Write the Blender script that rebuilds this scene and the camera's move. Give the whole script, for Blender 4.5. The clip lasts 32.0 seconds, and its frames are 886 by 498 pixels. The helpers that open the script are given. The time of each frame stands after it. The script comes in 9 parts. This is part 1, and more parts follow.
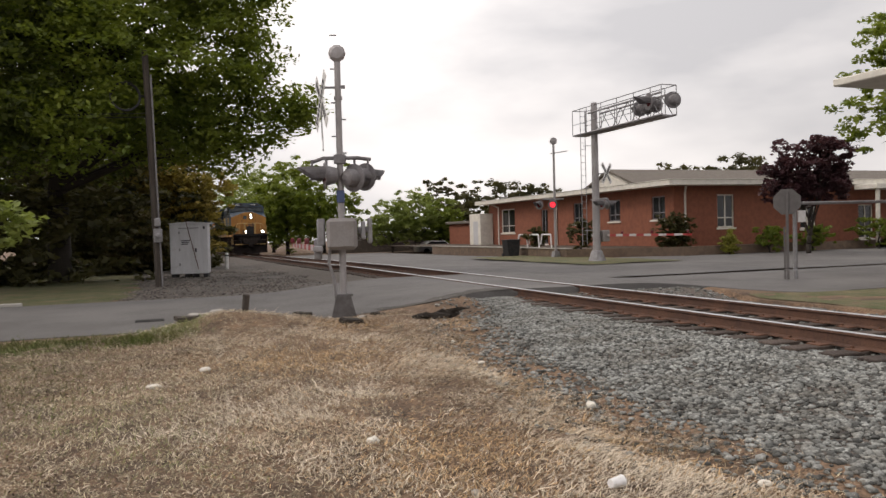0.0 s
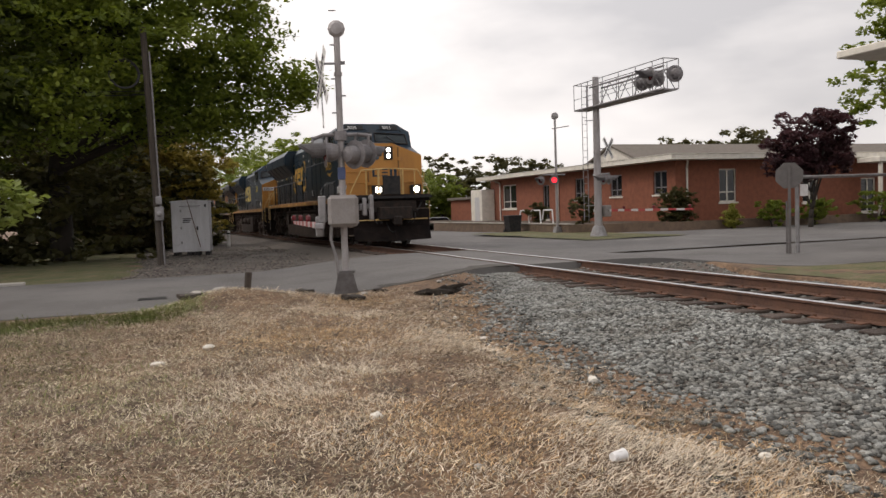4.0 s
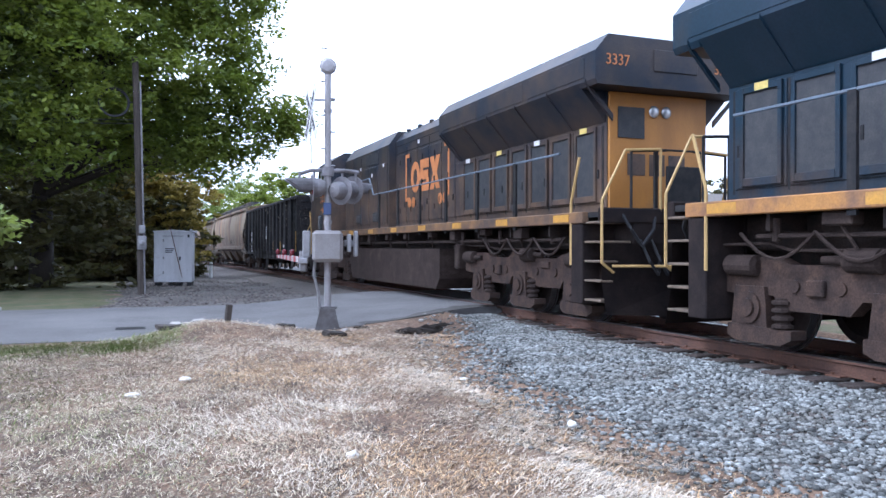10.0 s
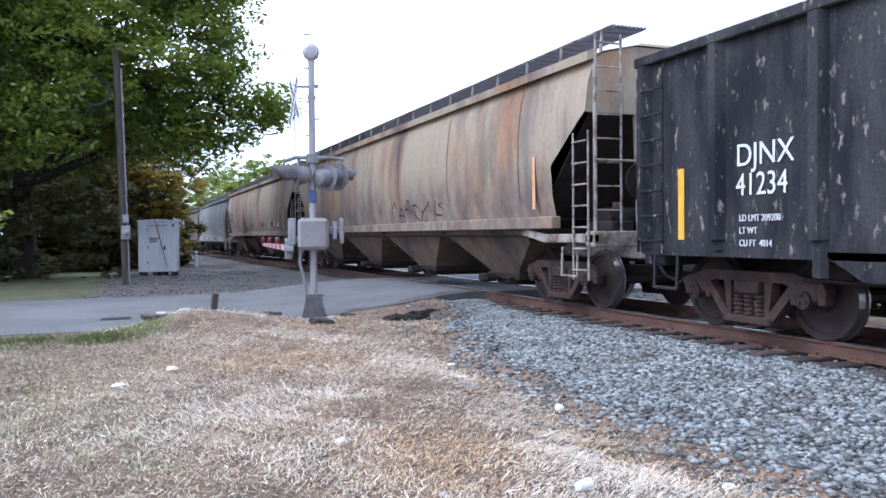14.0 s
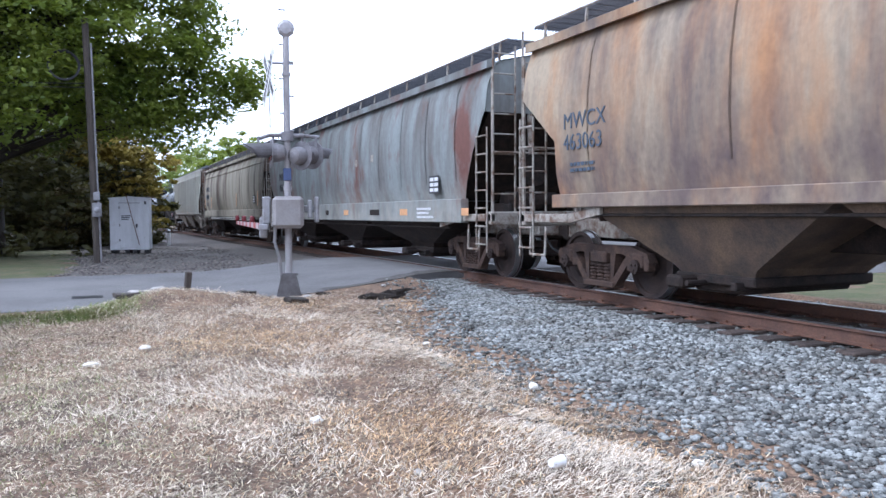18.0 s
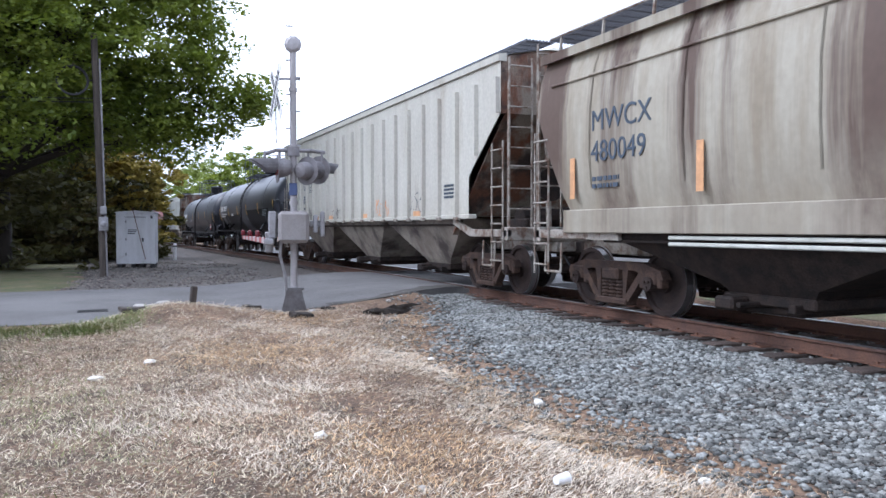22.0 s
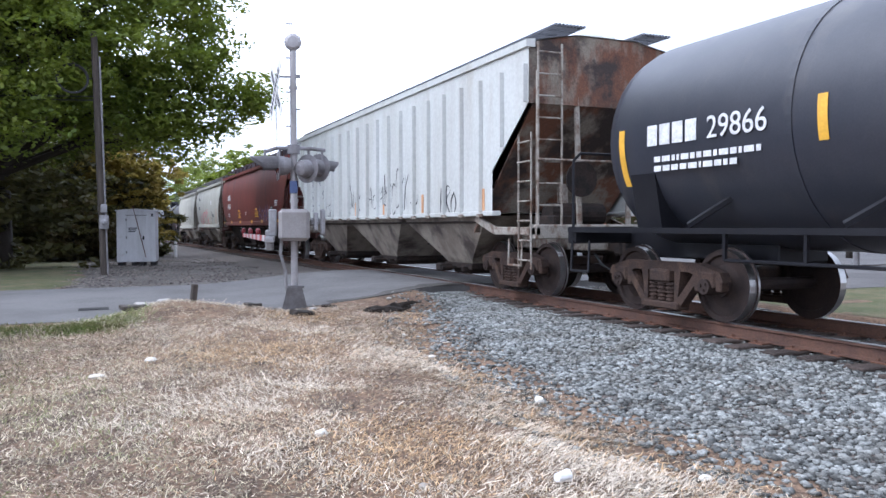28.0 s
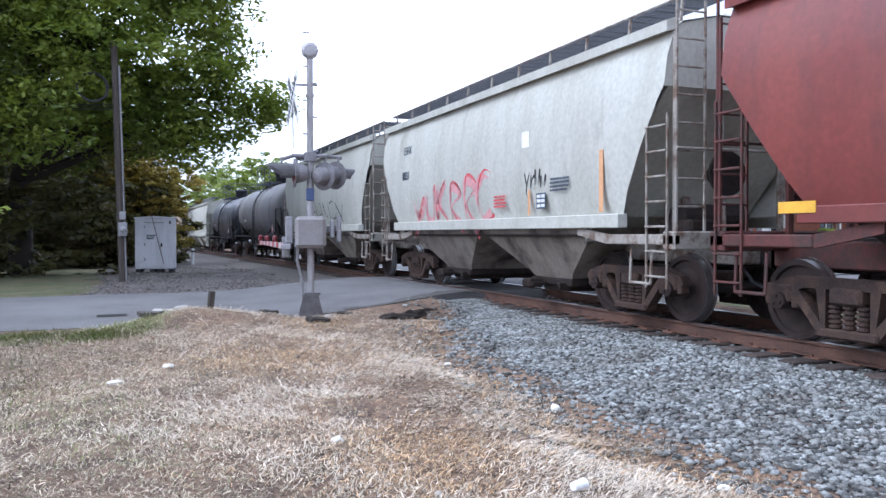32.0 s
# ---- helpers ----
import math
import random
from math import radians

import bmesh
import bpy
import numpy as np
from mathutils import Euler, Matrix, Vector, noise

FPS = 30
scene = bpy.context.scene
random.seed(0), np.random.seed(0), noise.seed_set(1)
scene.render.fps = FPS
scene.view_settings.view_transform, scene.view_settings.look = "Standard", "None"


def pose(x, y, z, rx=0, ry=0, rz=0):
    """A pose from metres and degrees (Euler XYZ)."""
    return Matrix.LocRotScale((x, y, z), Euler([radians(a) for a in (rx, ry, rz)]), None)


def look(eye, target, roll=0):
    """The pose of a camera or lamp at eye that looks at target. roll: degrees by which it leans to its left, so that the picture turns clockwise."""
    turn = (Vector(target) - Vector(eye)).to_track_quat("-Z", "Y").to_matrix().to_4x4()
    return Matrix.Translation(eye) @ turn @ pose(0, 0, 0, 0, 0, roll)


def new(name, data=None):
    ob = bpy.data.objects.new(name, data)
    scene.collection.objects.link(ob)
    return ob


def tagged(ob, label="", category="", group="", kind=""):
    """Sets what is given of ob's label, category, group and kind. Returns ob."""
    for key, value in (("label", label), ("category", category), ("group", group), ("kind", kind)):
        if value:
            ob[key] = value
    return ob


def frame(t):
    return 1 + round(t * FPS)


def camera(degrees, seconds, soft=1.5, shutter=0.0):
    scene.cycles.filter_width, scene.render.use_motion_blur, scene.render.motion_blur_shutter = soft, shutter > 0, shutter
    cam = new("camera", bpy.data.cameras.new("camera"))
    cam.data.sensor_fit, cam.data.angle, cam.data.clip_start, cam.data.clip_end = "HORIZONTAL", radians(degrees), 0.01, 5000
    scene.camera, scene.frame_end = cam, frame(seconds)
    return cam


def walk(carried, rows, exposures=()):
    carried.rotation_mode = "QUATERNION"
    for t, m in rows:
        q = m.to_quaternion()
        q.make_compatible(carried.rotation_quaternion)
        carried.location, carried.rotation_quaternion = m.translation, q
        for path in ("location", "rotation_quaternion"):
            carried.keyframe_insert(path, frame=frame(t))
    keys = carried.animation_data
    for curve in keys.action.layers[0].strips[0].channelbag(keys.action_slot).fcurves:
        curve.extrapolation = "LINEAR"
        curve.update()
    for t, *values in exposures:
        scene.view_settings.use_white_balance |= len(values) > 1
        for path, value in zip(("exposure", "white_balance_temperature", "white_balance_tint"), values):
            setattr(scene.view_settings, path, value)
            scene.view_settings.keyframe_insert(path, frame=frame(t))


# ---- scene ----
EYE = 1.217          # eye above the rail heads
TRACK = 8.01         # the track's centre line, x; the line runs along y
cam = camera(58.5, 32.0, soft=1.5)
# seconds, yaw, pitch, roll of a hand-held camera that stays in one spot
TURNS = [
    (0.0, -20.23, -1.18, 1.47),
    (0.5, -19.50, -0.97, 1.99),
    (1.0, -18.92, -0.90, 0.86),
    (1.5, -20.58, -1.97, 1.11),
    (2.0, -20.89, -2.01, 1.00),
    (2.5, -19.18, -3.14, 1.01),
    (4.5, -20.37, -2.37, 2.04),
    (5.0, -20.61, -0.70, 1.57),
    (5.5, -19.73, -0.34, 1.13),
    (6.0, -19.82, -0.02, 1.04),
    (6.5, -20.12, 0.79, 0.67),
    (7.0, -21.66, 1.02, 0.97),
    (7.5, -21.33, 1.06, 1.02),
    (8.0, -21.47, 0.22, 1.20),
    (8.5, -21.09, 0.43, 1.01),
    (9.0, -20.89, -0.12, 0.86),
    (9.5, -20.78, -0.01, 0.48),
    (10.0, -21.25, -0.07, -0.15),
    (10.5, -21.09, -0.17, 0.29),
    (11.0, -21.12, -0.26, 0.11),
    (11.5, -21.12, -0.35, 0.04),
    (12.0, -20.74, -0.45, 0.13),
    (12.5, -20.93, -0.63, -0.01),
    (13.0, -20.63, -0.53, 0.26),
    (13.5, -22.23, -1.09, 0.28),
    (14.0, -22.26, -1.08, 0.54),
    (14.5, -21.86, -1.23, -0.01),
    (16.5, -22.67, -1.86, -0.03),
    (17.0, -23.56, -2.12, 0.18),
    (17.5, -23.68, -2.34, 0.37),
    (18.0, -24.02, -2.60, 0.25),
    (18.5, -24.51, -2.59, -0.20),
    (19.0, -24.68, -2.04, -0.68),
    (19.5, -24.70, -1.96, -0.65),
    (20.0, -24.70, -1.96, -0.36),
    (20.5, -24.61, -1.61, -0.48),
    (21.0, -24.18, -1.63, -0.54),
    (21.5, -24.04, -1.43, -0.46),
    (22.0, -23.63, -1.49, 0.02),
    (22.5, -23.30, -1.42, 0.07),
    (23.0, -23.29, -1.99, 0.18),
    (23.5, -23.10, -2.22, -0.09),
    (24.0, -23.14, -1.68, -0.01),
    (24.5, -23.37, -1.47, 0.25),
    (25.0, -23.70, -1.40, 0.10),
    (25.5, -23.64, -1.43, -0.11),
    (27.5, -23.47, -1.78, 0.19),
    (28.0, -23.60, -1.66, 0.11),
    (28.5, -23.47, -1.70, -0.09),
    (29.0, -23.59, -1.71, -0.10),
    (29.5, -23.28, -1.48, -0.06),
    (30.0, -22.92, -1.77, 0.11),
    (30.5, -23.12, -1.31, 0.05),
    (31.0, -23.25, -1.25, -0.07),
    (31.5, -23.20, -1.35, 0.10),
    (32.0, -22.45, -1.13, 0.09),
]
# stops, white balance: the camera opens up when the dark train fills the picture
EXPOSURES = [(0.0, -0.63, 7000, 14), (4.5, -0.63, 7000, 14), (5.0, -0.64, 7050, 14), (5.5, 0.39, 6000, 14),
             (6.0, 0.49, 5150, 14), (7.0, 0.52, 5050, 14), (17.0, 0.46, 5100, 14), (19.0, 0.49, 5300, 14), (21.0, 0.46, 5350, 14), (22.0, 0.30, 5400, 14),
             (28.0, 0.36, 5400, 14), (29.0, 0.22, 5700, 14), (30.0, -0.08, 5850, 14), (31.0, 0.39, 5350, 14), (32.0, 0.36, 5200, 14)]
walk(cam, [(t, pose(0, 0, EYE, 90 + p, r, y)) for t, y, p, r in TURNS], EXPOSURES)

# ---- sky and sun ----
world = bpy.data.worlds.new("sky")
scene.world = world
world.use_nodes = True
wn, wl = world.node_tree.nodes, world.node_tree.links
sky = wn.new("ShaderNodeTexSky")
sky.sky_type, sky.sun_disc = "NISHITA", False
sky.sun_elevation, sky.sun_rotation = radians(46), radians(294)
sky.air_density, sky.dust_density = 1.0, 6.0
wcoord = wn.new("ShaderNodeTexCoord")
wmap = wn.new("ShaderNodeMapping")
wmap.inputs["Scale"].default_value = (1.0, 1.0, 3.0)
wnoise = wn.new("ShaderNodeTexNoise")
wnoise.inputs["Scale"].default_value, wnoise.inputs["Detail"].default_value = 2.2, 6
wramp = wn.new("ShaderNodeValToRGB")
wramp.color_ramp.elements[0].position, wramp.color_ramp.elements[0].color = 0.33, (12.3, 12.7, 13.5, 1)
wramp.color_ramp.elements[1].position, wramp.color_ramp.elements[1].color = 0.62, (21.5, 21.6, 21.9, 1)
wmix = wn.new("ShaderNodeMix")
wmix.data_type = "RGBA"
wmix.inputs["Factor"].default_value = 0.85
wl.new(wcoord.outputs["Generated"], wmap.inputs["Vector"])
wl.new(wmap.outputs["Vector"], wnoise.inputs["Vector"])
wl.new(wnoise.outputs["Fac"], wramp.inputs["Fac"])
wl.new(sky.outputs["Color"], wmix.inputs["A"])
wl.new(wramp.outputs["Color"], wmix.inputs["B"])
wdot = wn.new("ShaderNodeVectorMath")
wdot.operation = "DOT_PRODUCT"
wdot.inputs[1].default_value = Vector((-19, 8.5, 21.5)).normalized()
wglow = wn.new("ShaderNodeMapRange")
wglow.inputs["From Min"].default_value, wglow.inputs["From Max"].default_value = -0.8, 1.0
wglow.inputs["To Min"].default_value, wglow.inputs["To Max"].default_value = 0.62, 1.3
wlit = wn.new("ShaderNodeVectorMath")
wlit.operation = "SCALE"
wl.new(wcoord.outputs["Generated"], wdot.inputs[0])
wl.new(wdot.outputs["Value"], wglow.inputs["Value"])
wl.new(wmix.outputs["Result"], wlit.inputs[0])
wl.new(wglow.outputs["Result"], wlit.inputs["Scale"])
wback = wn["Background"]
wback.inputs["Strength"].default_value = 0.1
wl.new(wlit.outputs["Vector"], wback.inputs["Color"])
sun = new("sun", bpy.data.lights.new("sun", "SUN"))
sun.data.energy, sun.data.angle, sun.data.color = 1.3, radians(14), (1.0, 0.96, 0.9)
sun.matrix_world = look((-19, 8.5, 21.5), (0, 0, 0))

# ---- materials ----
def mat(name, base, rough=0.6, metal=0.0, second=None, scale=6.0, stretch=(1, 1, 1), lo=0.4, hi=0.65, fine=0.25, fscale=45.0,
        bump=0.15, bscale=80.0, third=None, tscale=1.3, tlo=0.55, thi=0.7, tstretch=(1, 1, 1), emit=0.0, pieces=0.0, spec=0.5, dust=None):
    """A painted, rusty, earthy or woody surface: a base, a second colour in patches or streaks, a third in larger stains, fine grain and relief."""
    m = bpy.data.materials.new(name)
    m.use_nodes = True
    n, l = m.node_tree.nodes, m.node_tree.links
    bsdf = n["Principled BSDF"]
    co = n.new("ShaderNodeTexCoord")

    def noise_mask(sc, st, a, b, detail=5):
        mp = n.new("ShaderNodeMapping")
        mp.inputs["Scale"].default_value = st
        l.new(co.outputs["Object"], mp.inputs["Vector"])
        tx = n.new("ShaderNodeTexNoise")
        tx.inputs["Scale"].default_value, tx.inputs["Detail"].default_value, tx.inputs["Roughness"].default_value = sc, detail, 0.62
        l.new(mp.outputs["Vector"], tx.inputs["Vector"])
        mr = n.new("ShaderNodeMapRange")
        mr.inputs["From Min"].default_value, mr.inputs["From Max"].default_value = a, b
        l.new(tx.outputs["Fac"], mr.inputs["Value"])
        return mr.outputs["Result"]

    def mixed(fac, a, b, mode="MIX"):
        mx = n.new("ShaderNodeMix")
        mx.data_type, mx.blend_type = "RGBA", mode
        for key, val in (("Factor", fac), ("A", a), ("B", b)):
            if isinstance(val, float):
                mx.inputs[key].default_value = val
            elif isinstance(val, tuple):
                mx.inputs[key].default_value = (*val, 1)
            else:
                l.new(val, mx.inputs[key])
        return mx.outputs["Result"]

    second = second or tuple(c * 0.8 for c in base)
    col = mixed(noise_mask(scale, stretch, lo, hi), base, second)
    if third:
        col = mixed(noise_mask(tscale, tstretch, tlo, thi, 6), col, third)
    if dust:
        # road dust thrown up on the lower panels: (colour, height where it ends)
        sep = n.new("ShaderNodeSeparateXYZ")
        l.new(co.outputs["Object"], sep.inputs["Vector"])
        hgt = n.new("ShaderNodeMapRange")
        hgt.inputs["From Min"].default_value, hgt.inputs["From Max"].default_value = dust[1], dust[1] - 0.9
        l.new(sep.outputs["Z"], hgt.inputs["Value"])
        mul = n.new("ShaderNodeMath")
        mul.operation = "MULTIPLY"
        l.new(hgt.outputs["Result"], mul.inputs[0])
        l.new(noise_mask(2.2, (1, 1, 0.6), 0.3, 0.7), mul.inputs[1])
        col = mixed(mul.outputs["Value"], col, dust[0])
    if fine:
        grain = n.new("ShaderNodeMapRange")
        grain.inputs["From Min"].default_value, grain.inputs["From Max"].default_value = 0.3, 0.7
        grain.inputs["To Min"].default_value, grain.inputs["To Max"].default_value = 1 - fine, 1 + fine
        tx = n.new("ShaderNodeTexNoise")
        tx.inputs["Scale"].default_value, tx.inputs["Detail"].default_value = fscale, 4
        l.new(co.outputs["Object"], tx.inputs["Vector"])
        l.new(tx.outputs["Fac"], grain.inputs["Value"])
        vm = n.new("ShaderNodeVectorMath")
        vm.operation = "SCALE"
        l.new(col, vm.inputs[0])
        l.new(grain.outputs["Result"], vm.inputs["Scale"])
        col = vm.outputs["Vector"]
    if pieces:
        info = n.new("ShaderNodeNewGeometry" if pieces > 0 else "ShaderNodeObjectInfo")
        mr = n.new("ShaderNodeMapRange")
        mr.inputs["To Min"].default_value, mr.inputs["To Max"].default_value = 1 - abs(pieces), 1 + abs(pieces)
        l.new(info.outputs["Random Per Island" if pieces > 0 else "Random"], mr.inputs["Value"])
        vm = n.new("ShaderNodeVectorMath")
        vm.operation = "SCALE"
        l.new(col, vm.inputs[0])
        l.new(mr.outputs["Result"], vm.inputs["Scale"])
        col = vm.outputs["Vector"]
    l.new(col, bsdf.inputs["Base Color"])
    bsdf.inputs["Roughness"].default_value, bsdf.inputs["Metallic"].default_value = rough, metal
    bsdf.inputs["Specular IOR Level"].default_value = spec
    if bump:
        bt = n.new("ShaderNodeTexNoise")
        bt.inputs["Scale"].default_value, bt.inputs["Detail"].default_value = bscale, 5
        l.new(co.outputs["Object"], bt.inputs["Vector"])
        bp = n.new("ShaderNodeBump")
        bp.inputs["Strength"].default_value, bp.inputs["Distance"].default_value = bump, 0.02
        l.new(bt.outputs["Fac"], bp.inputs["Height"])
        l.new(bp.outputs["Normal"], bsdf.inputs["Normal"])
    if emit:
        bsdf.inputs["Emission Color"].default_value, bsdf.inputs["Emission Strength"].default_value = (*base, 1), emit
    return m


M = {}
M["soil"] = mat("dry_mown_grass_and_soil", (0.165, 0.105, 0.065), 0.95, second=(0.09, 0.058, 0.038), scale=2.3, lo=0.42, hi=0.62, fine=0.6, fscale=30, bump=1.0, bscale=45,
                third=(0.19, 0.12, 0.074), tscale=0.8, tlo=0.5, thi=0.62)
M["thatch"] = mat("orange_brown_thatch", (0.43, 0.285, 0.15), 0.9, second=(0.32, 0.205, 0.105), scale=1.5, fine=0.3, bump=0, pieces=0.6)
M["stalk"] = mat("dark_straw_gap", (0.13, 0.092, 0.06), 0.9, second=(0.075, 0.055, 0.038), scale=2.0, fine=0.3, bump=0, pieces=0.5)
M["straw_dull"] = mat("grey_brown_straw", (0.43, 0.37, 0.255), 0.9, second=(0.33, 0.285, 0.19), scale=1.2, fine=0.3, bump=0, pieces=0.6)
M["lawn"] = mat("green_grass", (0.075, 0.085, 0.03), 0.95, second=(0.14, 0.115, 0.06), scale=1.5, fine=0.5, fscale=60, bump=0.8, bscale=90)
M["straw"] = mat("straw_blades", (0.53, 0.45, 0.35), 0.9, second=(0.44, 0.335, 0.23), scale=0.9, lo=0.5, hi=0.66, fine=0.2, bump=0, pieces=0.4)
M["blade"] = mat("grass_blades", (0.15, 0.19, 0.055), 0.9, second=(0.22, 0.21, 0.09), scale=2.0, fine=0.2, bump=0, pieces=0.35)
M["bed"] = mat("ballast_bed", (0.1, 0.09, 0.08), 0.95, second=(0.1, 0.075, 0.06), scale=9, fine=0.5, fscale=40, bump=1.0, bscale=30)
M["stone"] = mat("crushed_granite", (0.2, 0.206, 0.195), 0.9, second=(0.122, 0.118, 0.105), scale=2.5, fine=0.35, fscale=60, bump=0.3, bscale=120, pieces=0.75)
M["lot_stone"] = mat("dusty_brown_gravel", (0.16, 0.14, 0.125), 0.95, second=(0.09, 0.075, 0.065), scale=2, fine=0.3, bump=0.2, pieces=0.6)
M["asphalt"] = mat("worn_asphalt", (0.125, 0.12, 0.118), 0.92, second=(0.095, 0.09, 0.087), scale=0.6, fine=0.25, fscale=120, bump=0.3, bscale=200,
                   third=(0.155, 0.148, 0.142), tscale=0.2, tlo=0.5, thi=0.7)
M["patch"] = mat("dark_asphalt_patch", (0.06, 0.055, 0.05), 0.95, second=(0.09, 0.08, 0.07), scale=3, fine=0.3, bump=0.4)
M["concrete"] = mat("weathered_concrete", (0.36, 0.34, 0.31), 0.9, second=(0.27, 0.25, 0.22), scale=2.5, fine=0.15, bump=0.25)
M["twig"] = mat("bleached_twig", (0.4, 0.31, 0.22), 0.9, second=(0.28, 0.2, 0.14), scale=20, fine=0.2, bump=0.2)
M["mulch"] = mat("dark_bark_mulch", (0.085, 0.06, 0.042), 0.95, second=(0.05, 0.036, 0.027), scale=3, fine=0.5, fscale=50, bump=0.7, bscale=60)
M["gravel"] = mat("dusty_gravel_lot", (0.115, 0.1, 0.09), 0.95, second=(0.07, 0.06, 0.05), scale=1.2, fine=0.7, fscale=22, bump=0.7, bscale=45)
M["tie"] = mat("creosoted_tie", (0.05, 0.036, 0.03), 0.95, second=(0.09, 0.068, 0.055), scale=5, stretch=(0.3, 3, 3), fine=0.35, bump=0.6, pieces=-0.3)
M["rail"] = mat("rusty_rail_web", (0.105, 0.052, 0.033), 0.85, second=(0.065, 0.034, 0.025), scale=3, fine=0.25, bump=0.3)
M["railhead"] = mat("polished_rail_head", (0.62, 0.62, 0.64), 0.3, 1.0, second=(0.5, 0.5, 0.52), scale=4, fine=0.05, bump=0.02)
M["plate"] = mat("rusty_tie_plate", (0.13, 0.06, 0.035), 0.85, fine=0.3)
M["galv"] = mat("galvanised_steel", (0.27, 0.265, 0.275), 0.5, 0.35, second=(0.19, 0.18, 0.18), scale=5, fine=0.1, bump=0.05)
M["alu"] = mat("weathered_aluminium", (0.34, 0.325, 0.33), 0.5, 0.3, second=(0.27, 0.25, 0.245), scale=3, stretch=(1, 1, 0.3), fine=0.1, bump=0.05)
M["signal_grey"] = mat("dull_grey_signal_housing", (0.2, 0.19, 0.2), 0.6, second=(0.14, 0.13, 0.13), scale=5, fine=0.1, bump=0.05)
M["black"] = mat("black_paint", (0.014, 0.014, 0.016), 0.6, spec=0.25, second=(0.03, 0.028, 0.027), scale=6, fine=0.1, bump=0.05)
M["white"] = mat("white_reflective_sheet", (0.75, 0.75, 0.75), 0.5, second=(0.62, 0.61, 0.6), scale=6, fine=0.05, bump=0)
M["arm_white"] = mat("weathered_white_gate_sheet", (0.45, 0.44, 0.44), 0.6, second=(0.35, 0.34, 0.33), scale=6, fine=0.05, bump=0)
M["red"] = mat("red_reflective_sheet", (0.3, 0.03, 0.03), 0.5, fine=0.05, bump=0)
M["red_lamp"] = mat("lit_red_lens", (1.0, 0.03, 0.05), 0.3, fine=0, bump=0, emit=3.0)
M["dark_lens"] = mat("dark_red_lens", (0.12, 0.015, 0.02), 0.15, fine=0, bump=0)
M["mech"] = mat("stained_grey_mechanism_case", (0.23, 0.215, 0.21), 0.6, second=(0.19, 0.17, 0.16), scale=2, fine=0.1, bump=0.05)
M["cast_dark"] = mat("dark_cast_iron_base", (0.105, 0.098, 0.1), 0.65, second=(0.07, 0.062, 0.06), scale=6, fine=0.15, bump=0.1)
M["cabinet"] = mat("pale_grey_painted_steel", (0.5, 0.5, 0.52), 0.55, second=(0.42, 0.42, 0.43), scale=2, stretch=(2, 2, 0.4), fine=0.06, bump=0.05, third=(0.3, 0.26, 0.22), tscale=3, tlo=0.62, thi=0.8)
M["pole"] = mat("weathered_pole_wood", (0.045, 0.036, 0.03), 0.9, second=(0.075, 0.06, 0.05), scale=4, stretch=(4, 4, 0.3), fine=0.2, bump=0.4)
M["brick"] = mat("red_brick", (0.24, 0.085, 0.048), 0.9, second=(0.185, 0.064, 0.038), scale=4, fine=0.15, bump=0.2)
M["roof"] = mat("grey_asphalt_shingle", (0.15, 0.13, 0.11), 0.95, second=(0.12, 0.105, 0.09), scale=5, fine=0.25, bump=0.4)
M["trim"] = mat("cream_painted_trim", (0.68, 0.65, 0.58), 0.6, second=(0.58, 0.55, 0.49), scale=3, fine=0.06, bump=0.05)
M["wallstone"] = mat("brown_retaining_wall", (0.2, 0.14, 0.1), 0.95, second=(0.14, 0.1, 0.075), scale=3, fine=0.3, bump=0.5, pieces=-0.25)
M["window"] = mat("dark_window_glass", (0.02, 0.022, 0.025), 0.08, fine=0, bump=0)
M["bark"] = mat("grey_brown_bark", (0.035, 0.028, 0.022), 0.95, second=(0.028, 0.022, 0.018), scale=7, stretch=(3, 3, 0.5), fine=0.3, bump=0.8, bscale=25)
# deep is the oak's green with the shade of the left crown mixed in
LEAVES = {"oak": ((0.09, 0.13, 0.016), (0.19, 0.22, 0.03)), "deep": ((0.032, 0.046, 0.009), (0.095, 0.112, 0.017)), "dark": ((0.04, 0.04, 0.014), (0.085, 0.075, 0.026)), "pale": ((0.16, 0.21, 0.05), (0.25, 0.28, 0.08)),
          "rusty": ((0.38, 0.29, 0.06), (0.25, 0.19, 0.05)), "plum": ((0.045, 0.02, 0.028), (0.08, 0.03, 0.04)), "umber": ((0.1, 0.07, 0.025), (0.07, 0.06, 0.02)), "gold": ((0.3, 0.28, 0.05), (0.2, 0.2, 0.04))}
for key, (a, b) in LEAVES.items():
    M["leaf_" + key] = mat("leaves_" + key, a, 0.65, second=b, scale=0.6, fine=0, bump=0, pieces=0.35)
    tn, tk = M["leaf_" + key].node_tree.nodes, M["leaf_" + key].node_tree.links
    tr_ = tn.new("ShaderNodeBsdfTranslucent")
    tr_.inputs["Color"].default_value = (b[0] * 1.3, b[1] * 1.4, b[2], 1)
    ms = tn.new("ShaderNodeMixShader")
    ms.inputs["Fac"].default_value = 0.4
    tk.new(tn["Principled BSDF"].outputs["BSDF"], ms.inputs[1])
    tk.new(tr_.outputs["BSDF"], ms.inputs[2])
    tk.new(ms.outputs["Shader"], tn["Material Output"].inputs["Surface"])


# ---- building helpers ----
def mesh_of(name, bm):
    me = bpy.data.meshes.new(name)
    bm.to_mesh(me)
    bm.free()
    return me


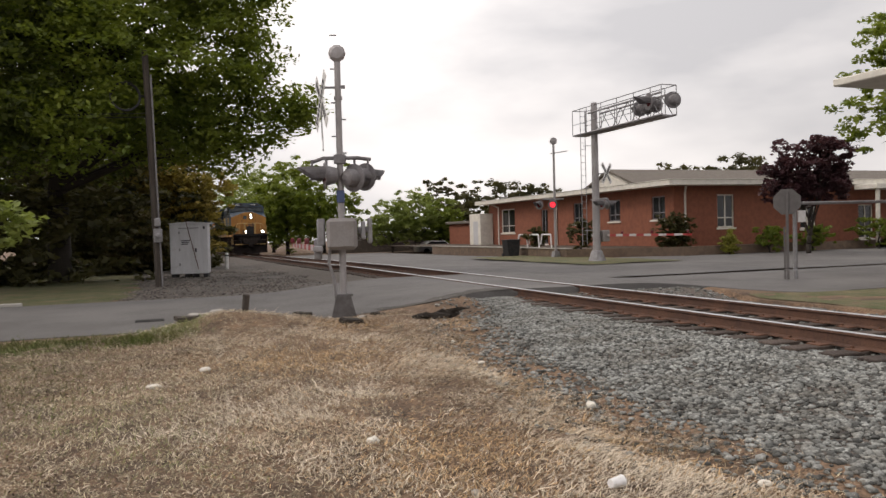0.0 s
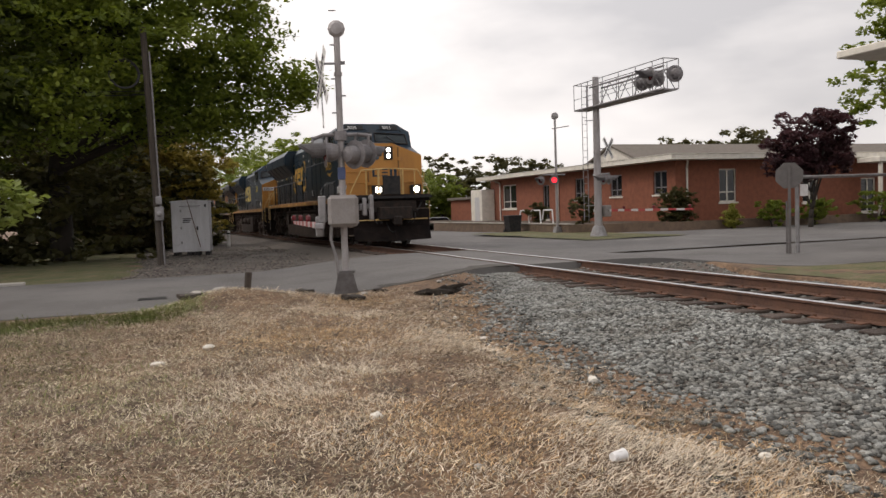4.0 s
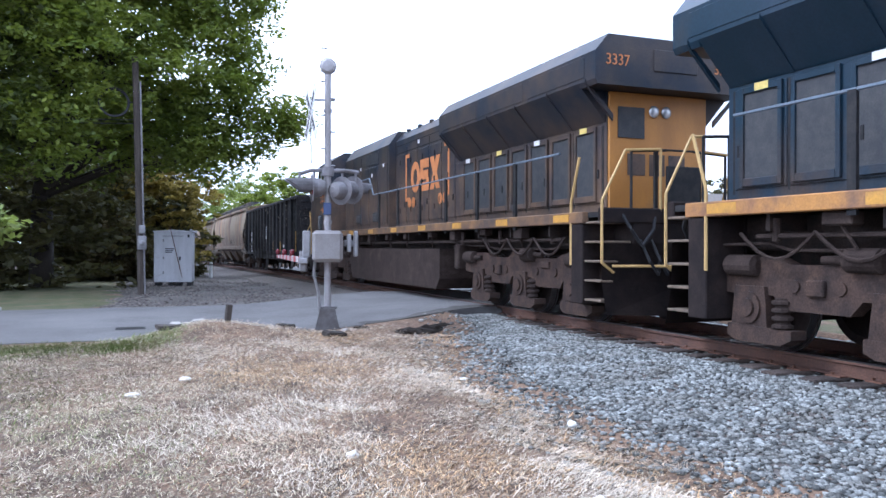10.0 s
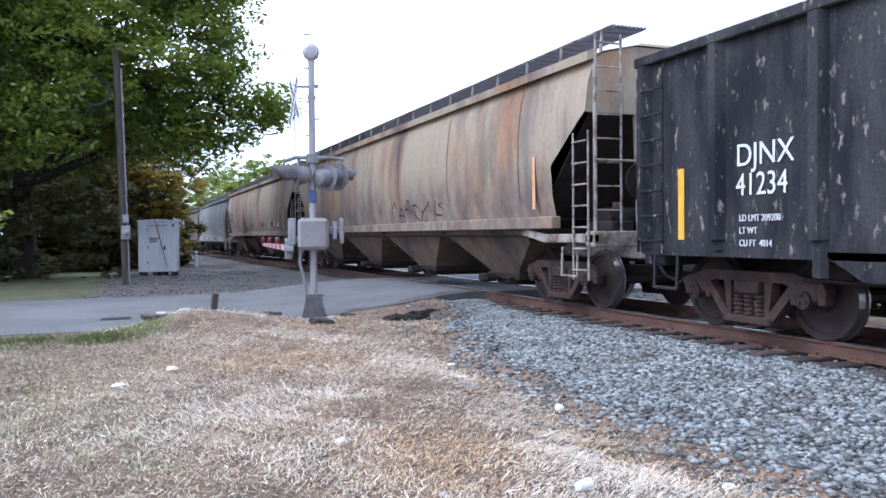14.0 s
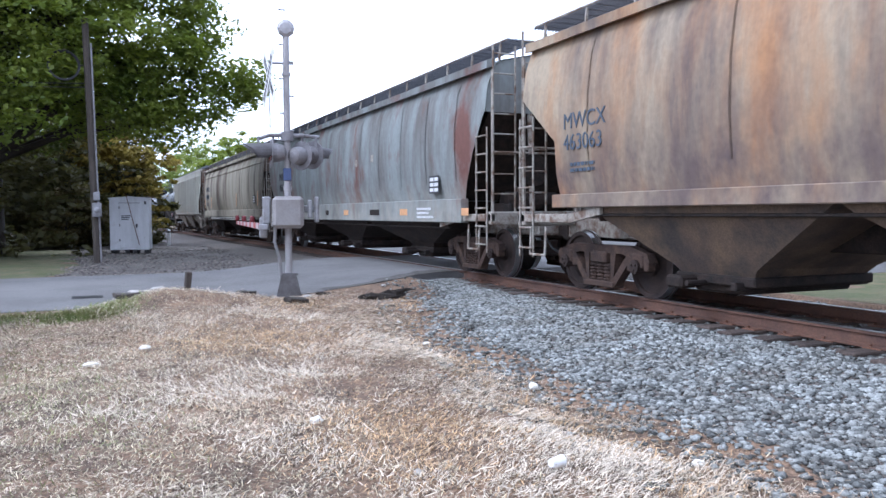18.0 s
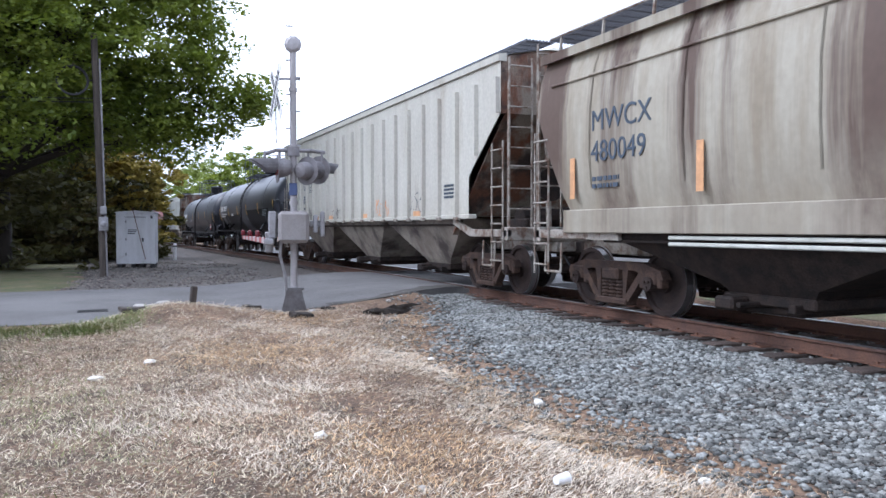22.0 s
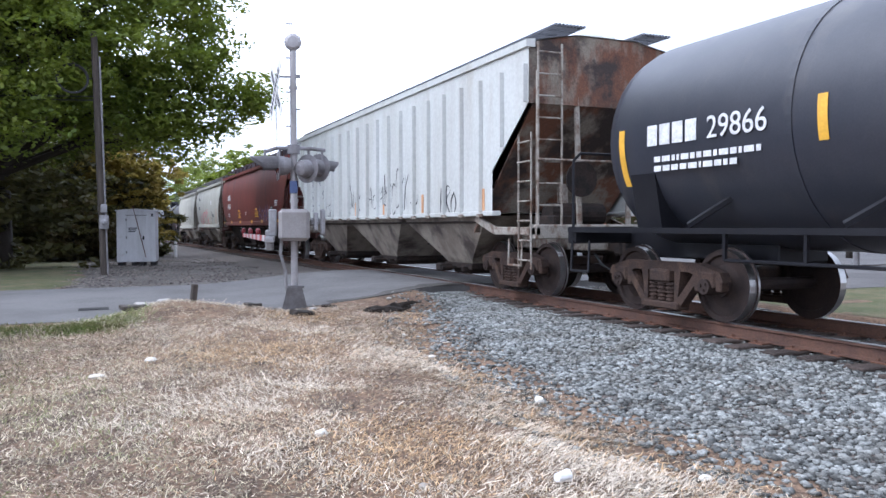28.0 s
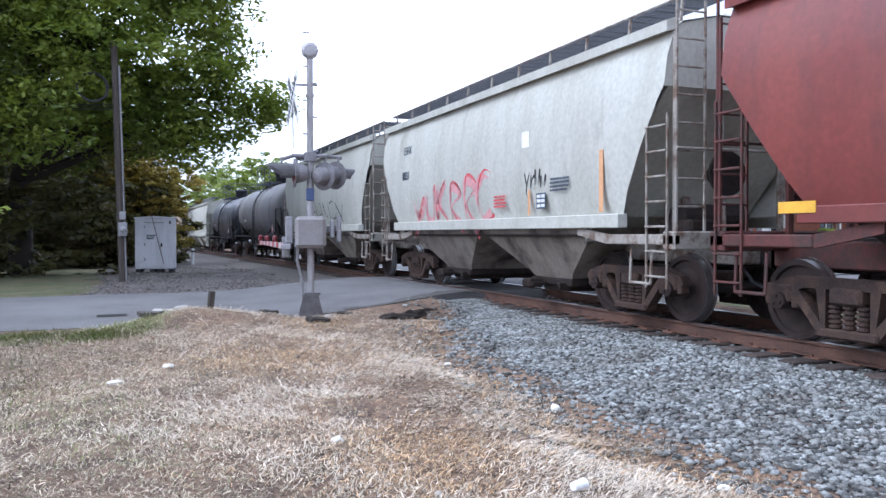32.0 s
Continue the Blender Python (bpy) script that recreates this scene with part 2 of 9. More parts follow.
def part(name, bm, material, parent=None, label="", smooth=False, m=None):
    """Links a bmesh as one mesh object under a thing or a part."""
    me = bm if isinstance(bm, bpy.types.Mesh) else mesh_of(name, bm)
    if not me.materials:
        for x in (material if isinstance(material, (list, tuple)) else [material]):
            me.materials.append(M[x] if isinstance(x, str) else x)
    if smooth:
        me.shade_smooth()
    ob = new(name, me)
    if parent:
        ob.parent = parent
    if m is not None:
        ob.matrix_basis = m
    if label:
        ob["label"] = label
    return ob


def thing(name, label, category, m=None, group="", kind=""):
    ob = new(name)
    ob.empty_display_size = 0.3
    if m is not None:
        ob.matrix_basis = m
    return tagged(ob, label, category, group, kind)


def box(bm, x0, x1, y0, y1, z0, z1, bevel=0.0, m=None, mi=0):
    """A block between two corners, with worn edges."""
    t = Matrix.Translation(((x0 + x1) / 2, (y0 + y1) / 2, (z0 + z1) / 2)) @ Matrix.Diagonal((abs(x1 - x0), abs(y1 - y0), abs(z1 - z0), 1))
    r = bmesh.ops.create_cube(bm, size=1, matrix=t if m is None else m @ t)
    vs = set(r["verts"])
    if bevel:
        es = list({e for v in vs for e in v.link_edges})
        out = bmesh.ops.bevel(bm, geom=es, offset=bevel, segments=1, affect="EDGES")
        for f in out["faces"]:
            f.material_index = mi
            vs.update(f.verts)
    if mi:
        for f in {f for v in vs if v.is_valid for f in v.link_faces}:
            f.material_index = mi


def rod(bm, a, b, r, r2=None, seg=8, cap=True):
    """A round bar from a to b."""
    a, b = Vector(a), Vector(b)
    d = b - a
    q = d.to_track_quat("Z", "Y").to_matrix().to_4x4()
    bmesh.ops.create_cone(bm, cap_ends=cap, segments=seg, radius1=r, radius2=r if r2 is None else r2, depth=d.length, matrix=Matrix.Translation((a + b) / 2) @ q)


def pipe(bm, pts, r, seg=6):
    for a, b in zip(pts[:-1], pts[1:]):
        rod(bm, a, b, r, seg=seg)


def prism(bm, prof, axis, c0, c1, mi=0):
    """A closed profile of (u, v) drawn out along an axis: 'x' takes (y, z), 'y' takes (x, z), 'z' takes (x, y)."""
    def p(u, v, c):
        return {"x": (c, u, v), "y": (u, c, v), "z": (u, v, c)}[axis]
    a = [bm.verts.new(p(u, v, c0)) for u, v in prof]
    b = [bm.verts.new(p(u, v, c1)) for u, v in prof]
    k = len(prof)
    fs = [bm.faces.new(a), bm.faces.new(b[::-1])]
    for i in range(k):
        fs.append(bm.faces.new((a[i], b[i], b[(i + 1) % k], a[(i + 1) % k])))
    for f in fs:
        f.material_index = mi
    bmesh.ops.recalc_face_normals(bm, faces=fs)
    return fs


def lathe(bm, prof, m=None, seg=24):
    """A turned form: (radius, height) pairs about z."""
    rings = []
    for r, z in prof:
        ring = []
        for i in range(seg):
            a = 2 * math.pi * i / seg
            v = Vector((r * math.cos(a), r * math.sin(a), z))
            ring.append(bm.verts.new(m @ v if m is not None else v))
        rings.append(ring)
    fs = []
    for a, b in zip(rings[:-1], rings[1:]):
        for i in range(seg):
            fs.append(bm.faces.new((a[i], a[(i + 1) % seg], b[(i + 1) % seg], b[i])))
    fs.append(bm.faces.new(rings[0][::-1]))
    fs.append(bm.faces.new(rings[-1]))
    bmesh.ops.recalc_face_normals(bm, faces=fs)


def many(name, verts, quad, tri=False):
    """A mesh from numpy arrays of corners and faces of equal size."""
    k = quad.shape[1]
    me = bpy.data.meshes.new(name)
    me.vertices.add(len(verts))
    me.vertices.foreach_set("co", np.ascontiguousarray(verts, dtype=np.float32).ravel())
    me.loops.add(quad.size)
    me.loops.foreach_set("vertex_index", np.ascontiguousarray(quad, dtype=np.int32).ravel())
    me.polygons.add(len(quad))
    me.polygons.foreach_set("loop_start", np.arange(0, quad.size, k, dtype=np.int32))
    me.polygons.foreach_set("loop_total", np.full(len(quad), k, dtype=np.int32))
    me.update(calc_edges=True)
    return me

# ---- ground, road, track ----
def ease(a, b, v):
    t = np.clip((np.asarray(v, float) - a) / (b - a), 0, 1)
    return t * t * (3 - 2 * t)


def fall(y):
    """The line drops gently far up the track."""
    return -0.006 * np.maximum(0, np.asarray(y, float) - 30)


def wavy(x, y, s, seed=0.0):
    return np.sin(x * s + seed) * np.cos(y * s * 1.3 + seed * 2) * 0.6 + np.sin(x * s * 2.3 + y * s * 1.7 + seed) * 0.4


def road_z(x):
    """The road climbs to the crossing; between and beside the rails it lies just under the rail heads."""
    return -0.31 + 0.295 * ease(2.0, 6.4, x) - 0.35 * ease(9.8, 14.5, x)


def road_edge(x):
    """The near edge of the asphalt; it curves back where the rails cross."""
    return 14.05 + 1.1 * ease(4.6, 7.0, x) - 1.1 * ease(10.5, 15.0, x)


def ballast_edge(y):
    """Where the near shoulder's stones end and soil begins."""
    return np.interp(y, [2, 5, 7, 9, 11, 12.3, 13.2, 14.3], [3.55, 3.62, 3.78, 4.05, 4.65, 5.25, 5.65, 6.0]) + 0.1 * np.sin(np.asarray(y) * 1.9) + 0.05 * np.sin(np.asarray(y) * 5.3)


def bed_z(x, y):
    d = np.abs(x - TRACK)
    z = -0.215 + 0.02 * ease(1.2, 1.9, d)
    z = z - 0.2 * ease(1.35, 3.6, d) - 0.05 * ease(3.3, 4.1, d) + fall(y)
    z = z + 0.02 * wavy(x, y, 3.1) * (d > 1.3)
    up = ease(13.6, 15.1, y) * (y < 15.6)
    return z * (1 - up) + np.minimum(road_z(x) - 0.05, -0.165) * up


def ground_z(x, y):
    x, y = np.asarray(x, float), np.asarray(y, float)
    z = -0.36 + fall(y) + 0 * x
    mound = np.exp(-((x - 2.2) / 3.2) ** 2) * np.exp(-((y - 12.2) / 3.0) ** 2)
    z = z + 0.17 * mound * (y < 13.2) + 0.17 * mound * (y >= 13.2) * (1 - ease(13.2, 14.2, y))
    z = z + 0.06 * np.exp(-((x - 1.6) / 1.6) ** 2 - ((y - 6.5) / 2.2) ** 2)
    # a low swept ridge of turf along the edge of the ballast, with a gully behind it
    crest = ballast_edge(y) - 1.15
    z = z + 0.085 * np.exp(-((x - crest) / 0.5) ** 2) * ease(2.0, 4.0, y) * (1 - ease(10.0, 12.0, y))
    z = z - 0.06 * np.exp(-((x - crest - 0.8) / 0.35) ** 2) * (y < 11)
    near = np.exp(-(y / 16) ** 2) * (np.abs(x) < 30)
    z = z + near * (0.022 * wavy(x, y, 1.7) + 0.016 * wavy(x, y, 5.1, 1.0) + 0.014 * wavy(x, y, 13.0, 2.0) * wavy(x, y, 3.7, 4.0))
    # under the road and the track bed the soil stays lower
    z = np.where((y > road_edge(x) + 0.2) & (y < 21.5) & (x > -110) & (x < 110), np.minimum(z, -0.5), z)
    z = np.where((x > 10) & (y > 21), np.minimum(z, -0.42), z)
    e = ballast_edge(y)
    on_bed = (x < 11.9) & (y < 15.2)
    z = np.where(on_bed & (x > 3.9) & (x < e + 0.5), np.maximum(z, bed_z(x, y) + 0.03 - 0.06 * np.clip((x - e) / 0.5, 0, 1)), z)
    z = np.where(((x >= e + 0.5) & on_bed) | ((x > 4.2) & (x < 11.9) & (y > 22)), np.minimum(z, -0.62 + fall(y)), z)
    # the verge rises to meet both road edges
    re = road_edge(x)
    near_edge = ease(re - 1.4, re, y) * (y < re + 0.25) * (np.abs(x) < 110) * (1 - ease(5.7, 6.2, x) * (1 - ease(11.0, 12.0, x)))
    z = z * (1 - near_edge) + (road_z(x) - 0.012) * near_edge
    # a heap of turf and soil at the kerb's end
    heap = 0.29 * np.exp(-((x - 1.1) / 0.95) ** 2 - ((y - 13.15) / 0.75) ** 2) + 0.06 * np.exp(-((x - 2.3) / 0.5) ** 2 - ((y - 13.1) / 0.5) ** 2)
    return z + heap * (1 - ease(13.6, 14.0, y)) + 0.05 * np.exp(-((x - 4.4) / 1.0) ** 2 - ((y - 13.2) / 0.6) ** 2) * (y < re)


def grid_lines(a, b, fine, lo, hi, grow=1.18):
    mid = list(np.arange(a, b, fine))
    s, up = fine, [b]
    while up[-1] < hi:
        s *= grow
        up.append(up[-1] + s)
    s, down = fine, [a]
    while down[-1] > lo:
        s *= grow
        down.append(down[-1] - s)
    return np.array(down[:0:-1] + mid + up)


def sheet(name, xs, ys, zf, material, kind="structure", label="", category="ground"):
    gx, gy = np.meshgrid(xs, ys, indexing="ij")
    v = np.stack([gx, gy, zf(gx, gy)], -1).reshape(-1, 3)
    i = np.arange(len(xs) - 1)[:, None] * len(ys) + np.arange(len(ys) - 1)[None, :]
    q = np.stack([i, i + len(ys), i + len(ys) + 1, i + 1], -1).reshape(-1, 4)
    ob = part(name, many(name, v, q), material, smooth=True)
    return tagged(ob, label, category, kind=kind)


sheet("ground", grid_lines(-7, 12, 0.14, -900, 900), grid_lines(1, 24, 0.14, -300, 1500), ground_z, "soil",
      label="dry mown grass and bare reddish soil beside the track")


road_x = np.unique(np.concatenate([grid_lines(-10, 20, 0.25, -120, 120)] + [TRACK + o + np.array([-0.125, -0.115, 0.115, 0.125]) for o in (-0.75, 0.75)]))
road_rows = np.concatenate([[0, 0.004], np.linspace(0.006, 1, 41), [1.003]])
gx, gu = np.meshgrid(road_x, road_rows, indexing="ij")
gy = road_edge(gx) + (21.6 - road_edge(gx)) * gu + 0.05 * wavy(gx, gu, 2.9) * (gu < 0.01)
gz = road_z(gx) + 0.02 * np.sin(gu * math.pi) * (1 - ease(4.5, 6.2, gx) * (1 - ease(10, 11.5, gx))) - 0.25 * (gu > 1.001) - 0.3 * (gu < 0.002)
# the flangeways: the asphalt dips beside each rail head
for off in (-0.75, 0.75):
    gz = gz - 0.05 * (np.abs(gx - TRACK - off) < 0.12)
i = np.arange(len(road_x) - 1)[:, None] * len(road_rows) + np.arange(len(road_rows) - 1)[None, :]
road = part("road", many("road", np.stack([gx, gy, gz], -1).reshape(-1, 3), np.stack([i, i + len(road_rows), i + len(road_rows) + 1, i + 1], -1).reshape(-1, 4)), "asphalt", smooth=True)
road.data.set_sharp_from_angle(angle=radians(40))
tagged(road, "worn grey asphalt road over the crossing", "road", kind="structure")
sheet("road_apron", np.linspace(9.9, 21.0, 40), np.linspace(21.6, 75, 90), lambda x, y: -0.32 + fall(y) + 0.012 * wavy(x, y, 0.4), "asphalt",
      label="grey asphalt lot beyond the track", category="road")
sheet("road_lot", np.linspace(21.0, 70, 40), np.linspace(21.6, 36.0, 24), lambda x, y: -0.325 + 0.012 * wavy(x, y, 0.4), "asphalt",
      label="grey asphalt drive before the brick building", category="road")
sheet("gravel_lot", np.linspace(-2.2, 6.2, 60), np.linspace(21.6, 60, 110), lambda x, y: -0.33 + fall(y) + 0.02 * wavy(x, y, 0.9) - 0.07 * (1 - ease(-2.0, 0.6, x)), "gravel",
      label="dusty gravel lot round the equipment cabinet", category="ground")
sheet("verge_left", np.append(np.linspace(-70, -3, 40), np.linspace(-2.8, 1.6, 30)), np.linspace(21.7, 75, 130), lambda x, y: -0.33 + 0.03 * wavy(x, y, 1.7) - 0.1 * ease(-1.6, 1.4, x) + np.minimum(0, fall(y)), "lawn", label="shaded rough lawn under trees", category="lawn")
sheet("verge_right", np.linspace(12.2, 60, 60), np.linspace(4, 13.95, 24), lambda x, y: np.maximum(ground_z(x, y) + 0.012, -0.36) + 0.02 * wavy(x, y, 0.8), "lawn", label="patchy green verge by the road", category="lawn")
sheet("grass_island", np.linspace(17.3, 22.4, 24), np.linspace(29.5, 43, 40), lambda x, y: -0.29 + 0.02 * wavy(x, y, 1.0), "lawn", label="small grass island at the signal mast", category="lawn")

for nm, x0, x1, y0 in (("kerb_far", -90, -0.6, 21.62), ("kerb_near", -90, -0.8, 14.02)):
    bm = bmesh.new()
    for i in range(int((x1 - x0) / 3)):
        a = x0 + i * 3
        box(bm, a + 0.01, a + 2.99, y0 - 0.09, y0 + 0.09, -0.5, -0.235, 0.02)
    tagged(part(nm, bm, "concrete"), "pale concrete kerb along the road", "kerb", kind="structure")


def bed(name, y0, y1, step):
    return sheet(name, np.linspace(TRACK - 4.05, TRACK + 4.0, 60), np.arange(y0, y1, step), bed_z, "bed", label="grey crushed-stone ballast shoulder", category="ballast")


bed("ballast", -30, 15.35, 0.2)
bed("ballast_far", 21.8, 180, 1.5)

# loose stones on the near shoulder
rs = np.random.default_rng(3)
n_st = 46000
sy = np.where(rs.random(n_st) < 0.1, 1.8 - 7 * rs.random(n_st), 1.8 + 13.3 * rs.random(n_st) ** 1.1)
lo_x = ballast_edge(sy)
# dense up to the soil, then thinning out over it
sx = lo_x - 0.05 + (TRACK - 1.0 - lo_x) * rs.random(n_st)
sx = np.where((sx < lo_x + 0.8) & (rs.random(n_st) > 0.12 + (sx - lo_x) / 0.9), lo_x + 0.5 + (TRACK - 1.6 - lo_x) * rs.random(n_st), sx)
sx = np.where(rs.random(n_st) < 0.045, lo_x - 0.9 * rs.random(n_st) ** 2.0, sx)
sx = np.where(rs.random(n_st) < 0.22, TRACK - 0.9 + 5.2 * rs.random(n_st), sx)
ico = [(0, 0, 1), (0.9, 0, 0.1), (0.25, 0.85, -0.05), (-0.75, 0.5, 0.1), (-0.7, -0.55, 0), (0.3, -0.85, 0.1), (0.1, 0, -0.8)]
tri = [(0, 1, 2), (0, 2, 3), (0, 3, 4), (0, 4, 5), (0, 5, 1), (6, 2, 1), (6, 3, 2), (6, 4, 3), (6, 5, 4), (6, 1, 5)]
base = np.array(ico)[None] * (1 + 0.35 * (rs.random((n_st, 7, 3)) - 0.5))
size = 0.014 + 0.024 * rs.random(n_st) ** 1.6
ax = rs.normal(size=(n_st, 3))
ax /= np.linalg.norm(ax, axis=1)[:, None]
an = rs.random(n_st) * 6.28
c, s = np.cos(an)[:, None, None], np.sin(an)[:, None, None]
rotd = base * c + np.cross(ax[:, None], base) * s + ax[:, None] * (base * ax[:, None]).sum(-1, keepdims=True) * (1 - c)
pos = np.stack([sx, sy, np.maximum(bed_z(sx, sy), np.where(sx < lo_x + 0.55, ground_z(sx, sy), -9)) + 0.006], -1)
vv = (rotd * np.array([1.12, 1.12, 0.6]) * size[:, None, None] * 1.25 + pos[:, None]).reshape(-1, 3)
ff = (np.array(tri)[None] + (np.arange(n_st) * 7)[:, None, None]).reshape(-1, 3)
tagged(part("ballast_stones", many("ballast_stones", vv, ff), "stone"), "sharp grey and bluish crushed ballast stones", "gravel", kind="stuff")

gr = np.random.default_rng(6)
n_g = 7000
gxs, gys = -1.6 + 7.4 * gr.random(n_g), 21.7 + 19 * gr.random(n_g) ** 1.3
keep_ = gr.random(n_g) < 0.25 + 0.75 * (np.sin(gxs * 1.7 + 0.8 * np.sin(gys * 0.7)) * np.cos(gys * 0.9) > 0)
gxs, gys = gxs[keep_], gys[keep_]
n_g = len(gxs)
gz_ = -0.33 + fall(gys) + 0.02 * wavy(gxs, gys, 0.9) - 0.07 * (1 - ease(-2.0, 0.6, gxs)) + 0.006
gv = (rotd[:n_g] * np.array([1, 1, 0.6]) * (0.02 + 0.045 * gr.random(n_g) ** 2)[:, None, None] + np.stack([gxs, gys, gz_], -1)[:, None]).reshape(-1, 3)
tagged(part("lot_gravel", many("lot_gravel", gv, ff[:n_g * 10]), "lot_stone"), "loose dusty gravel strewn over the lot", "gravel", kind="stuff")
lip_x = np.linspace(3.9, 7.1, 40)
lip_u = np.array([0.0, 0.35, 0.7, 1.0])
lx, lu = np.meshgrid(lip_x, lip_u, indexing="ij")
ly = road_edge(lx) + 0.02 + lu * (0.3 + 0.25 * ease(4.4, 6.0, lx) + 0.08 * np.sin(lx * 5.1) + 0.05 * np.sin(lx * 11.3))
i = np.arange(39)[:, None] * 4 + np.arange(3)[None, :]
tagged(part("asphalt_lip", many("asphalt_lip", np.stack([lx, ly, road_z(lx) + 0.006 + 0.004 * wavy(lx, ly, 6.0)], -1).reshape(-1, 3), np.stack([i, i + 4, i + 5, i + 1], -1).reshape(-1, 4)), "patch"), "dark broken lip of asphalt beside the crossing", "road", kind="structure")
bm = bmesh.new()
box(bm, -0.26, 0.26, -0.2, 0.2, -0.05, 0.012, 0.01)
tagged(part("drain_cover", bm, "black", m=pose(-0.08, 15.85, float(road_z(-0.08)) + 0.012)), "dark iron drain cover in the road", "drain cover")

# track: rails and ties
track = thing("track", "single railway track with rusty rails on dark wooden ties", "railway track", kind="structure")
RAIL = [(-0.07, -0.17), (0.07, -0.17), (0.07, -0.158), (0.012, -0.14), (0.009, -0.045), (0.036, -0.035), (0.036, -0.006), (0.028, 0), (-0.028, 0), (-0.036, -0.006), (-0.036, -0.035), (-0.009, -0.045), (-0.012, -0.14), (-0.07, -0.158)]
for off in (-0.75, 0.75):
    bm = bmesh.new()
    ys = [-120, 30, 90, 180, 420]
    rings = [[bm.verts.new((TRACK + off + u, y, v + float(fall(y)))) for u, v in RAIL] for y in ys]
    for a, b in zip(rings[:-1], rings[1:]):
        for i in range(len(RAIL)):
            f = bm.faces.new((a[i], a[(i + 1) % 14], b[(i + 1) % 14], b[i]))
            f.material_index = 1 if i in (7, 6, 8) else 0
    bmesh.ops.recalc_face_normals(bm, faces=bm.faces[:])
    part("rail", bm, ["rail", "railhead"], track)
bm = bmesh.new()
box(bm, -1.3, 1.3, -0.115, 0.115, -0.18, 0, 0.012)
tie_mesh = mesh_of("tie", bm)
bm = bmesh.new()
for o in (-0.75, 0.75):
    box(bm, o - 0.17, o + 0.17, -0.1, 0.1, 0.0, 0.014)
    for sx_, sy_ in ((-0.1, 0.06), (0.1, -0.06)):
        box(bm, o + sx_ - 0.014, o + sx_ + 0.014, sy_ - 0.014, sy_ + 0.014, 0.01, 0.04)
plate_mesh = mesh_of("tie_plate", bm)
rt = random.Random(5)
for i in range(190):
    y = -6 + i * 0.5
    if 15.2 < y < 21.7:
        continue
    p = pose(TRACK + rt.uniform(-0.06, 0.06), y + rt.uniform(-0.03, 0.03), -0.172 + float(fall(y)), 0, 0, rt.uniform(-1.5, 1.5))
    t_ob = part("tie", tie_mesh, "tie", track, m=p)
    part("tie_plate", plate_mesh, "plate", track, m=p)

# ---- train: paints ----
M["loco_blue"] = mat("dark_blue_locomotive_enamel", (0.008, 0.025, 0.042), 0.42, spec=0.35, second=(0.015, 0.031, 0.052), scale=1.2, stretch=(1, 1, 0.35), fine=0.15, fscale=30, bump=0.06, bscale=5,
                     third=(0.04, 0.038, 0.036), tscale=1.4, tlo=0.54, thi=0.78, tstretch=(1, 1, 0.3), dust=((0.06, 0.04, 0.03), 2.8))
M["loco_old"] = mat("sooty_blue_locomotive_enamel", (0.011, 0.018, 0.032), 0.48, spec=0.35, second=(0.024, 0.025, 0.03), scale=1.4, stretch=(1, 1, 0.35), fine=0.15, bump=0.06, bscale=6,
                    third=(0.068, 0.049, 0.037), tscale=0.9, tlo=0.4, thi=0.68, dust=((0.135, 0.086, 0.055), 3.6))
M["loco_yellow"] = mat("golden_locomotive_enamel", (0.42, 0.19, 0.035), 0.5, second=(0.33, 0.145, 0.03), scale=1.8, stretch=(1, 1, 0.4), fine=0.08, bump=0.04, third=(0.28, 0.14, 0.05), tscale=2.5, tlo=0.6, thi=0.8)
M["loco_orange"] = mat("grimy_orange_sill_stripe", (0.4, 0.19, 0.045), 0.65, second=(0.22, 0.11, 0.05), scale=2.2, fine=0.15, bump=0.05, third=(0.14, 0.08, 0.05), tscale=1.5, tlo=0.55, thi=0.75)
M["stripe_sooty"] = mat("sooty_sill_stripe", (0.2, 0.105, 0.04), 0.7, second=(0.1, 0.06, 0.036), scale=2.2, fine=0.15, bump=0.05, third=(0.06, 0.042, 0.034), tscale=1.5, tlo=0.5, thi=0.72)
M["logo"] = mat("yellow_lettering_film", (0.62, 0.36, 0.06), 0.5, second=(0.5, 0.3, 0.06), scale=5, fine=0.1, bump=0)
M["logo_pale"] = mat("pale_yellow_lettering_film", (0.7, 0.55, 0.16), 0.5, second=(0.6, 0.46, 0.14), scale=5, fine=0.1, bump=0)
M["logo_orange"] = mat("faded_orange_lettering_film", (0.5, 0.19, 0.06), 0.6, second=(0.4, 0.15, 0.05), scale=5, fine=0.15, bump=0)
M["grime"] = mat("dusty_brown_running_gear", (0.042, 0.029, 0.024), 0.85, spec=0.2, second=(0.027, 0.019, 0.016), scale=4, fine=0.3, bump=0.2, bscale=40, third=(0.07, 0.05, 0.04), tscale=2.2, tlo=0.54, thi=0.75)
M["bogie_rust"] = mat("rust_brown_bogie_casting", (0.058, 0.036, 0.027), 0.8, spec=0.25, second=(0.03, 0.021, 0.018), scale=5, fine=0.3, bump=0.2, bscale=40, third=(0.09, 0.055, 0.038), tscale=3, tlo=0.55, thi=0.75)
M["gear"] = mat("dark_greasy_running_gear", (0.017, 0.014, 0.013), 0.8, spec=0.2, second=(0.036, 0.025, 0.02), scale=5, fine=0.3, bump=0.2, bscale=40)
M["wheel"] = mat("dark_rusty_wheel", (0.036, 0.024, 0.02), 0.7, spec=0.25, second=(0.022, 0.016, 0.015), scale=5, fine=0.2, bump=0.1)
M["tread"] = mat("bright_wheel_tread", (0.5, 0.5, 0.5), 0.35, 1.0, fine=0.1, bump=0)
M["handrail"] = mat("yellow_handrail", (0.5, 0.33, 0.12), 0.55, fine=0.1, bump=0)
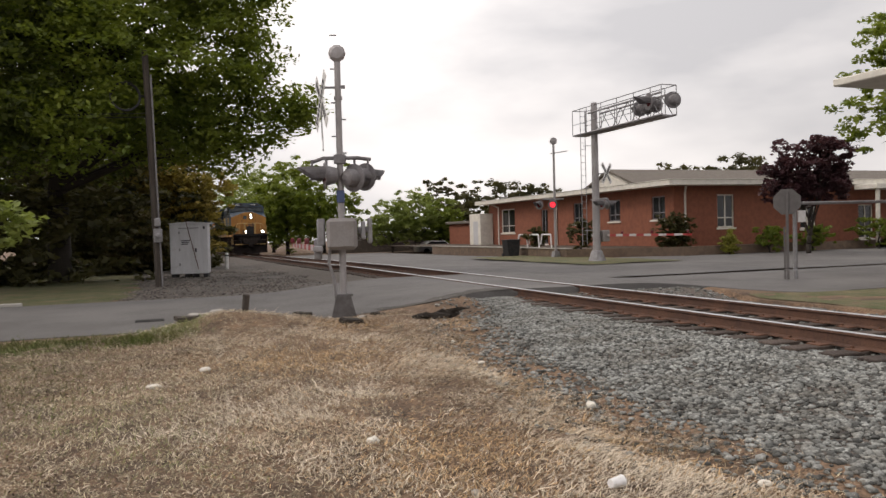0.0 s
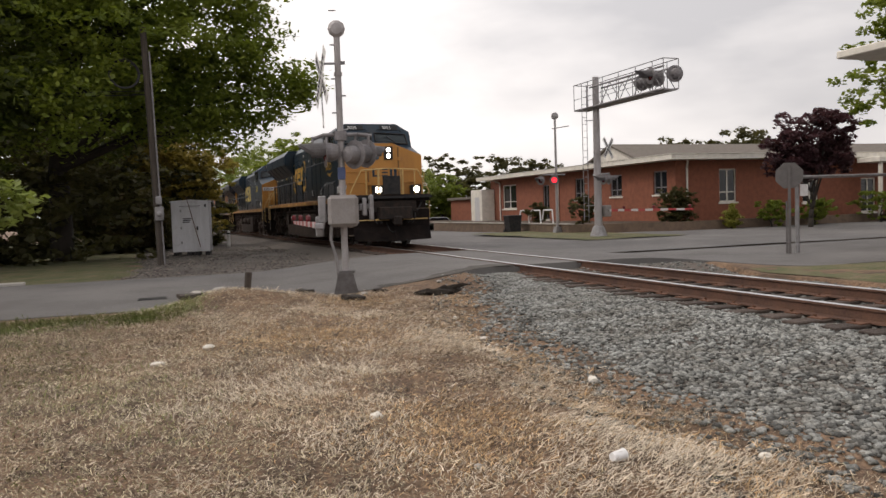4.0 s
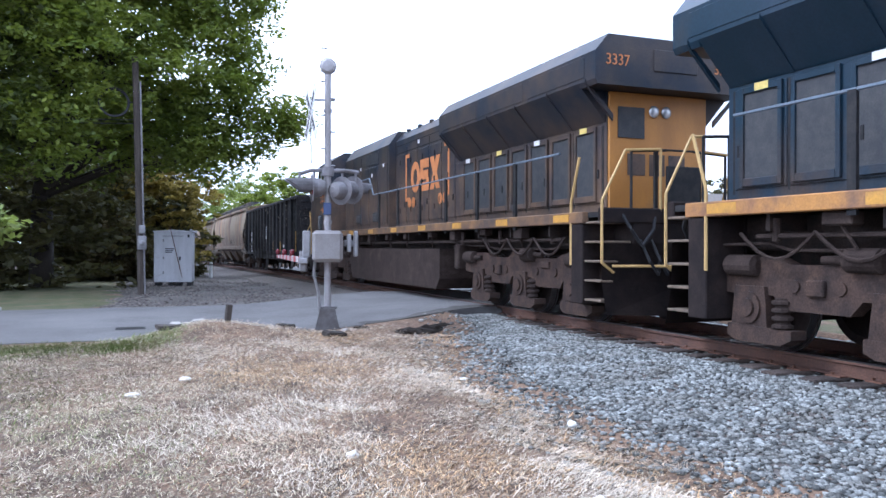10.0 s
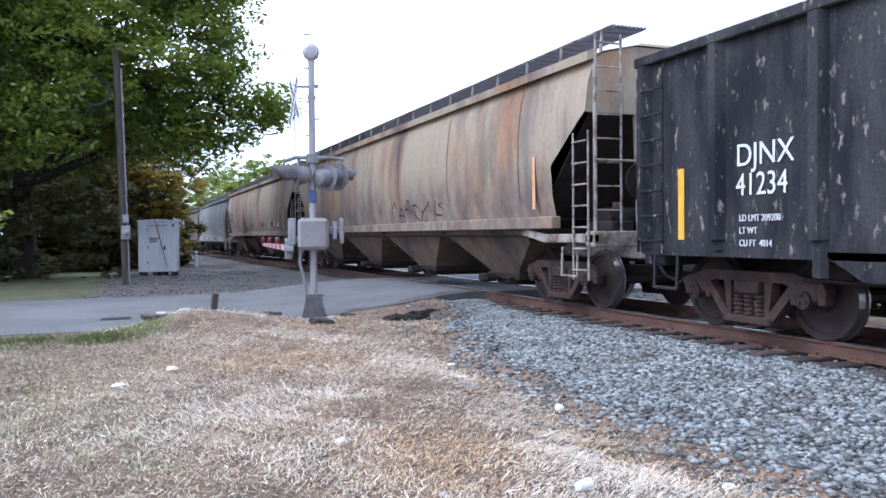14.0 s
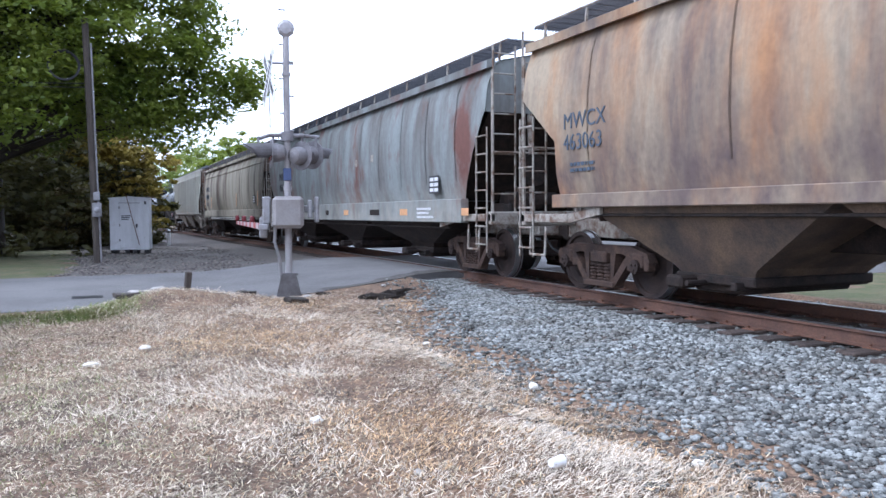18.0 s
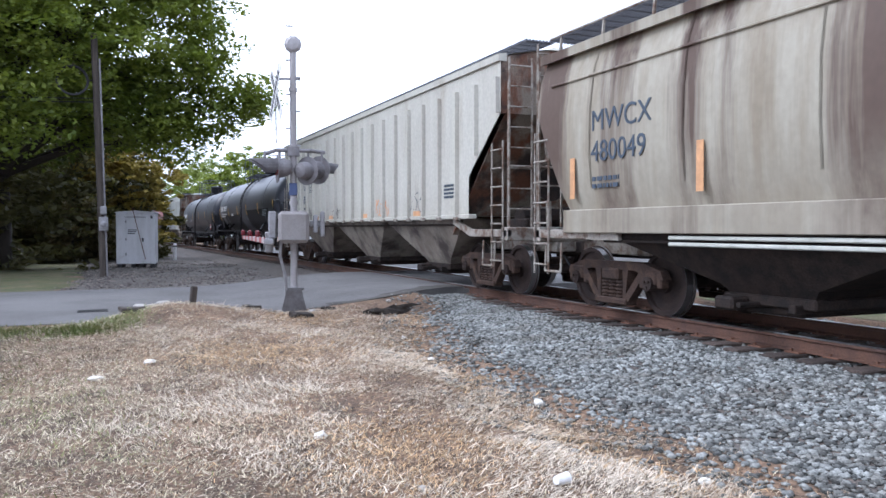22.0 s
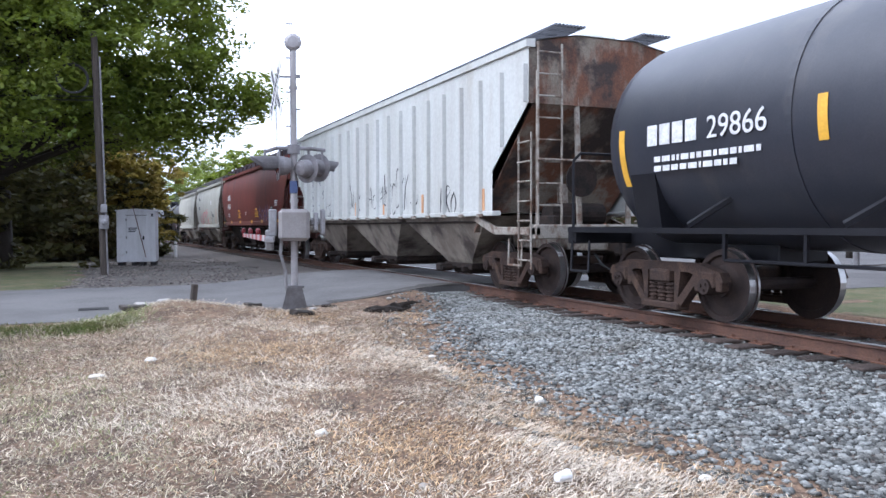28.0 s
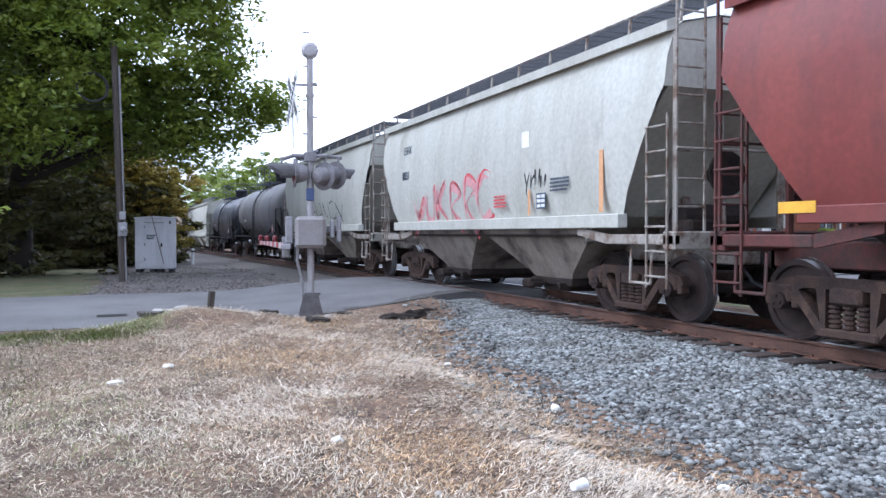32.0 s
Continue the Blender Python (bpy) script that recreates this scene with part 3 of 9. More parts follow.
M["rail_dark"] = mat("dull_blue_grey_handrail", (0.13, 0.16, 0.2), 0.5, fine=0.1, bump=0)
M["rail_pale"] = mat("pale_handrail", (0.5, 0.5, 0.45), 0.5, fine=0.1, bump=0)
M["pilot"] = mat("sooty_brown_black_pilot_paint", (0.016, 0.012, 0.012), 0.75, spec=0.15, second=(0.03, 0.022, 0.019), scale=2.5, fine=0.15, bump=0.08)
M["tape_dull"] = mat("dusty_amber_reflective_tape", (0.5, 0.26, 0.04), 0.5, second=(0.36, 0.19, 0.05), scale=4, fine=0.12, bump=0)
M["step_tread"] = mat("worn_step_tread", (0.16, 0.115, 0.08), 0.7, second=(0.1, 0.075, 0.055), scale=6, fine=0.2, bump=0)
M["nose_line"] = mat("shadowed_door_seam_paint", (0.2, 0.1, 0.03), 0.6, fine=0.1, bump=0)
M["headlight"] = mat("lit_headlight", (1.0, 0.93, 0.82), 0.3, fine=0, bump=0, emit=14.0)
M["lens"] = mat("clear_lamp_lens", (0.6, 0.62, 0.65), 0.12, 0.5, fine=0, bump=0)
M["grille"] = mat("black_louvre", (0.03, 0.032, 0.037), 0.6, second=(0.05, 0.05, 0.05), scale=6, fine=0.15, bump=0)
M["cabglass"] = mat("dim_cab_glass", (0.06, 0.08, 0.09), 0.1, fine=0, bump=0)
M["wagon_black"] = mat("scuffed_black_wagon_paint", (0.011, 0.011, 0.014), 0.7, spec=0.2, second=(0.045, 0.042, 0.042), scale=2, stretch=(1, 1, 0.3), fine=0.25, fscale=25, bump=0.08,
                       third=(0.2, 0.17, 0.14), tscale=11, tlo=0.6, thi=0.68, tstretch=(1, 1, 0.4))
M["tan"] = mat("rust_streaked_tan_wagon_paint", (0.3, 0.24, 0.165), 0.8, second=(0.3, 0.155, 0.07), scale=1.1, stretch=(1, 1, 0.28), lo=0.47, hi=0.68, fine=0.1, fscale=12, bump=0.06, bscale=6,
               third=(0.085, 0.065, 0.06), tscale=1.0, tlo=0.47, thi=0.7, tstretch=(1, 1, 0.22), dust=((0.1, 0.072, 0.066), 2.75))
# bay colours: grime on the body paint, plus the shade under the car
M["tan_dirty"] = mat("grimy_shaded_tan_outlet_bay", (0.13, 0.085, 0.05), 0.85, second=(0.06, 0.042, 0.034), scale=1.5, stretch=(1, 1, 0.4), fine=0.25, bump=0.08, third=(0.035, 0.028, 0.025), tscale=1.2, tlo=0.5, thi=0.7)
M["cream_dirty"] = mat("grimy_shaded_cream_outlet_bay", (0.24, 0.21, 0.17), 0.8, second=(0.13, 0.1, 0.08), scale=1.5, stretch=(1, 1, 0.4), fine=0.2, bump=0.05, third=(0.05, 0.038, 0.032), tscale=1.6, tlo=0.5, thi=0.68)
M["grey_rust"] = mat("pale_blue_grey_wagon_paint_with_rust", (0.2, 0.218, 0.213), 0.75, second=(0.115, 0.106, 0.098), scale=1.6, stretch=(1, 1, 0.22), lo=0.4, hi=0.64, fine=0.08, fscale=10, bump=0.06, bscale=5,
                     third=(0.125, 0.055, 0.042), tscale=1.1, tlo=0.54, thi=0.68, tstretch=(1, 0.9, 0.5), dust=((0.3, 0.285, 0.245), 2.0))
M["beige"] = mat("streaked_beige_wagon_paint", (0.335, 0.308, 0.245), 0.75, second=(0.235, 0.2, 0.145), scale=2.6, stretch=(1, 1, 0.1), fine=0.06, fscale=10, bump=0.06, bscale=5,
                 third=(0.09, 0.06, 0.045), tscale=1.1, tlo=0.48, thi=0.6, tstretch=(1, 1, 0.05), dust=((0.25, 0.22, 0.17), 2.3))
M["cream"] = mat("cream_wagon_paint", (0.48, 0.465, 0.405), 0.65, second=(0.42, 0.4, 0.345), scale=1.8, stretch=(1, 1, 0.15), fine=0.08, fscale=16, bump=0.04, bscale=6, third=(0.33, 0.29, 0.23), tscale=1.4, tlo=0.56, thi=0.74, tstretch=(1, 1, 0.2), dust=((0.36, 0.33, 0.27), 2.0))
M["pale"] = mat("pale_grey_wagon_paint", (0.53, 0.54, 0.515), 0.6, second=(0.46, 0.46, 0.43), scale=1.8, stretch=(1, 1, 0.15), fine=0.07, fscale=16, bump=0.04, bscale=6, third=(0.4, 0.375, 0.325), tscale=1.4, tlo=0.58, thi=0.76, tstretch=(1, 1, 0.2))
M["oxide"] = mat("brick_red_wagon_paint", (0.15, 0.029, 0.023), 0.5, second=(0.185, 0.042, 0.03), scale=1.1, stretch=(1, 1, 0.4), fine=0.12, fscale=14, bump=0.06, bscale=4, third=(0.1, 0.028, 0.026), tscale=1.3, tlo=0.5, thi=0.72, tstretch=(1, 1, 0.25), dust=((0.12, 0.035, 0.03), 2.1))
M["stone_grey"] = mat("light_stone_grey_wagon_paint", (0.45, 0.445, 0.39), 0.65, second=(0.38, 0.37, 0.315), scale=1.6, stretch=(1, 1, 0.2), fine=0.1, fscale=14, bump=0.04, bscale=6, third=(0.28, 0.255, 0.21), tscale=1.3, tlo=0.57, thi=0.75, tstretch=(1, 1, 0.25))
M["rust_end"] = mat("rusty_stained_wagon_end", (0.2, 0.17, 0.135), 0.85, second=(0.13, 0.055, 0.03), scale=2.2, stretch=(1, 1, 0.35), lo=0.42, hi=0.56, fine=0.25, bump=0.1, third=(0.035, 0.025, 0.022), tscale=1.5, tlo=0.48, thi=0.62)
M["frame_dirty"] = mat("grimy_pale_frame_steel", (0.28, 0.255, 0.22), 0.75, second=(0.12, 0.075, 0.05), scale=5, lo=0.45, hi=0.62, fine=0.2, bump=0.05)
M["frame_red"] = mat("grimy_red_frame_steel", (0.09, 0.025, 0.02), 0.75, second=(0.045, 0.025, 0.02), scale=5, fine=0.2, bump=0.05)
M["walk_grating"] = mat("dull_galvanised_grating", (0.11, 0.115, 0.135), 0.6, 0.3, fine=0.2, bump=0.1)
# the sky's sheen on the upper tank is put into these two slates
M["tank_slate"] = mat("satin_slate_grey_tank_sky_sheen", (0.045, 0.048, 0.06), 0.4, spec=0.5, second=(0.055, 0.056, 0.066), scale=1.5, fine=0.12, bump=0.04, bscale=4, third=(0.07, 0.065, 0.062), tscale=1.4, tlo=0.56, thi=0.78, tstretch=(1, 1, 0.3))
M["tank_upper"] = mat("satin_slate_tank_sky_sheen", (0.026, 0.028, 0.038), 0.4, spec=0.5, second=(0.036, 0.037, 0.046), scale=1.5, fine=0.12, bump=0.04, bscale=4, third=(0.065, 0.06, 0.058), tscale=1.4, tlo=0.56, thi=0.78, tstretch=(1, 1, 0.3))
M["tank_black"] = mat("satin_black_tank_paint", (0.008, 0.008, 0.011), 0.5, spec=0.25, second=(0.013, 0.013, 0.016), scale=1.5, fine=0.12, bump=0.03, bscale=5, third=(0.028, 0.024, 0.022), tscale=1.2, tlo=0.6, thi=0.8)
M["tank_grey"] = mat("dusty_grey_tank_paint", (0.1, 0.1, 0.11), 0.6, second=(0.14, 0.13, 0.12), scale=1.2, stretch=(1, 1, 0.3), fine=0.1, bump=0.03)
M["tape"] = mat("amber_reflective_tape", (0.72, 0.4, 0.04), 0.45, fine=0.08, bump=0)
M["tape_pale"] = mat("faded_orange_reflective_tape", (0.62, 0.34, 0.17), 0.5, fine=0.08, bump=0)
M["ink"] = mat("black_stencil_paint", (0.03, 0.03, 0.035), 0.6, fine=0.1, bump=0)
M["ink_blue"] = mat("dark_slate_stencil_paint", (0.06, 0.08, 0.11), 0.6, fine=0.1, bump=0)
M["stencil_grey"] = mat("faded_grey_stencil_paint", (0.2, 0.22, 0.23), 0.6, fine=0.1, bump=0)
M["chalk"] = mat("white_stencil_paint", (0.66, 0.66, 0.66), 0.6, second=(0.5, 0.5, 0.5), scale=9, fine=0.15, bump=0)
M["spray_red"] = mat("red_spray_paint", (0.6, 0.09, 0.1), 0.6, fine=0.15, bump=0)
M["spray_pink"] = mat("pink_spray_paint", (0.6, 0.3, 0.3), 0.6, fine=0.15, bump=0)
M["spray_mauve"] = mat("mauve_spray_paint", (0.22, 0.16, 0.3), 0.6, fine=0.15, bump=0)
M["spray_orange"] = mat("orange_spray_paint", (0.65, 0.28, 0.1), 0.6, fine=0.15, bump=0)


# ---- train: common pieces ----
def run(t):
    """Metres that the train has gone since the start."""
    return 10.75 * t - 0.0175 * t * t + 0.32 * (1 - float(ease(4.9, 6.1, t)))


CARS, WHEELSETS = [], []


def car_pose(q, t, back):
    y = q - run(t)
    return pose(TRACK, y, float(fall(y)), 0, 0, 180 if back else 0)


def motions():
    """The train rolls along the track; its wheels turn with it."""
    times = [0.5 * i for i in range(65)]
    for ob, q, back in CARS:
        walk(ob, [(t, car_pose(q, t, back)) for t in times])
    ticks = [i / FPS for i in range(32 * FPS + 1)]
    for ob, y, r, back in WHEELSETS:
        s = -1 if back else 1
        walk(ob, [(t, pose(0, y, r, s * math.degrees(run(t) / r))) for t in ticks])


def car(name, label, q, back=False, group=""):
    ob = thing(name, label, "locomotive" if "loco" in name else "freight car", group=group)
    CARS.append((ob, q, back))
    return ob


def wheelset_mesh(r, gauge=0.75, name="wheelset"):
    bm = bmesh.new()
    for s in (-1, 1):
        m = Matrix.Translation((s * gauge, 0, 0)) @ Matrix.Rotation(s * math.pi / 2, 4, "Y")
        lathe(bm, [(0.0001, 0.1), (r * 0.3, 0.1), (r * 0.32, 0.05), (r * 0.6, 0.03), (r * 0.83, 0.035), (r * 0.86, 0.068), (r, 0.068), (r + 0.004, -0.04), (r + 0.028, -0.045), (r + 0.028, -0.075),
                   (r * 0.84, -0.075), (r * 0.8, -0.03), (r * 0.3, -0.03), (0.0001, -0.05)], m, 36)
    for f in bm.faces:
        d = math.hypot(f.calc_center_median().y, f.calc_center_median().z)
        n = f.normal
        if d > r * 0.97 and abs(n.x) < 0.6:
            f.material_index = 1
    rod(bm, (-gauge, 0, 0), (gauge, 0, 0), 0.085, seg=10)
    for s in (-1, 1):
        rod(bm, (s * 0.84, 0, 0), (s * 1.13, 0, 0), 0.1, seg=12)
        for a in (0, 2.09, 4.19):
            rod(bm, (s * 1.13, 0.05 * math.cos(a), 0.05 * math.sin(a)), (s * 1.15, 0.05 * math.cos(a), 0.05 * math.sin(a)), 0.02, seg=6)
    return mesh_of(name, bm)


FR, LR = 0.457, 0.53
FREIGHT_WHEELS, LOCO_WHEELS = wheelset_mesh(FR), wheelset_mesh(LR)


def spring_coil(bm, x, y, z0, z1, r, turns=5):
    """A stack of coils as one ridged turned form."""
    h = (z1 - z0) / turns
    prof = [(r * 0.7, z0)]
    for i in range(turns):
        prof += [(r, z0 + h * (i + 0.25)), (r, z0 + h * (i + 0.6)), (r * 0.68, z0 + h * (i + 0.8)), (r * 0.68, z0 + h * (i + 0.98))]
    lathe(bm, prof, Matrix.Translation((x, y, 0)), 10)


def freight_sideframe():
    bm = bmesh.new()
    w = (-0.07, 0.07)
    prism(bm, [(-1.16, 0.52), (-1.1, 0.64), (-0.7, 0.74), (0.7, 0.74), (1.1, 0.64), (1.16, 0.52), (0.72, 0.56), (0.55, 0.62), (-0.55, 0.62), (-0.72, 0.56)], "x", *w)
    for s in (-1, 1):
        prism(bm, [(s * 0.8, 0.62), (s * 0.64, 0.6), (s * 0.28, 0.2), (s * 0.36, 0.13)], "x", *w)
        prism(bm, [(s * 0.4, 0.66), (s * 0.27, 0.66), (s * 0.27, 0.2), (s * 0.33, 0.2)], "x", *w)
        box(bm, -0.09, 0.09, s * 0.88 - 0.15, s * 0.88 + 0.15, 0.44, 0.64, 0.02)
        box(bm, -0.07, 0.07, s * 1.07 - 0.05, s * 1.07 + 0.05, 0.4, 0.56, 0.015)
        box(bm, -0.07, 0.07, s * 0.69 - 0.05, s * 0.69 + 0.05, 0.38, 0.56, 0.015)
    box(bm, -0.11, 0.11, -0.38, 0.38, 0.11, 0.21, 0.02)
    return mesh_of("sideframe", bm)


def freight_springs():
    bm = bmesh.new()
    spring_coil(bm, 0, 0, 0.21, 0.47, 0.072)
    return mesh_of("spring", bm)


def freight_bolster():
    bm = bmesh.new()
    box(bm, -1.12, 1.12, -0.2, 0.2, 0.46, 0.64, 0.03)
    box(bm, -0.9, 0.9, -0.5, -0.36, 0.35, 0.5, 0.02)
    box(bm, -0.9, 0.9, 0.36, 0.5, 0.35, 0.5, 0.02)
    lathe(bm, [(0.22, 0.62), (0.22, 0.8), (0.2, 0.82)], seg=14)
    return mesh_of("bogie", bm)


SIDEFRAME, SPRINGS, BOLSTER = freight_sideframe(), freight_springs(), freight_bolster()


def bogie(root, y, paint="gear", back=False):
    paint = "bogie_rust" if paint == "gear" else paint
    b = part("bogie", BOLSTER, paint, root, m=pose(0, y, 0))
    for s in (-1, 1):
        part("sideframe", SIDEFRAME, paint, b, m=pose(s * 1.0, 0, 0))
        for dy in (-0.17, 0.0, 0.17):
            part("spring", SPRINGS, paint, b, m=pose(s * 1.03, dy, 0))
    for dy in (-0.88, 0.88):
        w = part("wheelset", FREIGHT_WHEELS, ["wheel", "tread"], b, smooth=False)
        WHEELSETS.append((w, dy, FR, back))


def coupler(root, y, s, z=0.88):
    bm = bmesh.new()
    box(bm, -0.09, 0.09, y - s * 0.75, y - s * 0.1, z - 0.1, z + 0.1, 0.02)
    box(bm, -0.16, 0.12, y - s * 0.2, y + s * 0.02, z - 0.16, z + 0.16, 0.04)
    part("coupler", bm, "gear", root)
    bm = bmesh.new()
    pipe(bm, [(-0.3, y - s * 0.6, z - 0.05), (-0.26, y - s * 0.35, z - 0.32), (-0.2, y - s * 0.1, z - 0.42), (-0.15, y, z - 0.36)], 0.022)
    part("air_hose", bm, "black", root)


FACE = Matrix(((0, 0, -1, 0), (-1, 0, 0, 0), (0, 1, 0, 0), (0, 0, 0, 1)))


def lettering(root, text, y, z, x, high, paint, name="lettering", squeeze=1.0, m=None, parent=None):
    """Words on the near side; y is where they begin, z their foot."""
    cu = bpy.data.curves.new("words", "FONT")
    cu.body, cu.size, cu.extrude = text, high / 0.7, 0.004
    tmp = bpy.data.objects.new("words", cu)
    me = bpy.data.meshes.new_from_object(tmp)
    bpy.data.objects.remove(tmp)
    bpy.data.curves.remove(cu)
    me.materials.clear()
    at = Matrix.Translation((x, y, z)) @ FACE if m is None else m
    return part(name, me, paint, parent or root, m=at @ Matrix.Diagonal((squeeze, 1, 1, 1)))


def bars(root, y, z, x, wide_, rows, high, paint, seed=1, name="small_print"):
    """Print too small to read: broken bars in rows; y is the start, rows run down."""
    r = random.Random(seed)
    bm = bmesh.new()
    for i in range(rows):
        u = 0.0
        end = wide_ * r.uniform(0.7, 1.0)
        while u < end:
            w = min(r.uniform(0.5, 2.2) * high, end - u)
            box(bm, x - 0.003, x + 0.003, y - u - w, y - u, z - i * high * 1.7 - high, z - i * high * 1.7)
            u += w + high * 0.5
    return part(name, bm, paint, root)


def stripe(root, y, z0, z1, x, w, paint="tape", name="reflective_stripe"):
    bm = bmesh.new()
    box(bm, x - 0.004, x + 0.004, y - w / 2, y + w / 2, z0, z1)
    return part(name, bm, paint, root)


GLYPHS = (((0.1, 0), (0.15, 1), (0.5, 0.15), (0.85, 1), (0.8, 0)), ((0.8, 0.9), (0.3, 1), (0.1, 0.5), (0.35, 0), (0.85, 0.1)), ((0.2, 1), (0.15, 0), (0.2, 0.5), (0.75, 1), (0.3, 0.5), (0.85, -0.1)),
          ((0.1, 0), (0.45, 1.05), (0.8, 0), (0.65, 0.4), (0.15, 0.4)), ((0.5, 1), (0.1, 0.6), (0.4, 0), (0.85, 0.4), (0.5, 1), (0.3, 0.8)), ((0.8, 1), (0.3, 0.85), (0.75, 0.45), (0.6, 0), (0.05, 0.1)),
          ((0.2, 0), (0.2, 1), (0.8, 0.8), (0.25, 0.45), (0.9, -0.2)), ((0.0, 0.9), (0.4, 0.3), (0.9, 1), (0.4, 0.3), (0.2, -0.3)), ((0.3, 0.8), (0.3, 0.05), (0.6, -0.02), (0.75, 0.4), (0.8, 0.9)))


def scrawl(root, y0, y1, z0, z1, xf, paint, seed, letters=5, w=0.03, name="graffiti"):
    """Sprayed looping strokes that spell nothing, on the near side; xf gives the side's x at a height."""
    r = random.Random(seed)
    bm = bmesh.new()
    h = z1 - z0
    wide = (y1 - y0) / letters
    for i in range(letters):
        g = list(r.choice(GLYPHS))
        lift, tall = r.uniform(-0.12, 0.12) * h, r.uniform(0.7, 1.12) * h
        pts = [(y0 + wide * (i - 0.1 + (u + 0.18 * v) * 1.15 + r.uniform(-0.06, 0.06)), z0 + lift + tall * (v + r.uniform(-0.05, 0.05))) for u, v in g]
        pts = [pts[0]] + pts + [pts[-1]]
        dense = []
        for j in range(1, len(pts) - 2):
            for q_ in range(7):
                f = q_ / 7
                c = []
                for k in (0, 1):
                    p0, p1, p2, p3 = (pts[j + d][k] for d in (-1, 0, 1, 2))
                    c.append(0.5 * (2 * p1 + (p2 - p0) * f + (2 * p0 - 5 * p1 + 4 * p2 - p3) * f * f + (3 * p1 - p0 - 3 * p2 + p3) * f ** 3))
                dense.append(c)
        dense.append(pts[-1])
        last = None
        for j, (u, v) in enumerate(dense):
            (ua, va), (ub, vb) = dense[max(0, j - 1)], dense[min(len(dense) - 1, j + 1)]
            d = math.hypot(ub - ua, vb - va) or 1
            t = w * 0.5 * (0.6 + 0.5 * math.sin(j * 0.35 + seed))
            nu, nv = -(vb - va) / d * t, (ub - ua) / d * t
            off = 0.006 + 0.0004 * (i % 4)
            cur = [bm.verts.new((xf(v + e * nv) - off, u + e * nu, v + e * nv)) for e in (1, -1)]
            if last:
                bm.faces.new((last[0], cur[0], cur[1], last[1]))
            last = cur
    return part(name, bm, paint, root)


def ladder(root, x, y0, y1, z0, z1, rungs, paint, r=0.022, name="ladder"):
    bm = bmesh.new()
    for y in (y0, y1):
        box(bm, x - 0.01, x + 0.012, y - 0.014, y + 0.014, z0, z1)
    for i in range(rungs):
        z = z0 + 0.15 + (z1 - z0 - 0.3) * i / max(1, rungs - 1)
        rod(bm, (x - 0.02, y0, z), (x - 0.02, y1, z), r * 0.7, seg=6)
    return part(name, bm, paint, root)


def end_ladder(root, y, x0, x1, z0, z1, rungs, paint, name="ladder"):
    bm = bmesh.new()
    for x in (x0, x1):
        box(bm, x - 0.014, x + 0.014, y - 0.014, y + 0.014, z0, z1)
    for i in range(rungs):
        z = z0 + 0.15 + (z1 - z0 - 0.3) * i / max(1, rungs - 1)
        rod(bm, (x0, y, z), (x1, y, z), 0.014, seg=6)
    return part(name, bm, paint, root)

# ---- train: freight cars ----
CURVED = [(1.42, 0.0), (1.5, 0.35), (1.54, 0.9), (1.53, 1.5), (1.46, 2.05), (1.33, 2.42), (1.2, 2.52)]
FLAT = [(1.5, 0.0), (1.52, 0.05), (1.52, 2.5), (1.48, 2.6), (1.3, 2.66)]


def side_x(prof, sill):
    zs = [sill + v for u, v in prof]
    us = [u for u, v in prof]
    return lambda z: -float(np.interp(z, zs, us))


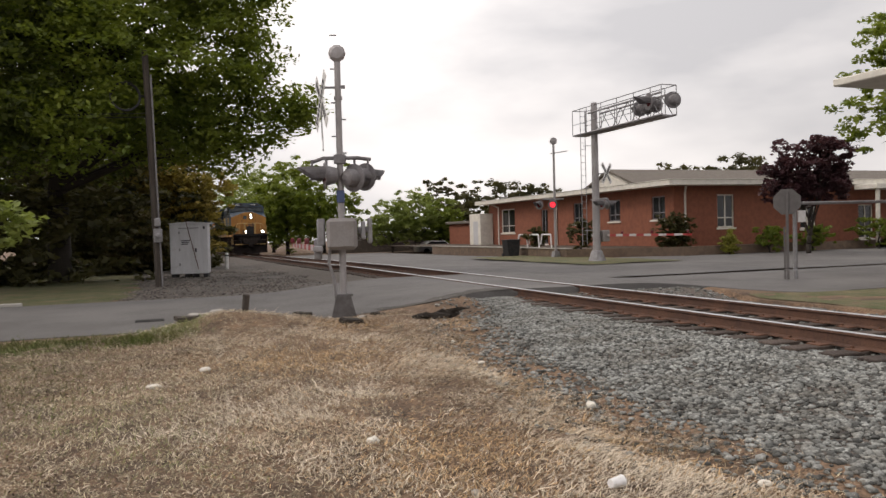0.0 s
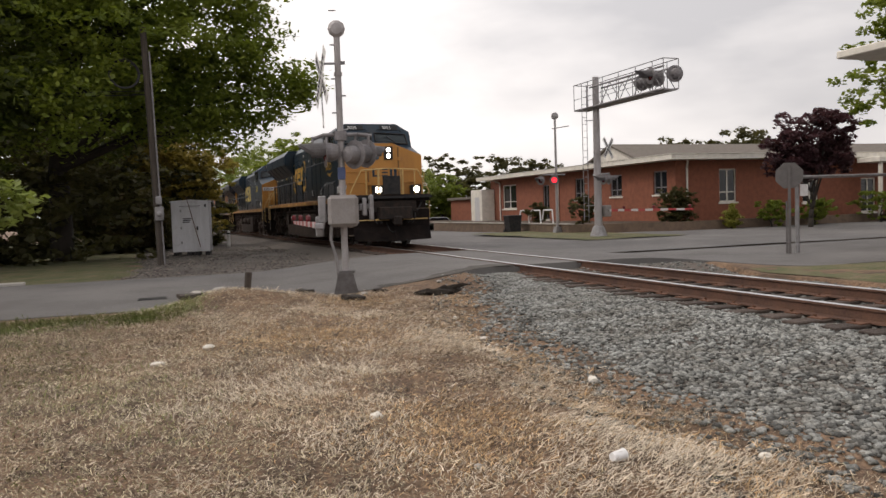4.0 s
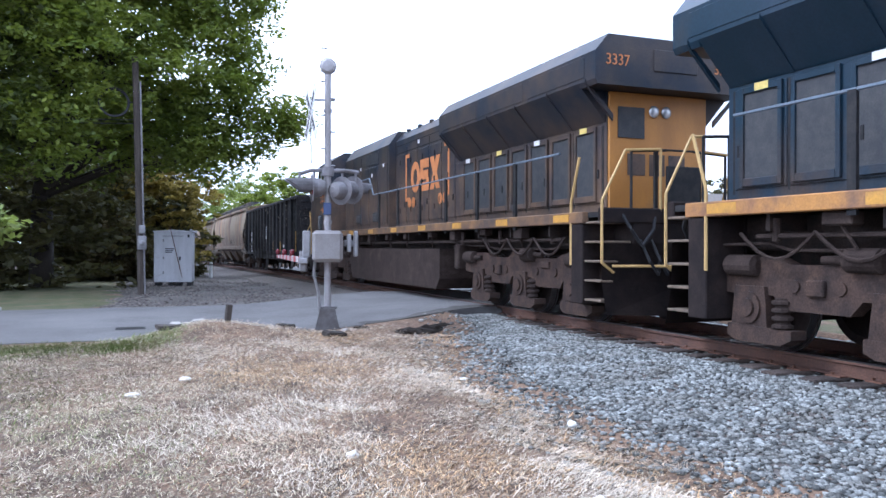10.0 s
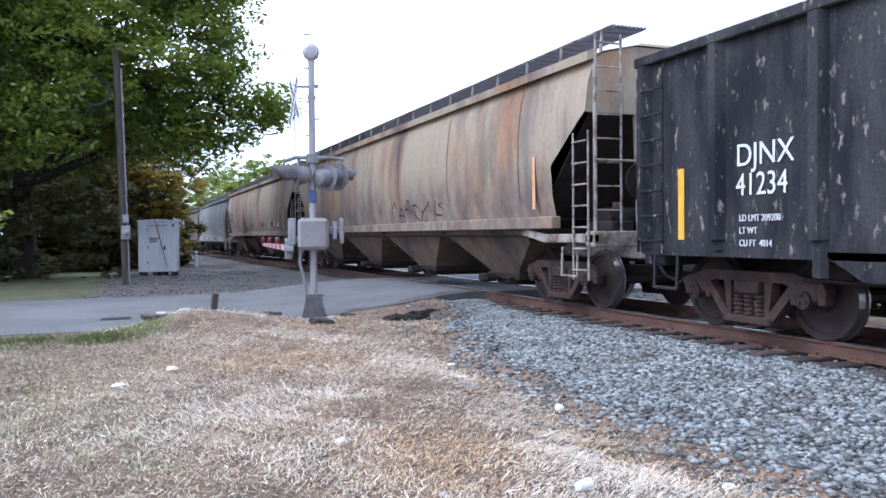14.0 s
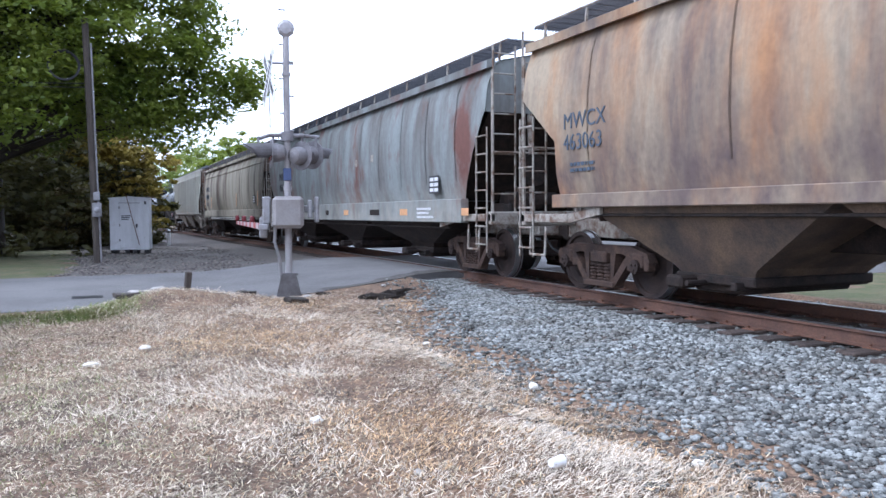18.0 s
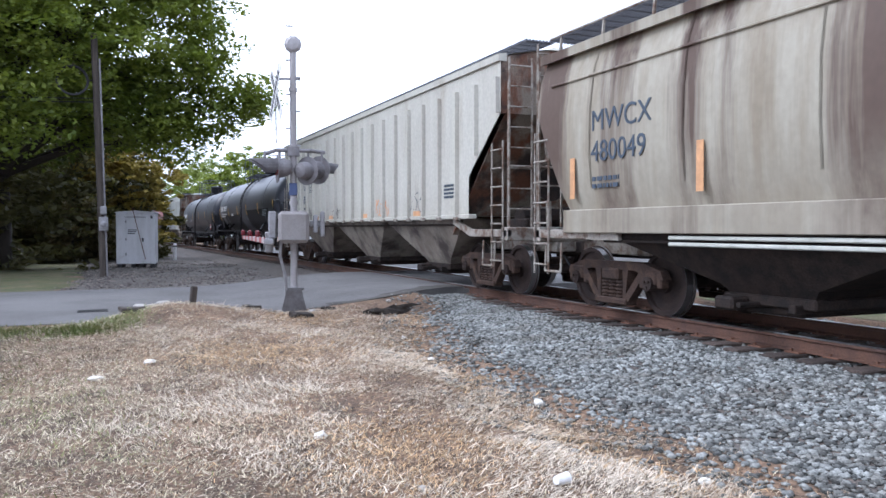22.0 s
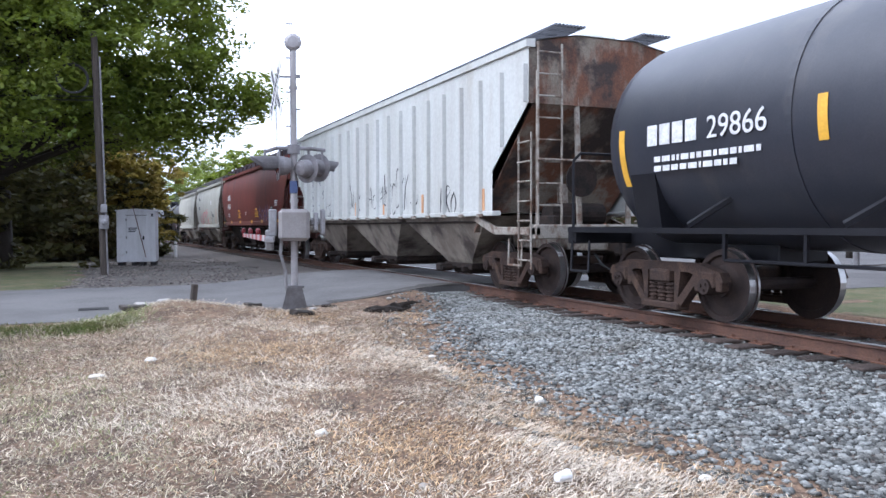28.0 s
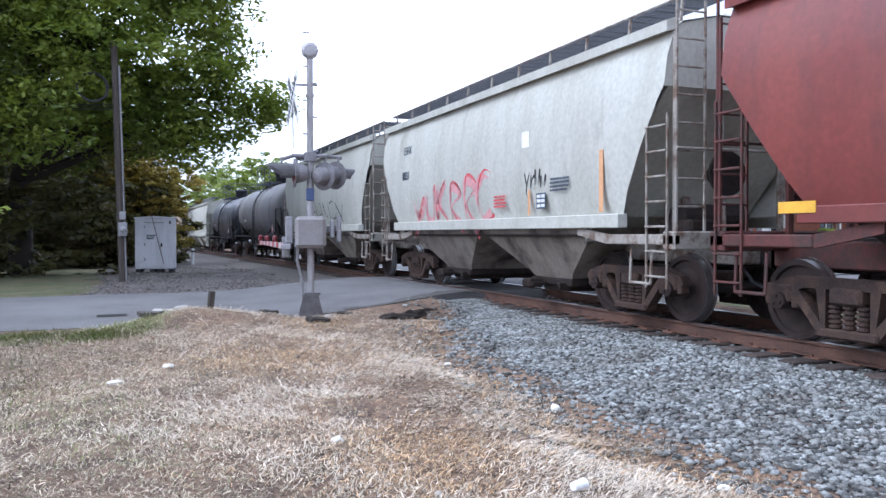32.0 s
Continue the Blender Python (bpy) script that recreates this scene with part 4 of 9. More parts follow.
def hopper(label, q, length, half, paint, sill=1.45, top=2.55, style="curved", bays=3, bay_paint=None, end_paint=None, gear="gear", frame_paint=None, cut=1.6, cut_lo=0.0, run_off=1.0, deep=0.16, seams=0, walk_rail=True, group="covered hoppers"):
    """A covered hopper: rounded or ribbed sides, slope-sheet ends, outlet bays, roof hatches and walk, end platforms with ladders, two bogies."""
    root = car("covered_hopper_car", label, q, group=group)
    bay_paint, end_paint, frame_paint = bay_paint or paint, end_paint or paint, frame_paint or paint
    prof = [(u, v * top / 2.55) for u, v in (CURVED if style == "curved" else FLAT)]
    hl = length / 2 - 0.62
    xs = side_x(prof, sill)

    def end_y(v):
        return hl - min(1.0, max(0.0, cut - v) / (cut - cut_lo)) * run_off
    # shell: sides and roof
    bm = bmesh.new()
    sec = [(-u, v) for u, v in prof] + [(-0.6, prof[-1][1] + 0.13), (0.6, prof[-1][1] + 0.13)] + [(u, v) for u, v in prof[::-1]]
    dense = []
    for a, b in zip(sec[:-1], sec[1:]):
        dense.append(a)
        if abs(b[1] - a[1]) > 0.3:
            kz = [z for z in (cut_lo, cut) if min(a[1], b[1]) < z < max(a[1], b[1])]
            kz = kz if a[1] < b[1] else kz[::-1]
            for z in kz:
                f = (z - a[1]) / (b[1] - a[1])
                dense.append((a[0] + (b[0] - a[0]) * f, z))
    dense.append(sec[-1])
    cols = 9
    rings = []
    for i in range(cols):
        f = i / (cols - 1) * 2 - 1
        rings.append([bm.verts.new((u, f * end_y(v), sill + v)) for u, v in dense])
    for a, b in zip(rings[:-1], rings[1:]):
        for i in range(len(dense) - 1):
            bm.faces.new((a[i], a[i + 1], b[i + 1], b[i]))
    bm.faces.new([r[0] for r in rings] + [r[-1] for r in rings[::-1]])
    bmesh.ops.recalc_face_normals(bm, faces=bm.faces[:])
    shell = part("body", bm, paint, root, smooth=style == "curved")
    if style == "curved":
        shell.data.set_sharp_from_angle(angle=radians(25))
    # ends: upper wall and slope sheet, a little inside the shell
    for s in (-1, 1):
        bm = bmesh.new()
        up = [(u * 0.985, v - 0.012) for u, v in dense if v >= cut - 1e-6]
        prism(bm, [(u, sill + v) for u, v in up], "y", s * (hl - 0.07), s * (hl - 0.03))
        part("end_wall", bm, end_paint if end_paint == "rust_end" else paint, root)
        # gear as end_paint puts the recess's shade into the slope sheet's colour
        bm = bmesh.new()
        ya, yb = s * (hl - 0.05), s * (hl - run_off - 1.0)
        prism(bm, [(ya, sill + cut), (ya, sill + cut + 0.04), (yb, sill - 0.3), (yb, sill - 0.36)], "x", -1.4, 1.4)
        part("slope_sheet", bm, end_paint, root)
    # sill along each side
    for s in (-1, 1):
        bm = bmesh.new()
        box(bm, s * 1.38, s * 1.55, -hl + run_off * 0.95, hl - run_off * 0.95, sill - deep, sill + 0.04, 0.012)
        part("side_sill", bm, paint, root)
        bm = bmesh.new()
        prism(bm, [(s * 1.3, sill + prof[-1][1] - 0.12), (s * 1.47, sill + prof[-1][1] - 0.16), (s * 1.47, sill + prof[-1][1] - 0.02), (s * 1.3, sill + prof[-1][1] + 0.04)] if style == "curved" else
              [(s * 1.4, sill + prof[-1][1] - 0.14), (s * 1.56, sill + prof[-1][1] - 0.14), (s * 1.56, sill + prof[-1][1] - 0.02), (s * 1.4, sill + prof[-1][1])], "y", -hl, hl)
        part("top_chord", bm, paint, root)
    # ribs or seams
    if style == "ribbed":
        n = seams
        for i in range(n):
            y = (-1 + 2 * i / (n - 1)) * (hl - 0.06)
            zb = sill + 0.02 if abs(y) < hl - run_off - 0.05 else sill + cut_lo + max(0.02, (abs(y) - (hl - run_off)) / run_off * (cut - cut_lo)) + 0.05
            for s in (-1, 1):
                bm = bmesh.new()
                prism(bm, [(s * 1.515, y - 0.05), (s * 1.522, y - 0.03), (s * 1.6, y - 0.024), (s * 1.6, y + 0.024), (s * 1.522, y + 0.03), (s * 1.515, y + 0.05)], "z", zb, sill + 2.42)
                part("rib", bm, paint, root)
                if zb < sill + 0.1:
                    bm = bmesh.new()
                    box(bm, s * 1.515, s * 1.585, y - 0.1, y + 0.1, sill - deep - 0.02, sill - deep + 0.04)
                    part("rib_foot", bm, frame_paint, root)
    else:
        for i in range(seams):
            y = (-1 + 2 * (i + 0.5) / seams) * (hl - 0.5)
            pts = [(u, v) for u, v in prof if v > (0.05 if abs(y) < hl - run_off else cut)]
            for s in (-1, 1):
                bm = bmesh.new()
                ring0 = [bm.verts.new((s * (u + 0.006), y - 0.018, sill + v)) for u, v in pts]
                ring1 = [bm.verts.new((s * (u + 0.006), y + 0.018, sill + v)) for u, v in pts]
                for k in range(len(pts) - 1):
                    bm.faces.new((ring0[k], ring0[k + 1], ring1[k + 1], ring1[k]))
                bmesh.ops.solidify(bm, geom=bm.faces[:], thickness=0.01)
                part("weld_seam", bm, paint, root)
    # outlet bays: wide at the sill, tapering to a narrow gate just over the rails
    # most bay paints are darkened for shade beneath the body, besides real grime
    span = 2 * (hl - max(run_off, 1.5) - 0.2)
    zt, zm = sill - deep + 0.01, 0.44
    for i in range(bays):
        yc = -span / 2 + span * (i + 0.5) / bays
        w = span / bays / 2 * 0.985
        nb = min(0.62, w * 0.34)
        bm = bmesh.new()
        rings = []
        for x, hw, z in ((1.4, w, zt), (1.38, w * 0.93, zt - 0.1), (1.0, nb + 0.1, zm + 0.1), (0.94, nb, zm)):
            rings.append([bm.verts.new(p) for p in ((-x, yc - hw, z), (x, yc - hw, z), (x, yc + hw, z), (-x, yc + hw, z))])
        for ra, rb in zip(rings[:-1], rings[1:]):
            for k in range(4):
                bm.faces.new((ra[k], ra[(k + 1) % 4], rb[(k + 1) % 4], rb[k]))
        bm.faces.new(rings[-1][::-1])
        bm.faces.new(rings[0])
        bmesh.ops.recalc_face_normals(bm, faces=bm.faces[:])
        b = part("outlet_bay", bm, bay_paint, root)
        bm = bmesh.new()
        box(bm, -1.0, 1.0, yc - nb - 0.06, yc + nb + 0.06, zm - 0.12, zm + 0.005, 0.02)
        box(bm, -0.9, 0.9, yc - nb * 0.7, yc + nb * 0.7, zm - 0.22, zm - 0.11, 0.03)
        for dy in (-0.75, 0.75):
            box(bm, -1.12, 1.12, yc + dy * nb - 0.05, yc + dy * nb + 0.05, zm - 0.16, zm - 0.06, 0.01)
        box(bm, -1.28, -1.0, yc + nb * 0.4, yc + nb * 0.4 + 0.3, zm - 0.18, zm - 0.02, 0.03)
        rod(bm, (-1.3, yc + nb * 0.2, zm - 0.1), (1.3, yc + nb * 0.2, zm - 0.1), 0.035)
        part("outlet_gate", bm, gear, b)
    if bays:
        bm = bmesh.new()
        rod(bm, (-1.42, -span / 2, zt - 0.12), (-1.42, span / 2, zt - 0.12), 0.022, seg=6)
        part("brake_pipe", bm, gear, root)
    bm = bmesh.new()
    box(bm, -0.32, 0.32, -length / 2 + 0.5, length / 2 - 0.5, 0.75, 1.15, 0.02)
    part("centre_sill", bm, gear, root)
    # roof walk and hatches
    zr = sill + prof[-1][1]
    walk_up = 0.34 if style == "curved" else 0.22
    for s in (-1, 1):
        bm = bmesh.new()
        # grating of bearing bars and cross bars
        for x in np.linspace(0.6, 1.14, 9):
            box(bm, s * x - 0.012, s * x + 0.012, -hl - 0.25, hl + 0.25, zr + walk_up - 0.035, zr + walk_up)
        for k in range(int(hl * 2 / 0.3) + 2):
            y = -hl - 0.2 + k * 0.3
            box(bm, s * 0.6, s * 1.14, y, y + 0.03, zr + walk_up - 0.03, zr + walk_up - 0.004)
        part("roof_walk", bm, "walk_grating", root)
        if walk_rail:
            bm = bmesh.new()
            n = max(6, int(hl * 2 / 1.15))
            for k in range(n + 1):
                y = -hl + 0.1 + (2 * hl - 0.2) * k / n
                prism(bm, [(s * 1.16, zr - 0.1), (s * 1.2, zr - 0.1), (s * 1.15, zr + walk_up), (s * 1.12, zr + walk_up)], "y", y - 0.018, y + 0.018)
            rod(bm, (s * 1.15, -hl - 0.2, zr + walk_up), (s * 1.15, hl + 0.2, zr + walk_up), 0.018, seg=6)
            part("walk_bracket", bm, frame_paint, root)
    n = max(4, int(hl * 2 / 1.7))
    for k in range(n):
        y = -hl + 0.8 + (2 * hl - 1.6) * k / (n - 1)
        bm = bmesh.new()
        box(bm, -0.36, 0.36, y - 0.6, y + 0.6, zr + 0.1, zr + 0.24, 0.04)
        part("hatch", bm, paint, root)
    # end platforms, posts, ladders
    for s in (-1, 1):
        ye = s * (length / 2 - 0.42)
        bm = bmesh.new()
        box(bm, -1.5, 1.5, ye - s * 0.24, ye, 1.0, 1.24, 0.02)
        box(bm, -0.5, 0.5, ye - s * 2.6, ye, 0.8, 1.12, 0.02)
        for sx_ in (-1, 1):
            box(bm, sx_ * 1.4, sx_ * 1.5, ye - s * 1.5, ye, 1.06, 1.2, 0.015)
            prism(bm, [(ye - s * 1.5, 1.06), (ye - s * 1.5, 1.2), (ye - s * 2.3, sill - deep + 0.02), (ye - s * 2.3, sill - deep - 0.1)], "x", sx_ * 1.42, sx_ * 1.48)
            box(bm, sx_ * 1.41, sx_ * 1.44, ye - s * 0.11, ye - s * 0.07, 1.2, sill + 2.3)
            rod(bm, (sx_ * 0.5, ye - s * 0.25, 1.2), (sx_ * 0.55, s * (hl - 0.08), sill + cut + 0.2), 0.05, seg=6)
        prism(bm, [(-0.1, 1.1), (0.1, 1.1), (0.1, 2.2), (-0.1, 2.2)], "y", ye - s * 1.6, ye - s * 1.55)
        part("end_frame", bm, frame_paint, root)
        for sx_ in (-1, 1):
            if sx_ == -1:
                ladder(root, sx_ * 1.52, ye - s * 0.12, ye - s * 0.54, 0.5, sill + 1.3, 7, frame_paint)
        end_ladder(root, ye - s * 0.05, -1.43, -0.98, 1.05, sill + 2.75, 9, frame_paint)
        bm = bmesh.new()
        rod(bm, (-1.45, ye - s * 0.02, sill + 0.85), (1.45, ye - s * 0.02, sill + 0.85), 0.02, seg=6)
        pipe(bm, [(-1.5, ye - s * 0.9, 1.0), (-1.52, ye - s * 0.9, 0.55), (-1.52, ye - s * 0.45, 0.55), (-1.5, ye - s * 0.45, 1.0)], 0.02)
        part("grab_iron", bm, frame_paint, root)
        coupler(root, s * length / 2, s)
        bogie(root, s * half, gear)
    # brake wheel and air gear on the leading end
    ye = -(length / 2 - 0.42)
    bm = bmesh.new()
    bmesh.ops.create_cone(bm, cap_ends=True, segments=20, radius1=0.3, radius2=0.3, depth=0.04, matrix=Matrix.Translation((-0.55, ye + 0.12, 2.0)) @ Matrix.Rotation(math.pi / 2, 4, "X"))
    bmesh.ops.create_cone(bm, cap_ends=True, segments=12, radius1=0.13, radius2=0.1, depth=0.25, matrix=Matrix.Translation((-0.55, ye + 0.25, 2.0)) @ Matrix.Rotation(math.pi / 2, 4, "X"))
    part("brake_wheel", bm, gear, root)
    bm = bmesh.new()
    rod(bm, (-0.8, ye + 0.8, 1.42), (0.3, ye + 0.8, 1.42), 0.2, seg=14)
    box(bm, -0.9, -0.5, ye + 0.4, ye + 1.1, 1.15, 1.4, 0.03)
    part("air_reservoir", bm, gear, root)
    return root, xs


def placard_grid(root, y, z, x, w, h, paint="ink"):
    """A stencilled panel: a dark box with two pale fields."""
    bm = bmesh.new()
    box(bm, x - 0.003, x + 0.003, y - w, y, z, z + h)
    p = part("consolidated_stencil", bm, paint, root)
    bm = bmesh.new()
    for i in range(3):
        box(bm, x - 0.006, x - 0.0035, y - w * 0.46, y - w * 0.08, z + h * (0.1 + 0.3 * i), z + h * (0.3 + 0.3 * i))
        box(bm, x - 0.006, x - 0.0035, y - w * 0.92, y - w * 0.54, z + h * (0.1 + 0.3 * i), z + h * (0.3 + 0.3 * i))
    part("stencil_field", bm, "chalk", p)


def marks(root, text, number, y, z, xs, high, paint, gap=1.35, squeeze=1.0):
    for i, tx in enumerate((text, number)):
        zz = z - i * high * gap
        lettering(root, tx, y, zz, xs(zz + high / 2) - 0.008, high, paint, squeeze=squeeze)


def open_wagon():
    q, hl, w = 147.57, 8.3, 1.52
    root = car("gondola_car", "scuffed black high-sided gondola car with vertical ribs", q)
    prof = [(-hl, 1.0), (-hl + 2.9, 1.0), (-hl + 3.4, 0.72), (hl - 3.4, 0.72), (hl - 2.9, 1.0), (hl, 1.0), (hl, 3.45), (-hl, 3.45)]
    for s in (-1, 1):
        bm = bmesh.new()
        prism(bm, prof, "x", s * w, s * (w - 0.06))
        part("side_wall", bm, "wagon_black", root)
        bm = bmesh.new()
        box(bm, -w, w, s * hl - 0.03, s * hl + 0.03, 1.0, 3.45)
        part("end_wall", bm, "wagon_black", root)
    bm = bmesh.new()
    box(bm, -w, w, -hl, hl, 0.92, 1.0)
    part("floor", bm, "wagon_black", root)
    bm = bmesh.new()
    for s in (-1, 1):
        box(bm, s * (w - 0.07), s * (w + 0.09), -hl - 0.06, hl + 0.06, 3.4, 3.53, 0.015)
        box(bm, -w, w, s * hl - 0.07, s * hl + 0.09, 3.4, 3.53, 0.015)
    part("top_rail", bm, "wagon_black", root)
    for y in (-8.2, -6.8, -5.4, -4.25, -3.2, -2.1, -1.0, 0.0, 1.0, 2.1, 3.2, 4.25, 5.4, 6.85, 8.2):
        zb = 1.0 if abs(y) > hl - 2.9 else 0.74
        for s in (-1, 1):
            bm = bmesh.new()
            prism(bm, [(s * (w - 0.01), y - 0.13), (s * (w + 0.1), y - 0.06), (s * (w + 0.1), y + 0.06), (s * (w - 0.01), y + 0.13)], "z", 1.12, 3.4)
            prism(bm, [(s * (w - 0.01), y - 0.1), (s * (w + 0.04), y - 0.05), (s * (w + 0.04), y + 0.05), (s * (w - 0.01), y + 0.1)], "z", zb, 1.12)
            part("rib", bm, "wagon_black", root)
    for s in (-1, 1):
        bm = bmesh.new()
        for k in range(7):
            z = 1.25 + k * 0.33
            box(bm, -w + 0.05, w - 0.05, s * hl, s * (hl + 0.11), z, z + 0.09, 0.01)
        part("end_rib", bm, "wagon_black", root)
        ladder(root, -w - 0.1, s * (hl - 0.12), s * (hl - 0.55), 0.95, 3.2, 7, "wagon_black")
        end_ladder(root, s * (hl + 0.16), -w + 0.05, -w + 0.5, 0.95, 3.3, 7, "wagon_black")
        bm = bmesh.new()
        box(bm, -1.4, 1.4, s * (hl - 0.3), s * (hl + 0.12), 0.78, 1.02, 0.02)
        pipe(bm, [(-1.5, s * (hl - 0.7), 0.95), (-1.52, s * (hl - 0.7), 0.5), (-1.52, s * (hl - 0.25), 0.5), (-1.5, s * (hl - 0.25), 0.95)], 0.022)
        part("end_sill", bm, "wagon_black", root)
        coupler(root, s * 9.15, s)
        bogie(root, s * 6.87, "gear")
    bm = bmesh.new()
    box(bm, -0.3, 0.3, -9.0, 9.0, 0.62, 0.93, 0.02)
    rod(bm, (-0.9, -1.5, 0.62), (-0.9, 0.2, 0.62), 0.14, seg=12)
    pipe(bm, [(-1.1, -6, 0.68), (-1.1, 6, 0.68)], 0.025)
    part("centre_sill", bm, "gear", root)
    for y in (-7.5, -3.6, -1.5, 1.5, 3.7, 7.5):
        stripe(root, y, 1.12, 1.6 if abs(y) < 7 else 2.0, -w - 0.006, 0.11)
    lettering(root, "DJNX", 6.55, 1.95, -w - 0.012, 0.25, "chalk", squeeze=0.95)
    lettering(root, "41234", 6.55, 1.62, -w - 0.012, 0.25, "chalk", squeeze=0.85)
    for i, tx in enumerate(("LD LMT 209200", "LT WT", "CU FT  4014")):
        lettering(root, tx, 6.5, 1.33 - 0.14 * i, -w - 0.012, 0.075, "chalk", squeeze=0.85)
    bm = bmesh.new()
    box(bm, -w - 0.012, -w - 0.004, 0.5, 1.0, 1.75, 2.4)
    part("notice_panel", bm, "white", root)
    bars(root, 0.97, 2.35, -w - 0.014, 0.5, 4, 0.07, "ink_blue", 6)
    stripe(root, -4.5, 1.3, 1.42, -w - 0.008, 0.34, "white", "notice_panel")
    return root


open_wagon()

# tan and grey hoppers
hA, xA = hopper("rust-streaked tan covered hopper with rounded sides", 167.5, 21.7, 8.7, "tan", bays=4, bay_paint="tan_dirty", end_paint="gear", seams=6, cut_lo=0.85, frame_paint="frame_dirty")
scrawl(hA, -1.0, -4.6, 1.6, 1.98, xA, "grime", 5, 7, 0.04)
stripe(hA, -8.7, 1.62, 2.5, -1.555, 0.09, "tape_pale")
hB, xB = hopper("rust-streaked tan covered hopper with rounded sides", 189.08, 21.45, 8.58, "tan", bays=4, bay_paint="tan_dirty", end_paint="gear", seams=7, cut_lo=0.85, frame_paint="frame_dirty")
for y, z0, z1 in ((-8.35, 1.6, 2.4), (-4.9, 1.65, 2.0), (3.0, 1.7, 2.1)):
    stripe(hB, y, z0, z1, -1.56, 0.1, "tape_pale")
placard_grid(hB, -6.2, 1.66, -1.555, 0.36, 0.3, "gear")
marks(hB, "MWCX", "463063", 8.85, 2.45, xB, 0.23, "ink_blue")
bars(hB, 8.7, 1.95, xB(1.9) - 0.01, 0.8, 2, 0.05, "ink_blue", 3)
for y, p in ((-3.0, "gear"), (-1.2, "spray_red"), (-5.4, "gear"), (0.4, "gear")):
    bars(hB, y, 1.9, -1.56, 0.5, 4, 0.03, p, int(abs(y) * 9))
stripe(hB, -7.1, 1.7, 1.84, -1.56, 0.25, "white", "notice_panel")
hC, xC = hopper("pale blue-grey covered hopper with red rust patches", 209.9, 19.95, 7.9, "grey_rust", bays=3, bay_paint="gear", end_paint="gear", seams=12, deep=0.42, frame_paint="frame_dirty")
placard_grid(hC, -6.9, 1.62, -1.56, 0.5, 0.36)
marks(hC, "MWCX", "466191", 7.4, 2.42, xC, 0.28, "ink")
bars(hC, 7.35, 1.82, xC(1.8) - 0.01, 1.2, 2, 0.05, "ink_blue", 8)
for y, w, p in ((-8.6, 0.3, "tape_pale"), (-5.4, 0.45, "tape_pale"), (-1.0, 0.4, "tape_pale"), (2.2, 0.35, "tape_pale"), (5.9, 0.45, "tape_pale"), (8.2, 0.3, "tape_pale"), (4.6, 0.6, "gear"), (-3.4, 0.7, "gear"), (0.9, 0.3, "gear")):
    stripe(hC, y, 1.17, 1.31, -1.555, w, p)
for y, z in ((-1.9, 2.45), (-3.2, 2.5), (2.6, 2.7), (5.6, 2.0)):
    stripe(hC, y, z, z + 0.18, xC(z + 0.1) - 0.006, 0.19, "frame_dirty", "notice_panel")
bars(hC, -6.2, 1.33, -1.556, 0.9, 3, 0.05, "chalk", 9)
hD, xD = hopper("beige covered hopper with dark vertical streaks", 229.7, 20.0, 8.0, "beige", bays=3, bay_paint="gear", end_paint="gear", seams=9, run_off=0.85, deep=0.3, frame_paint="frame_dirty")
marks(hD, "MWCX", "480049", 7.85, 2.6, xD, 0.29, "ink_blue", 1.5)
bars(hD, 7.85, 1.95, xD(1.9) - 0.01, 0.75, 2, 0.06, "ink_blue", 11)
scrawl(hD, -4.2, -6.6, 1.38, 1.72, xD, "ink", 21, 7, 0.04)
placard_grid(hD, -7.2, 1.75, -1.556, 0.42, 0.34)
for y in (8.3, 5.6, -2.9, -8.2):
    stripe(hD, y, 1.65, 2.25, -1.558, 0.12, "tape_pale")
bm = bmesh.new()
for z in (1.02, 1.1):
    rod(bm, (-1.5, -7, z), (-1.5, 6.2, z), 0.025, seg=6)
part("side_pipe", bm, "rail_pale", hD)
# cream ribbed hopper
bm = bmesh.new()
rod(bm, (-1.485, -9.0, 3.42), (-1.485, 9.0, 3.42), 0.02, seg=6)
part("side_seam", bm, "beige", hD)
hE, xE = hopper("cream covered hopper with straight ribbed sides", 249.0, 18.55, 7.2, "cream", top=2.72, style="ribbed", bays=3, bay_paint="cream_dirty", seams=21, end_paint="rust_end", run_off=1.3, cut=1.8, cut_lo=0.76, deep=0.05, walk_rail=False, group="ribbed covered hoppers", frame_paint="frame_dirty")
lettering(hE, "VT", 6.42, 2.5, -1.525, 0.27, "ink_blue", squeeze=0.85)
lettering(hE, "GX", 5.72, 2.5, -1.525, 0.27, "ink_blue", squeeze=0.85)
lettering(hE, "550", 6.42, 2.05, -1.525, 0.27, "ink_blue", squeeze=0.75)
lettering(hE, "090", 5.72, 2.05, -1.525, 0.27, "ink_blue", squeeze=0.75)
for tx, y, z in (("LD LMT", 6.4, 1.84), ("LT WT", 6.4, 1.7), ("221900", 5.7, 1.84), ("64100", 5.66, 1.7)):
    lettering(hE, tx, y, z, -1.525, 0.075, "ink_blue", squeeze=0.85)
bm = bmesh.new()
for a, b, c, d in ((4.95, 4.62, 2.4, 2.42), (4.95, 4.62, 2.72, 2.74), (4.95, 4.93, 2.42, 2.72), (4.64, 4.62, 2.42, 2.72)):
    box(bm, -1.527, -1.521, b, a, c, d)
plate_c = part("plate_outline", bm, "ink_blue", hE)
lettering(hE, "C", 4.86, 2.46, -1.525, 0.14, "ink_blue", parent=plate_c, name="plate_letter")
for y in (7.0, 3.9, 2.3, -1.0, -4.7, 5.6):
    stripe(hE, y, 1.46, 1.6, -1.527, 0.4, "tape_pale")
scrawl(hE, 4.98, 4.32, 1.5, 1.9, xE, "ink", 31, 3, 0.03)
scrawl(hE, 2.2, 1.3, 1.5, 1.8, xE, "ink", 32, 3, 0.03)
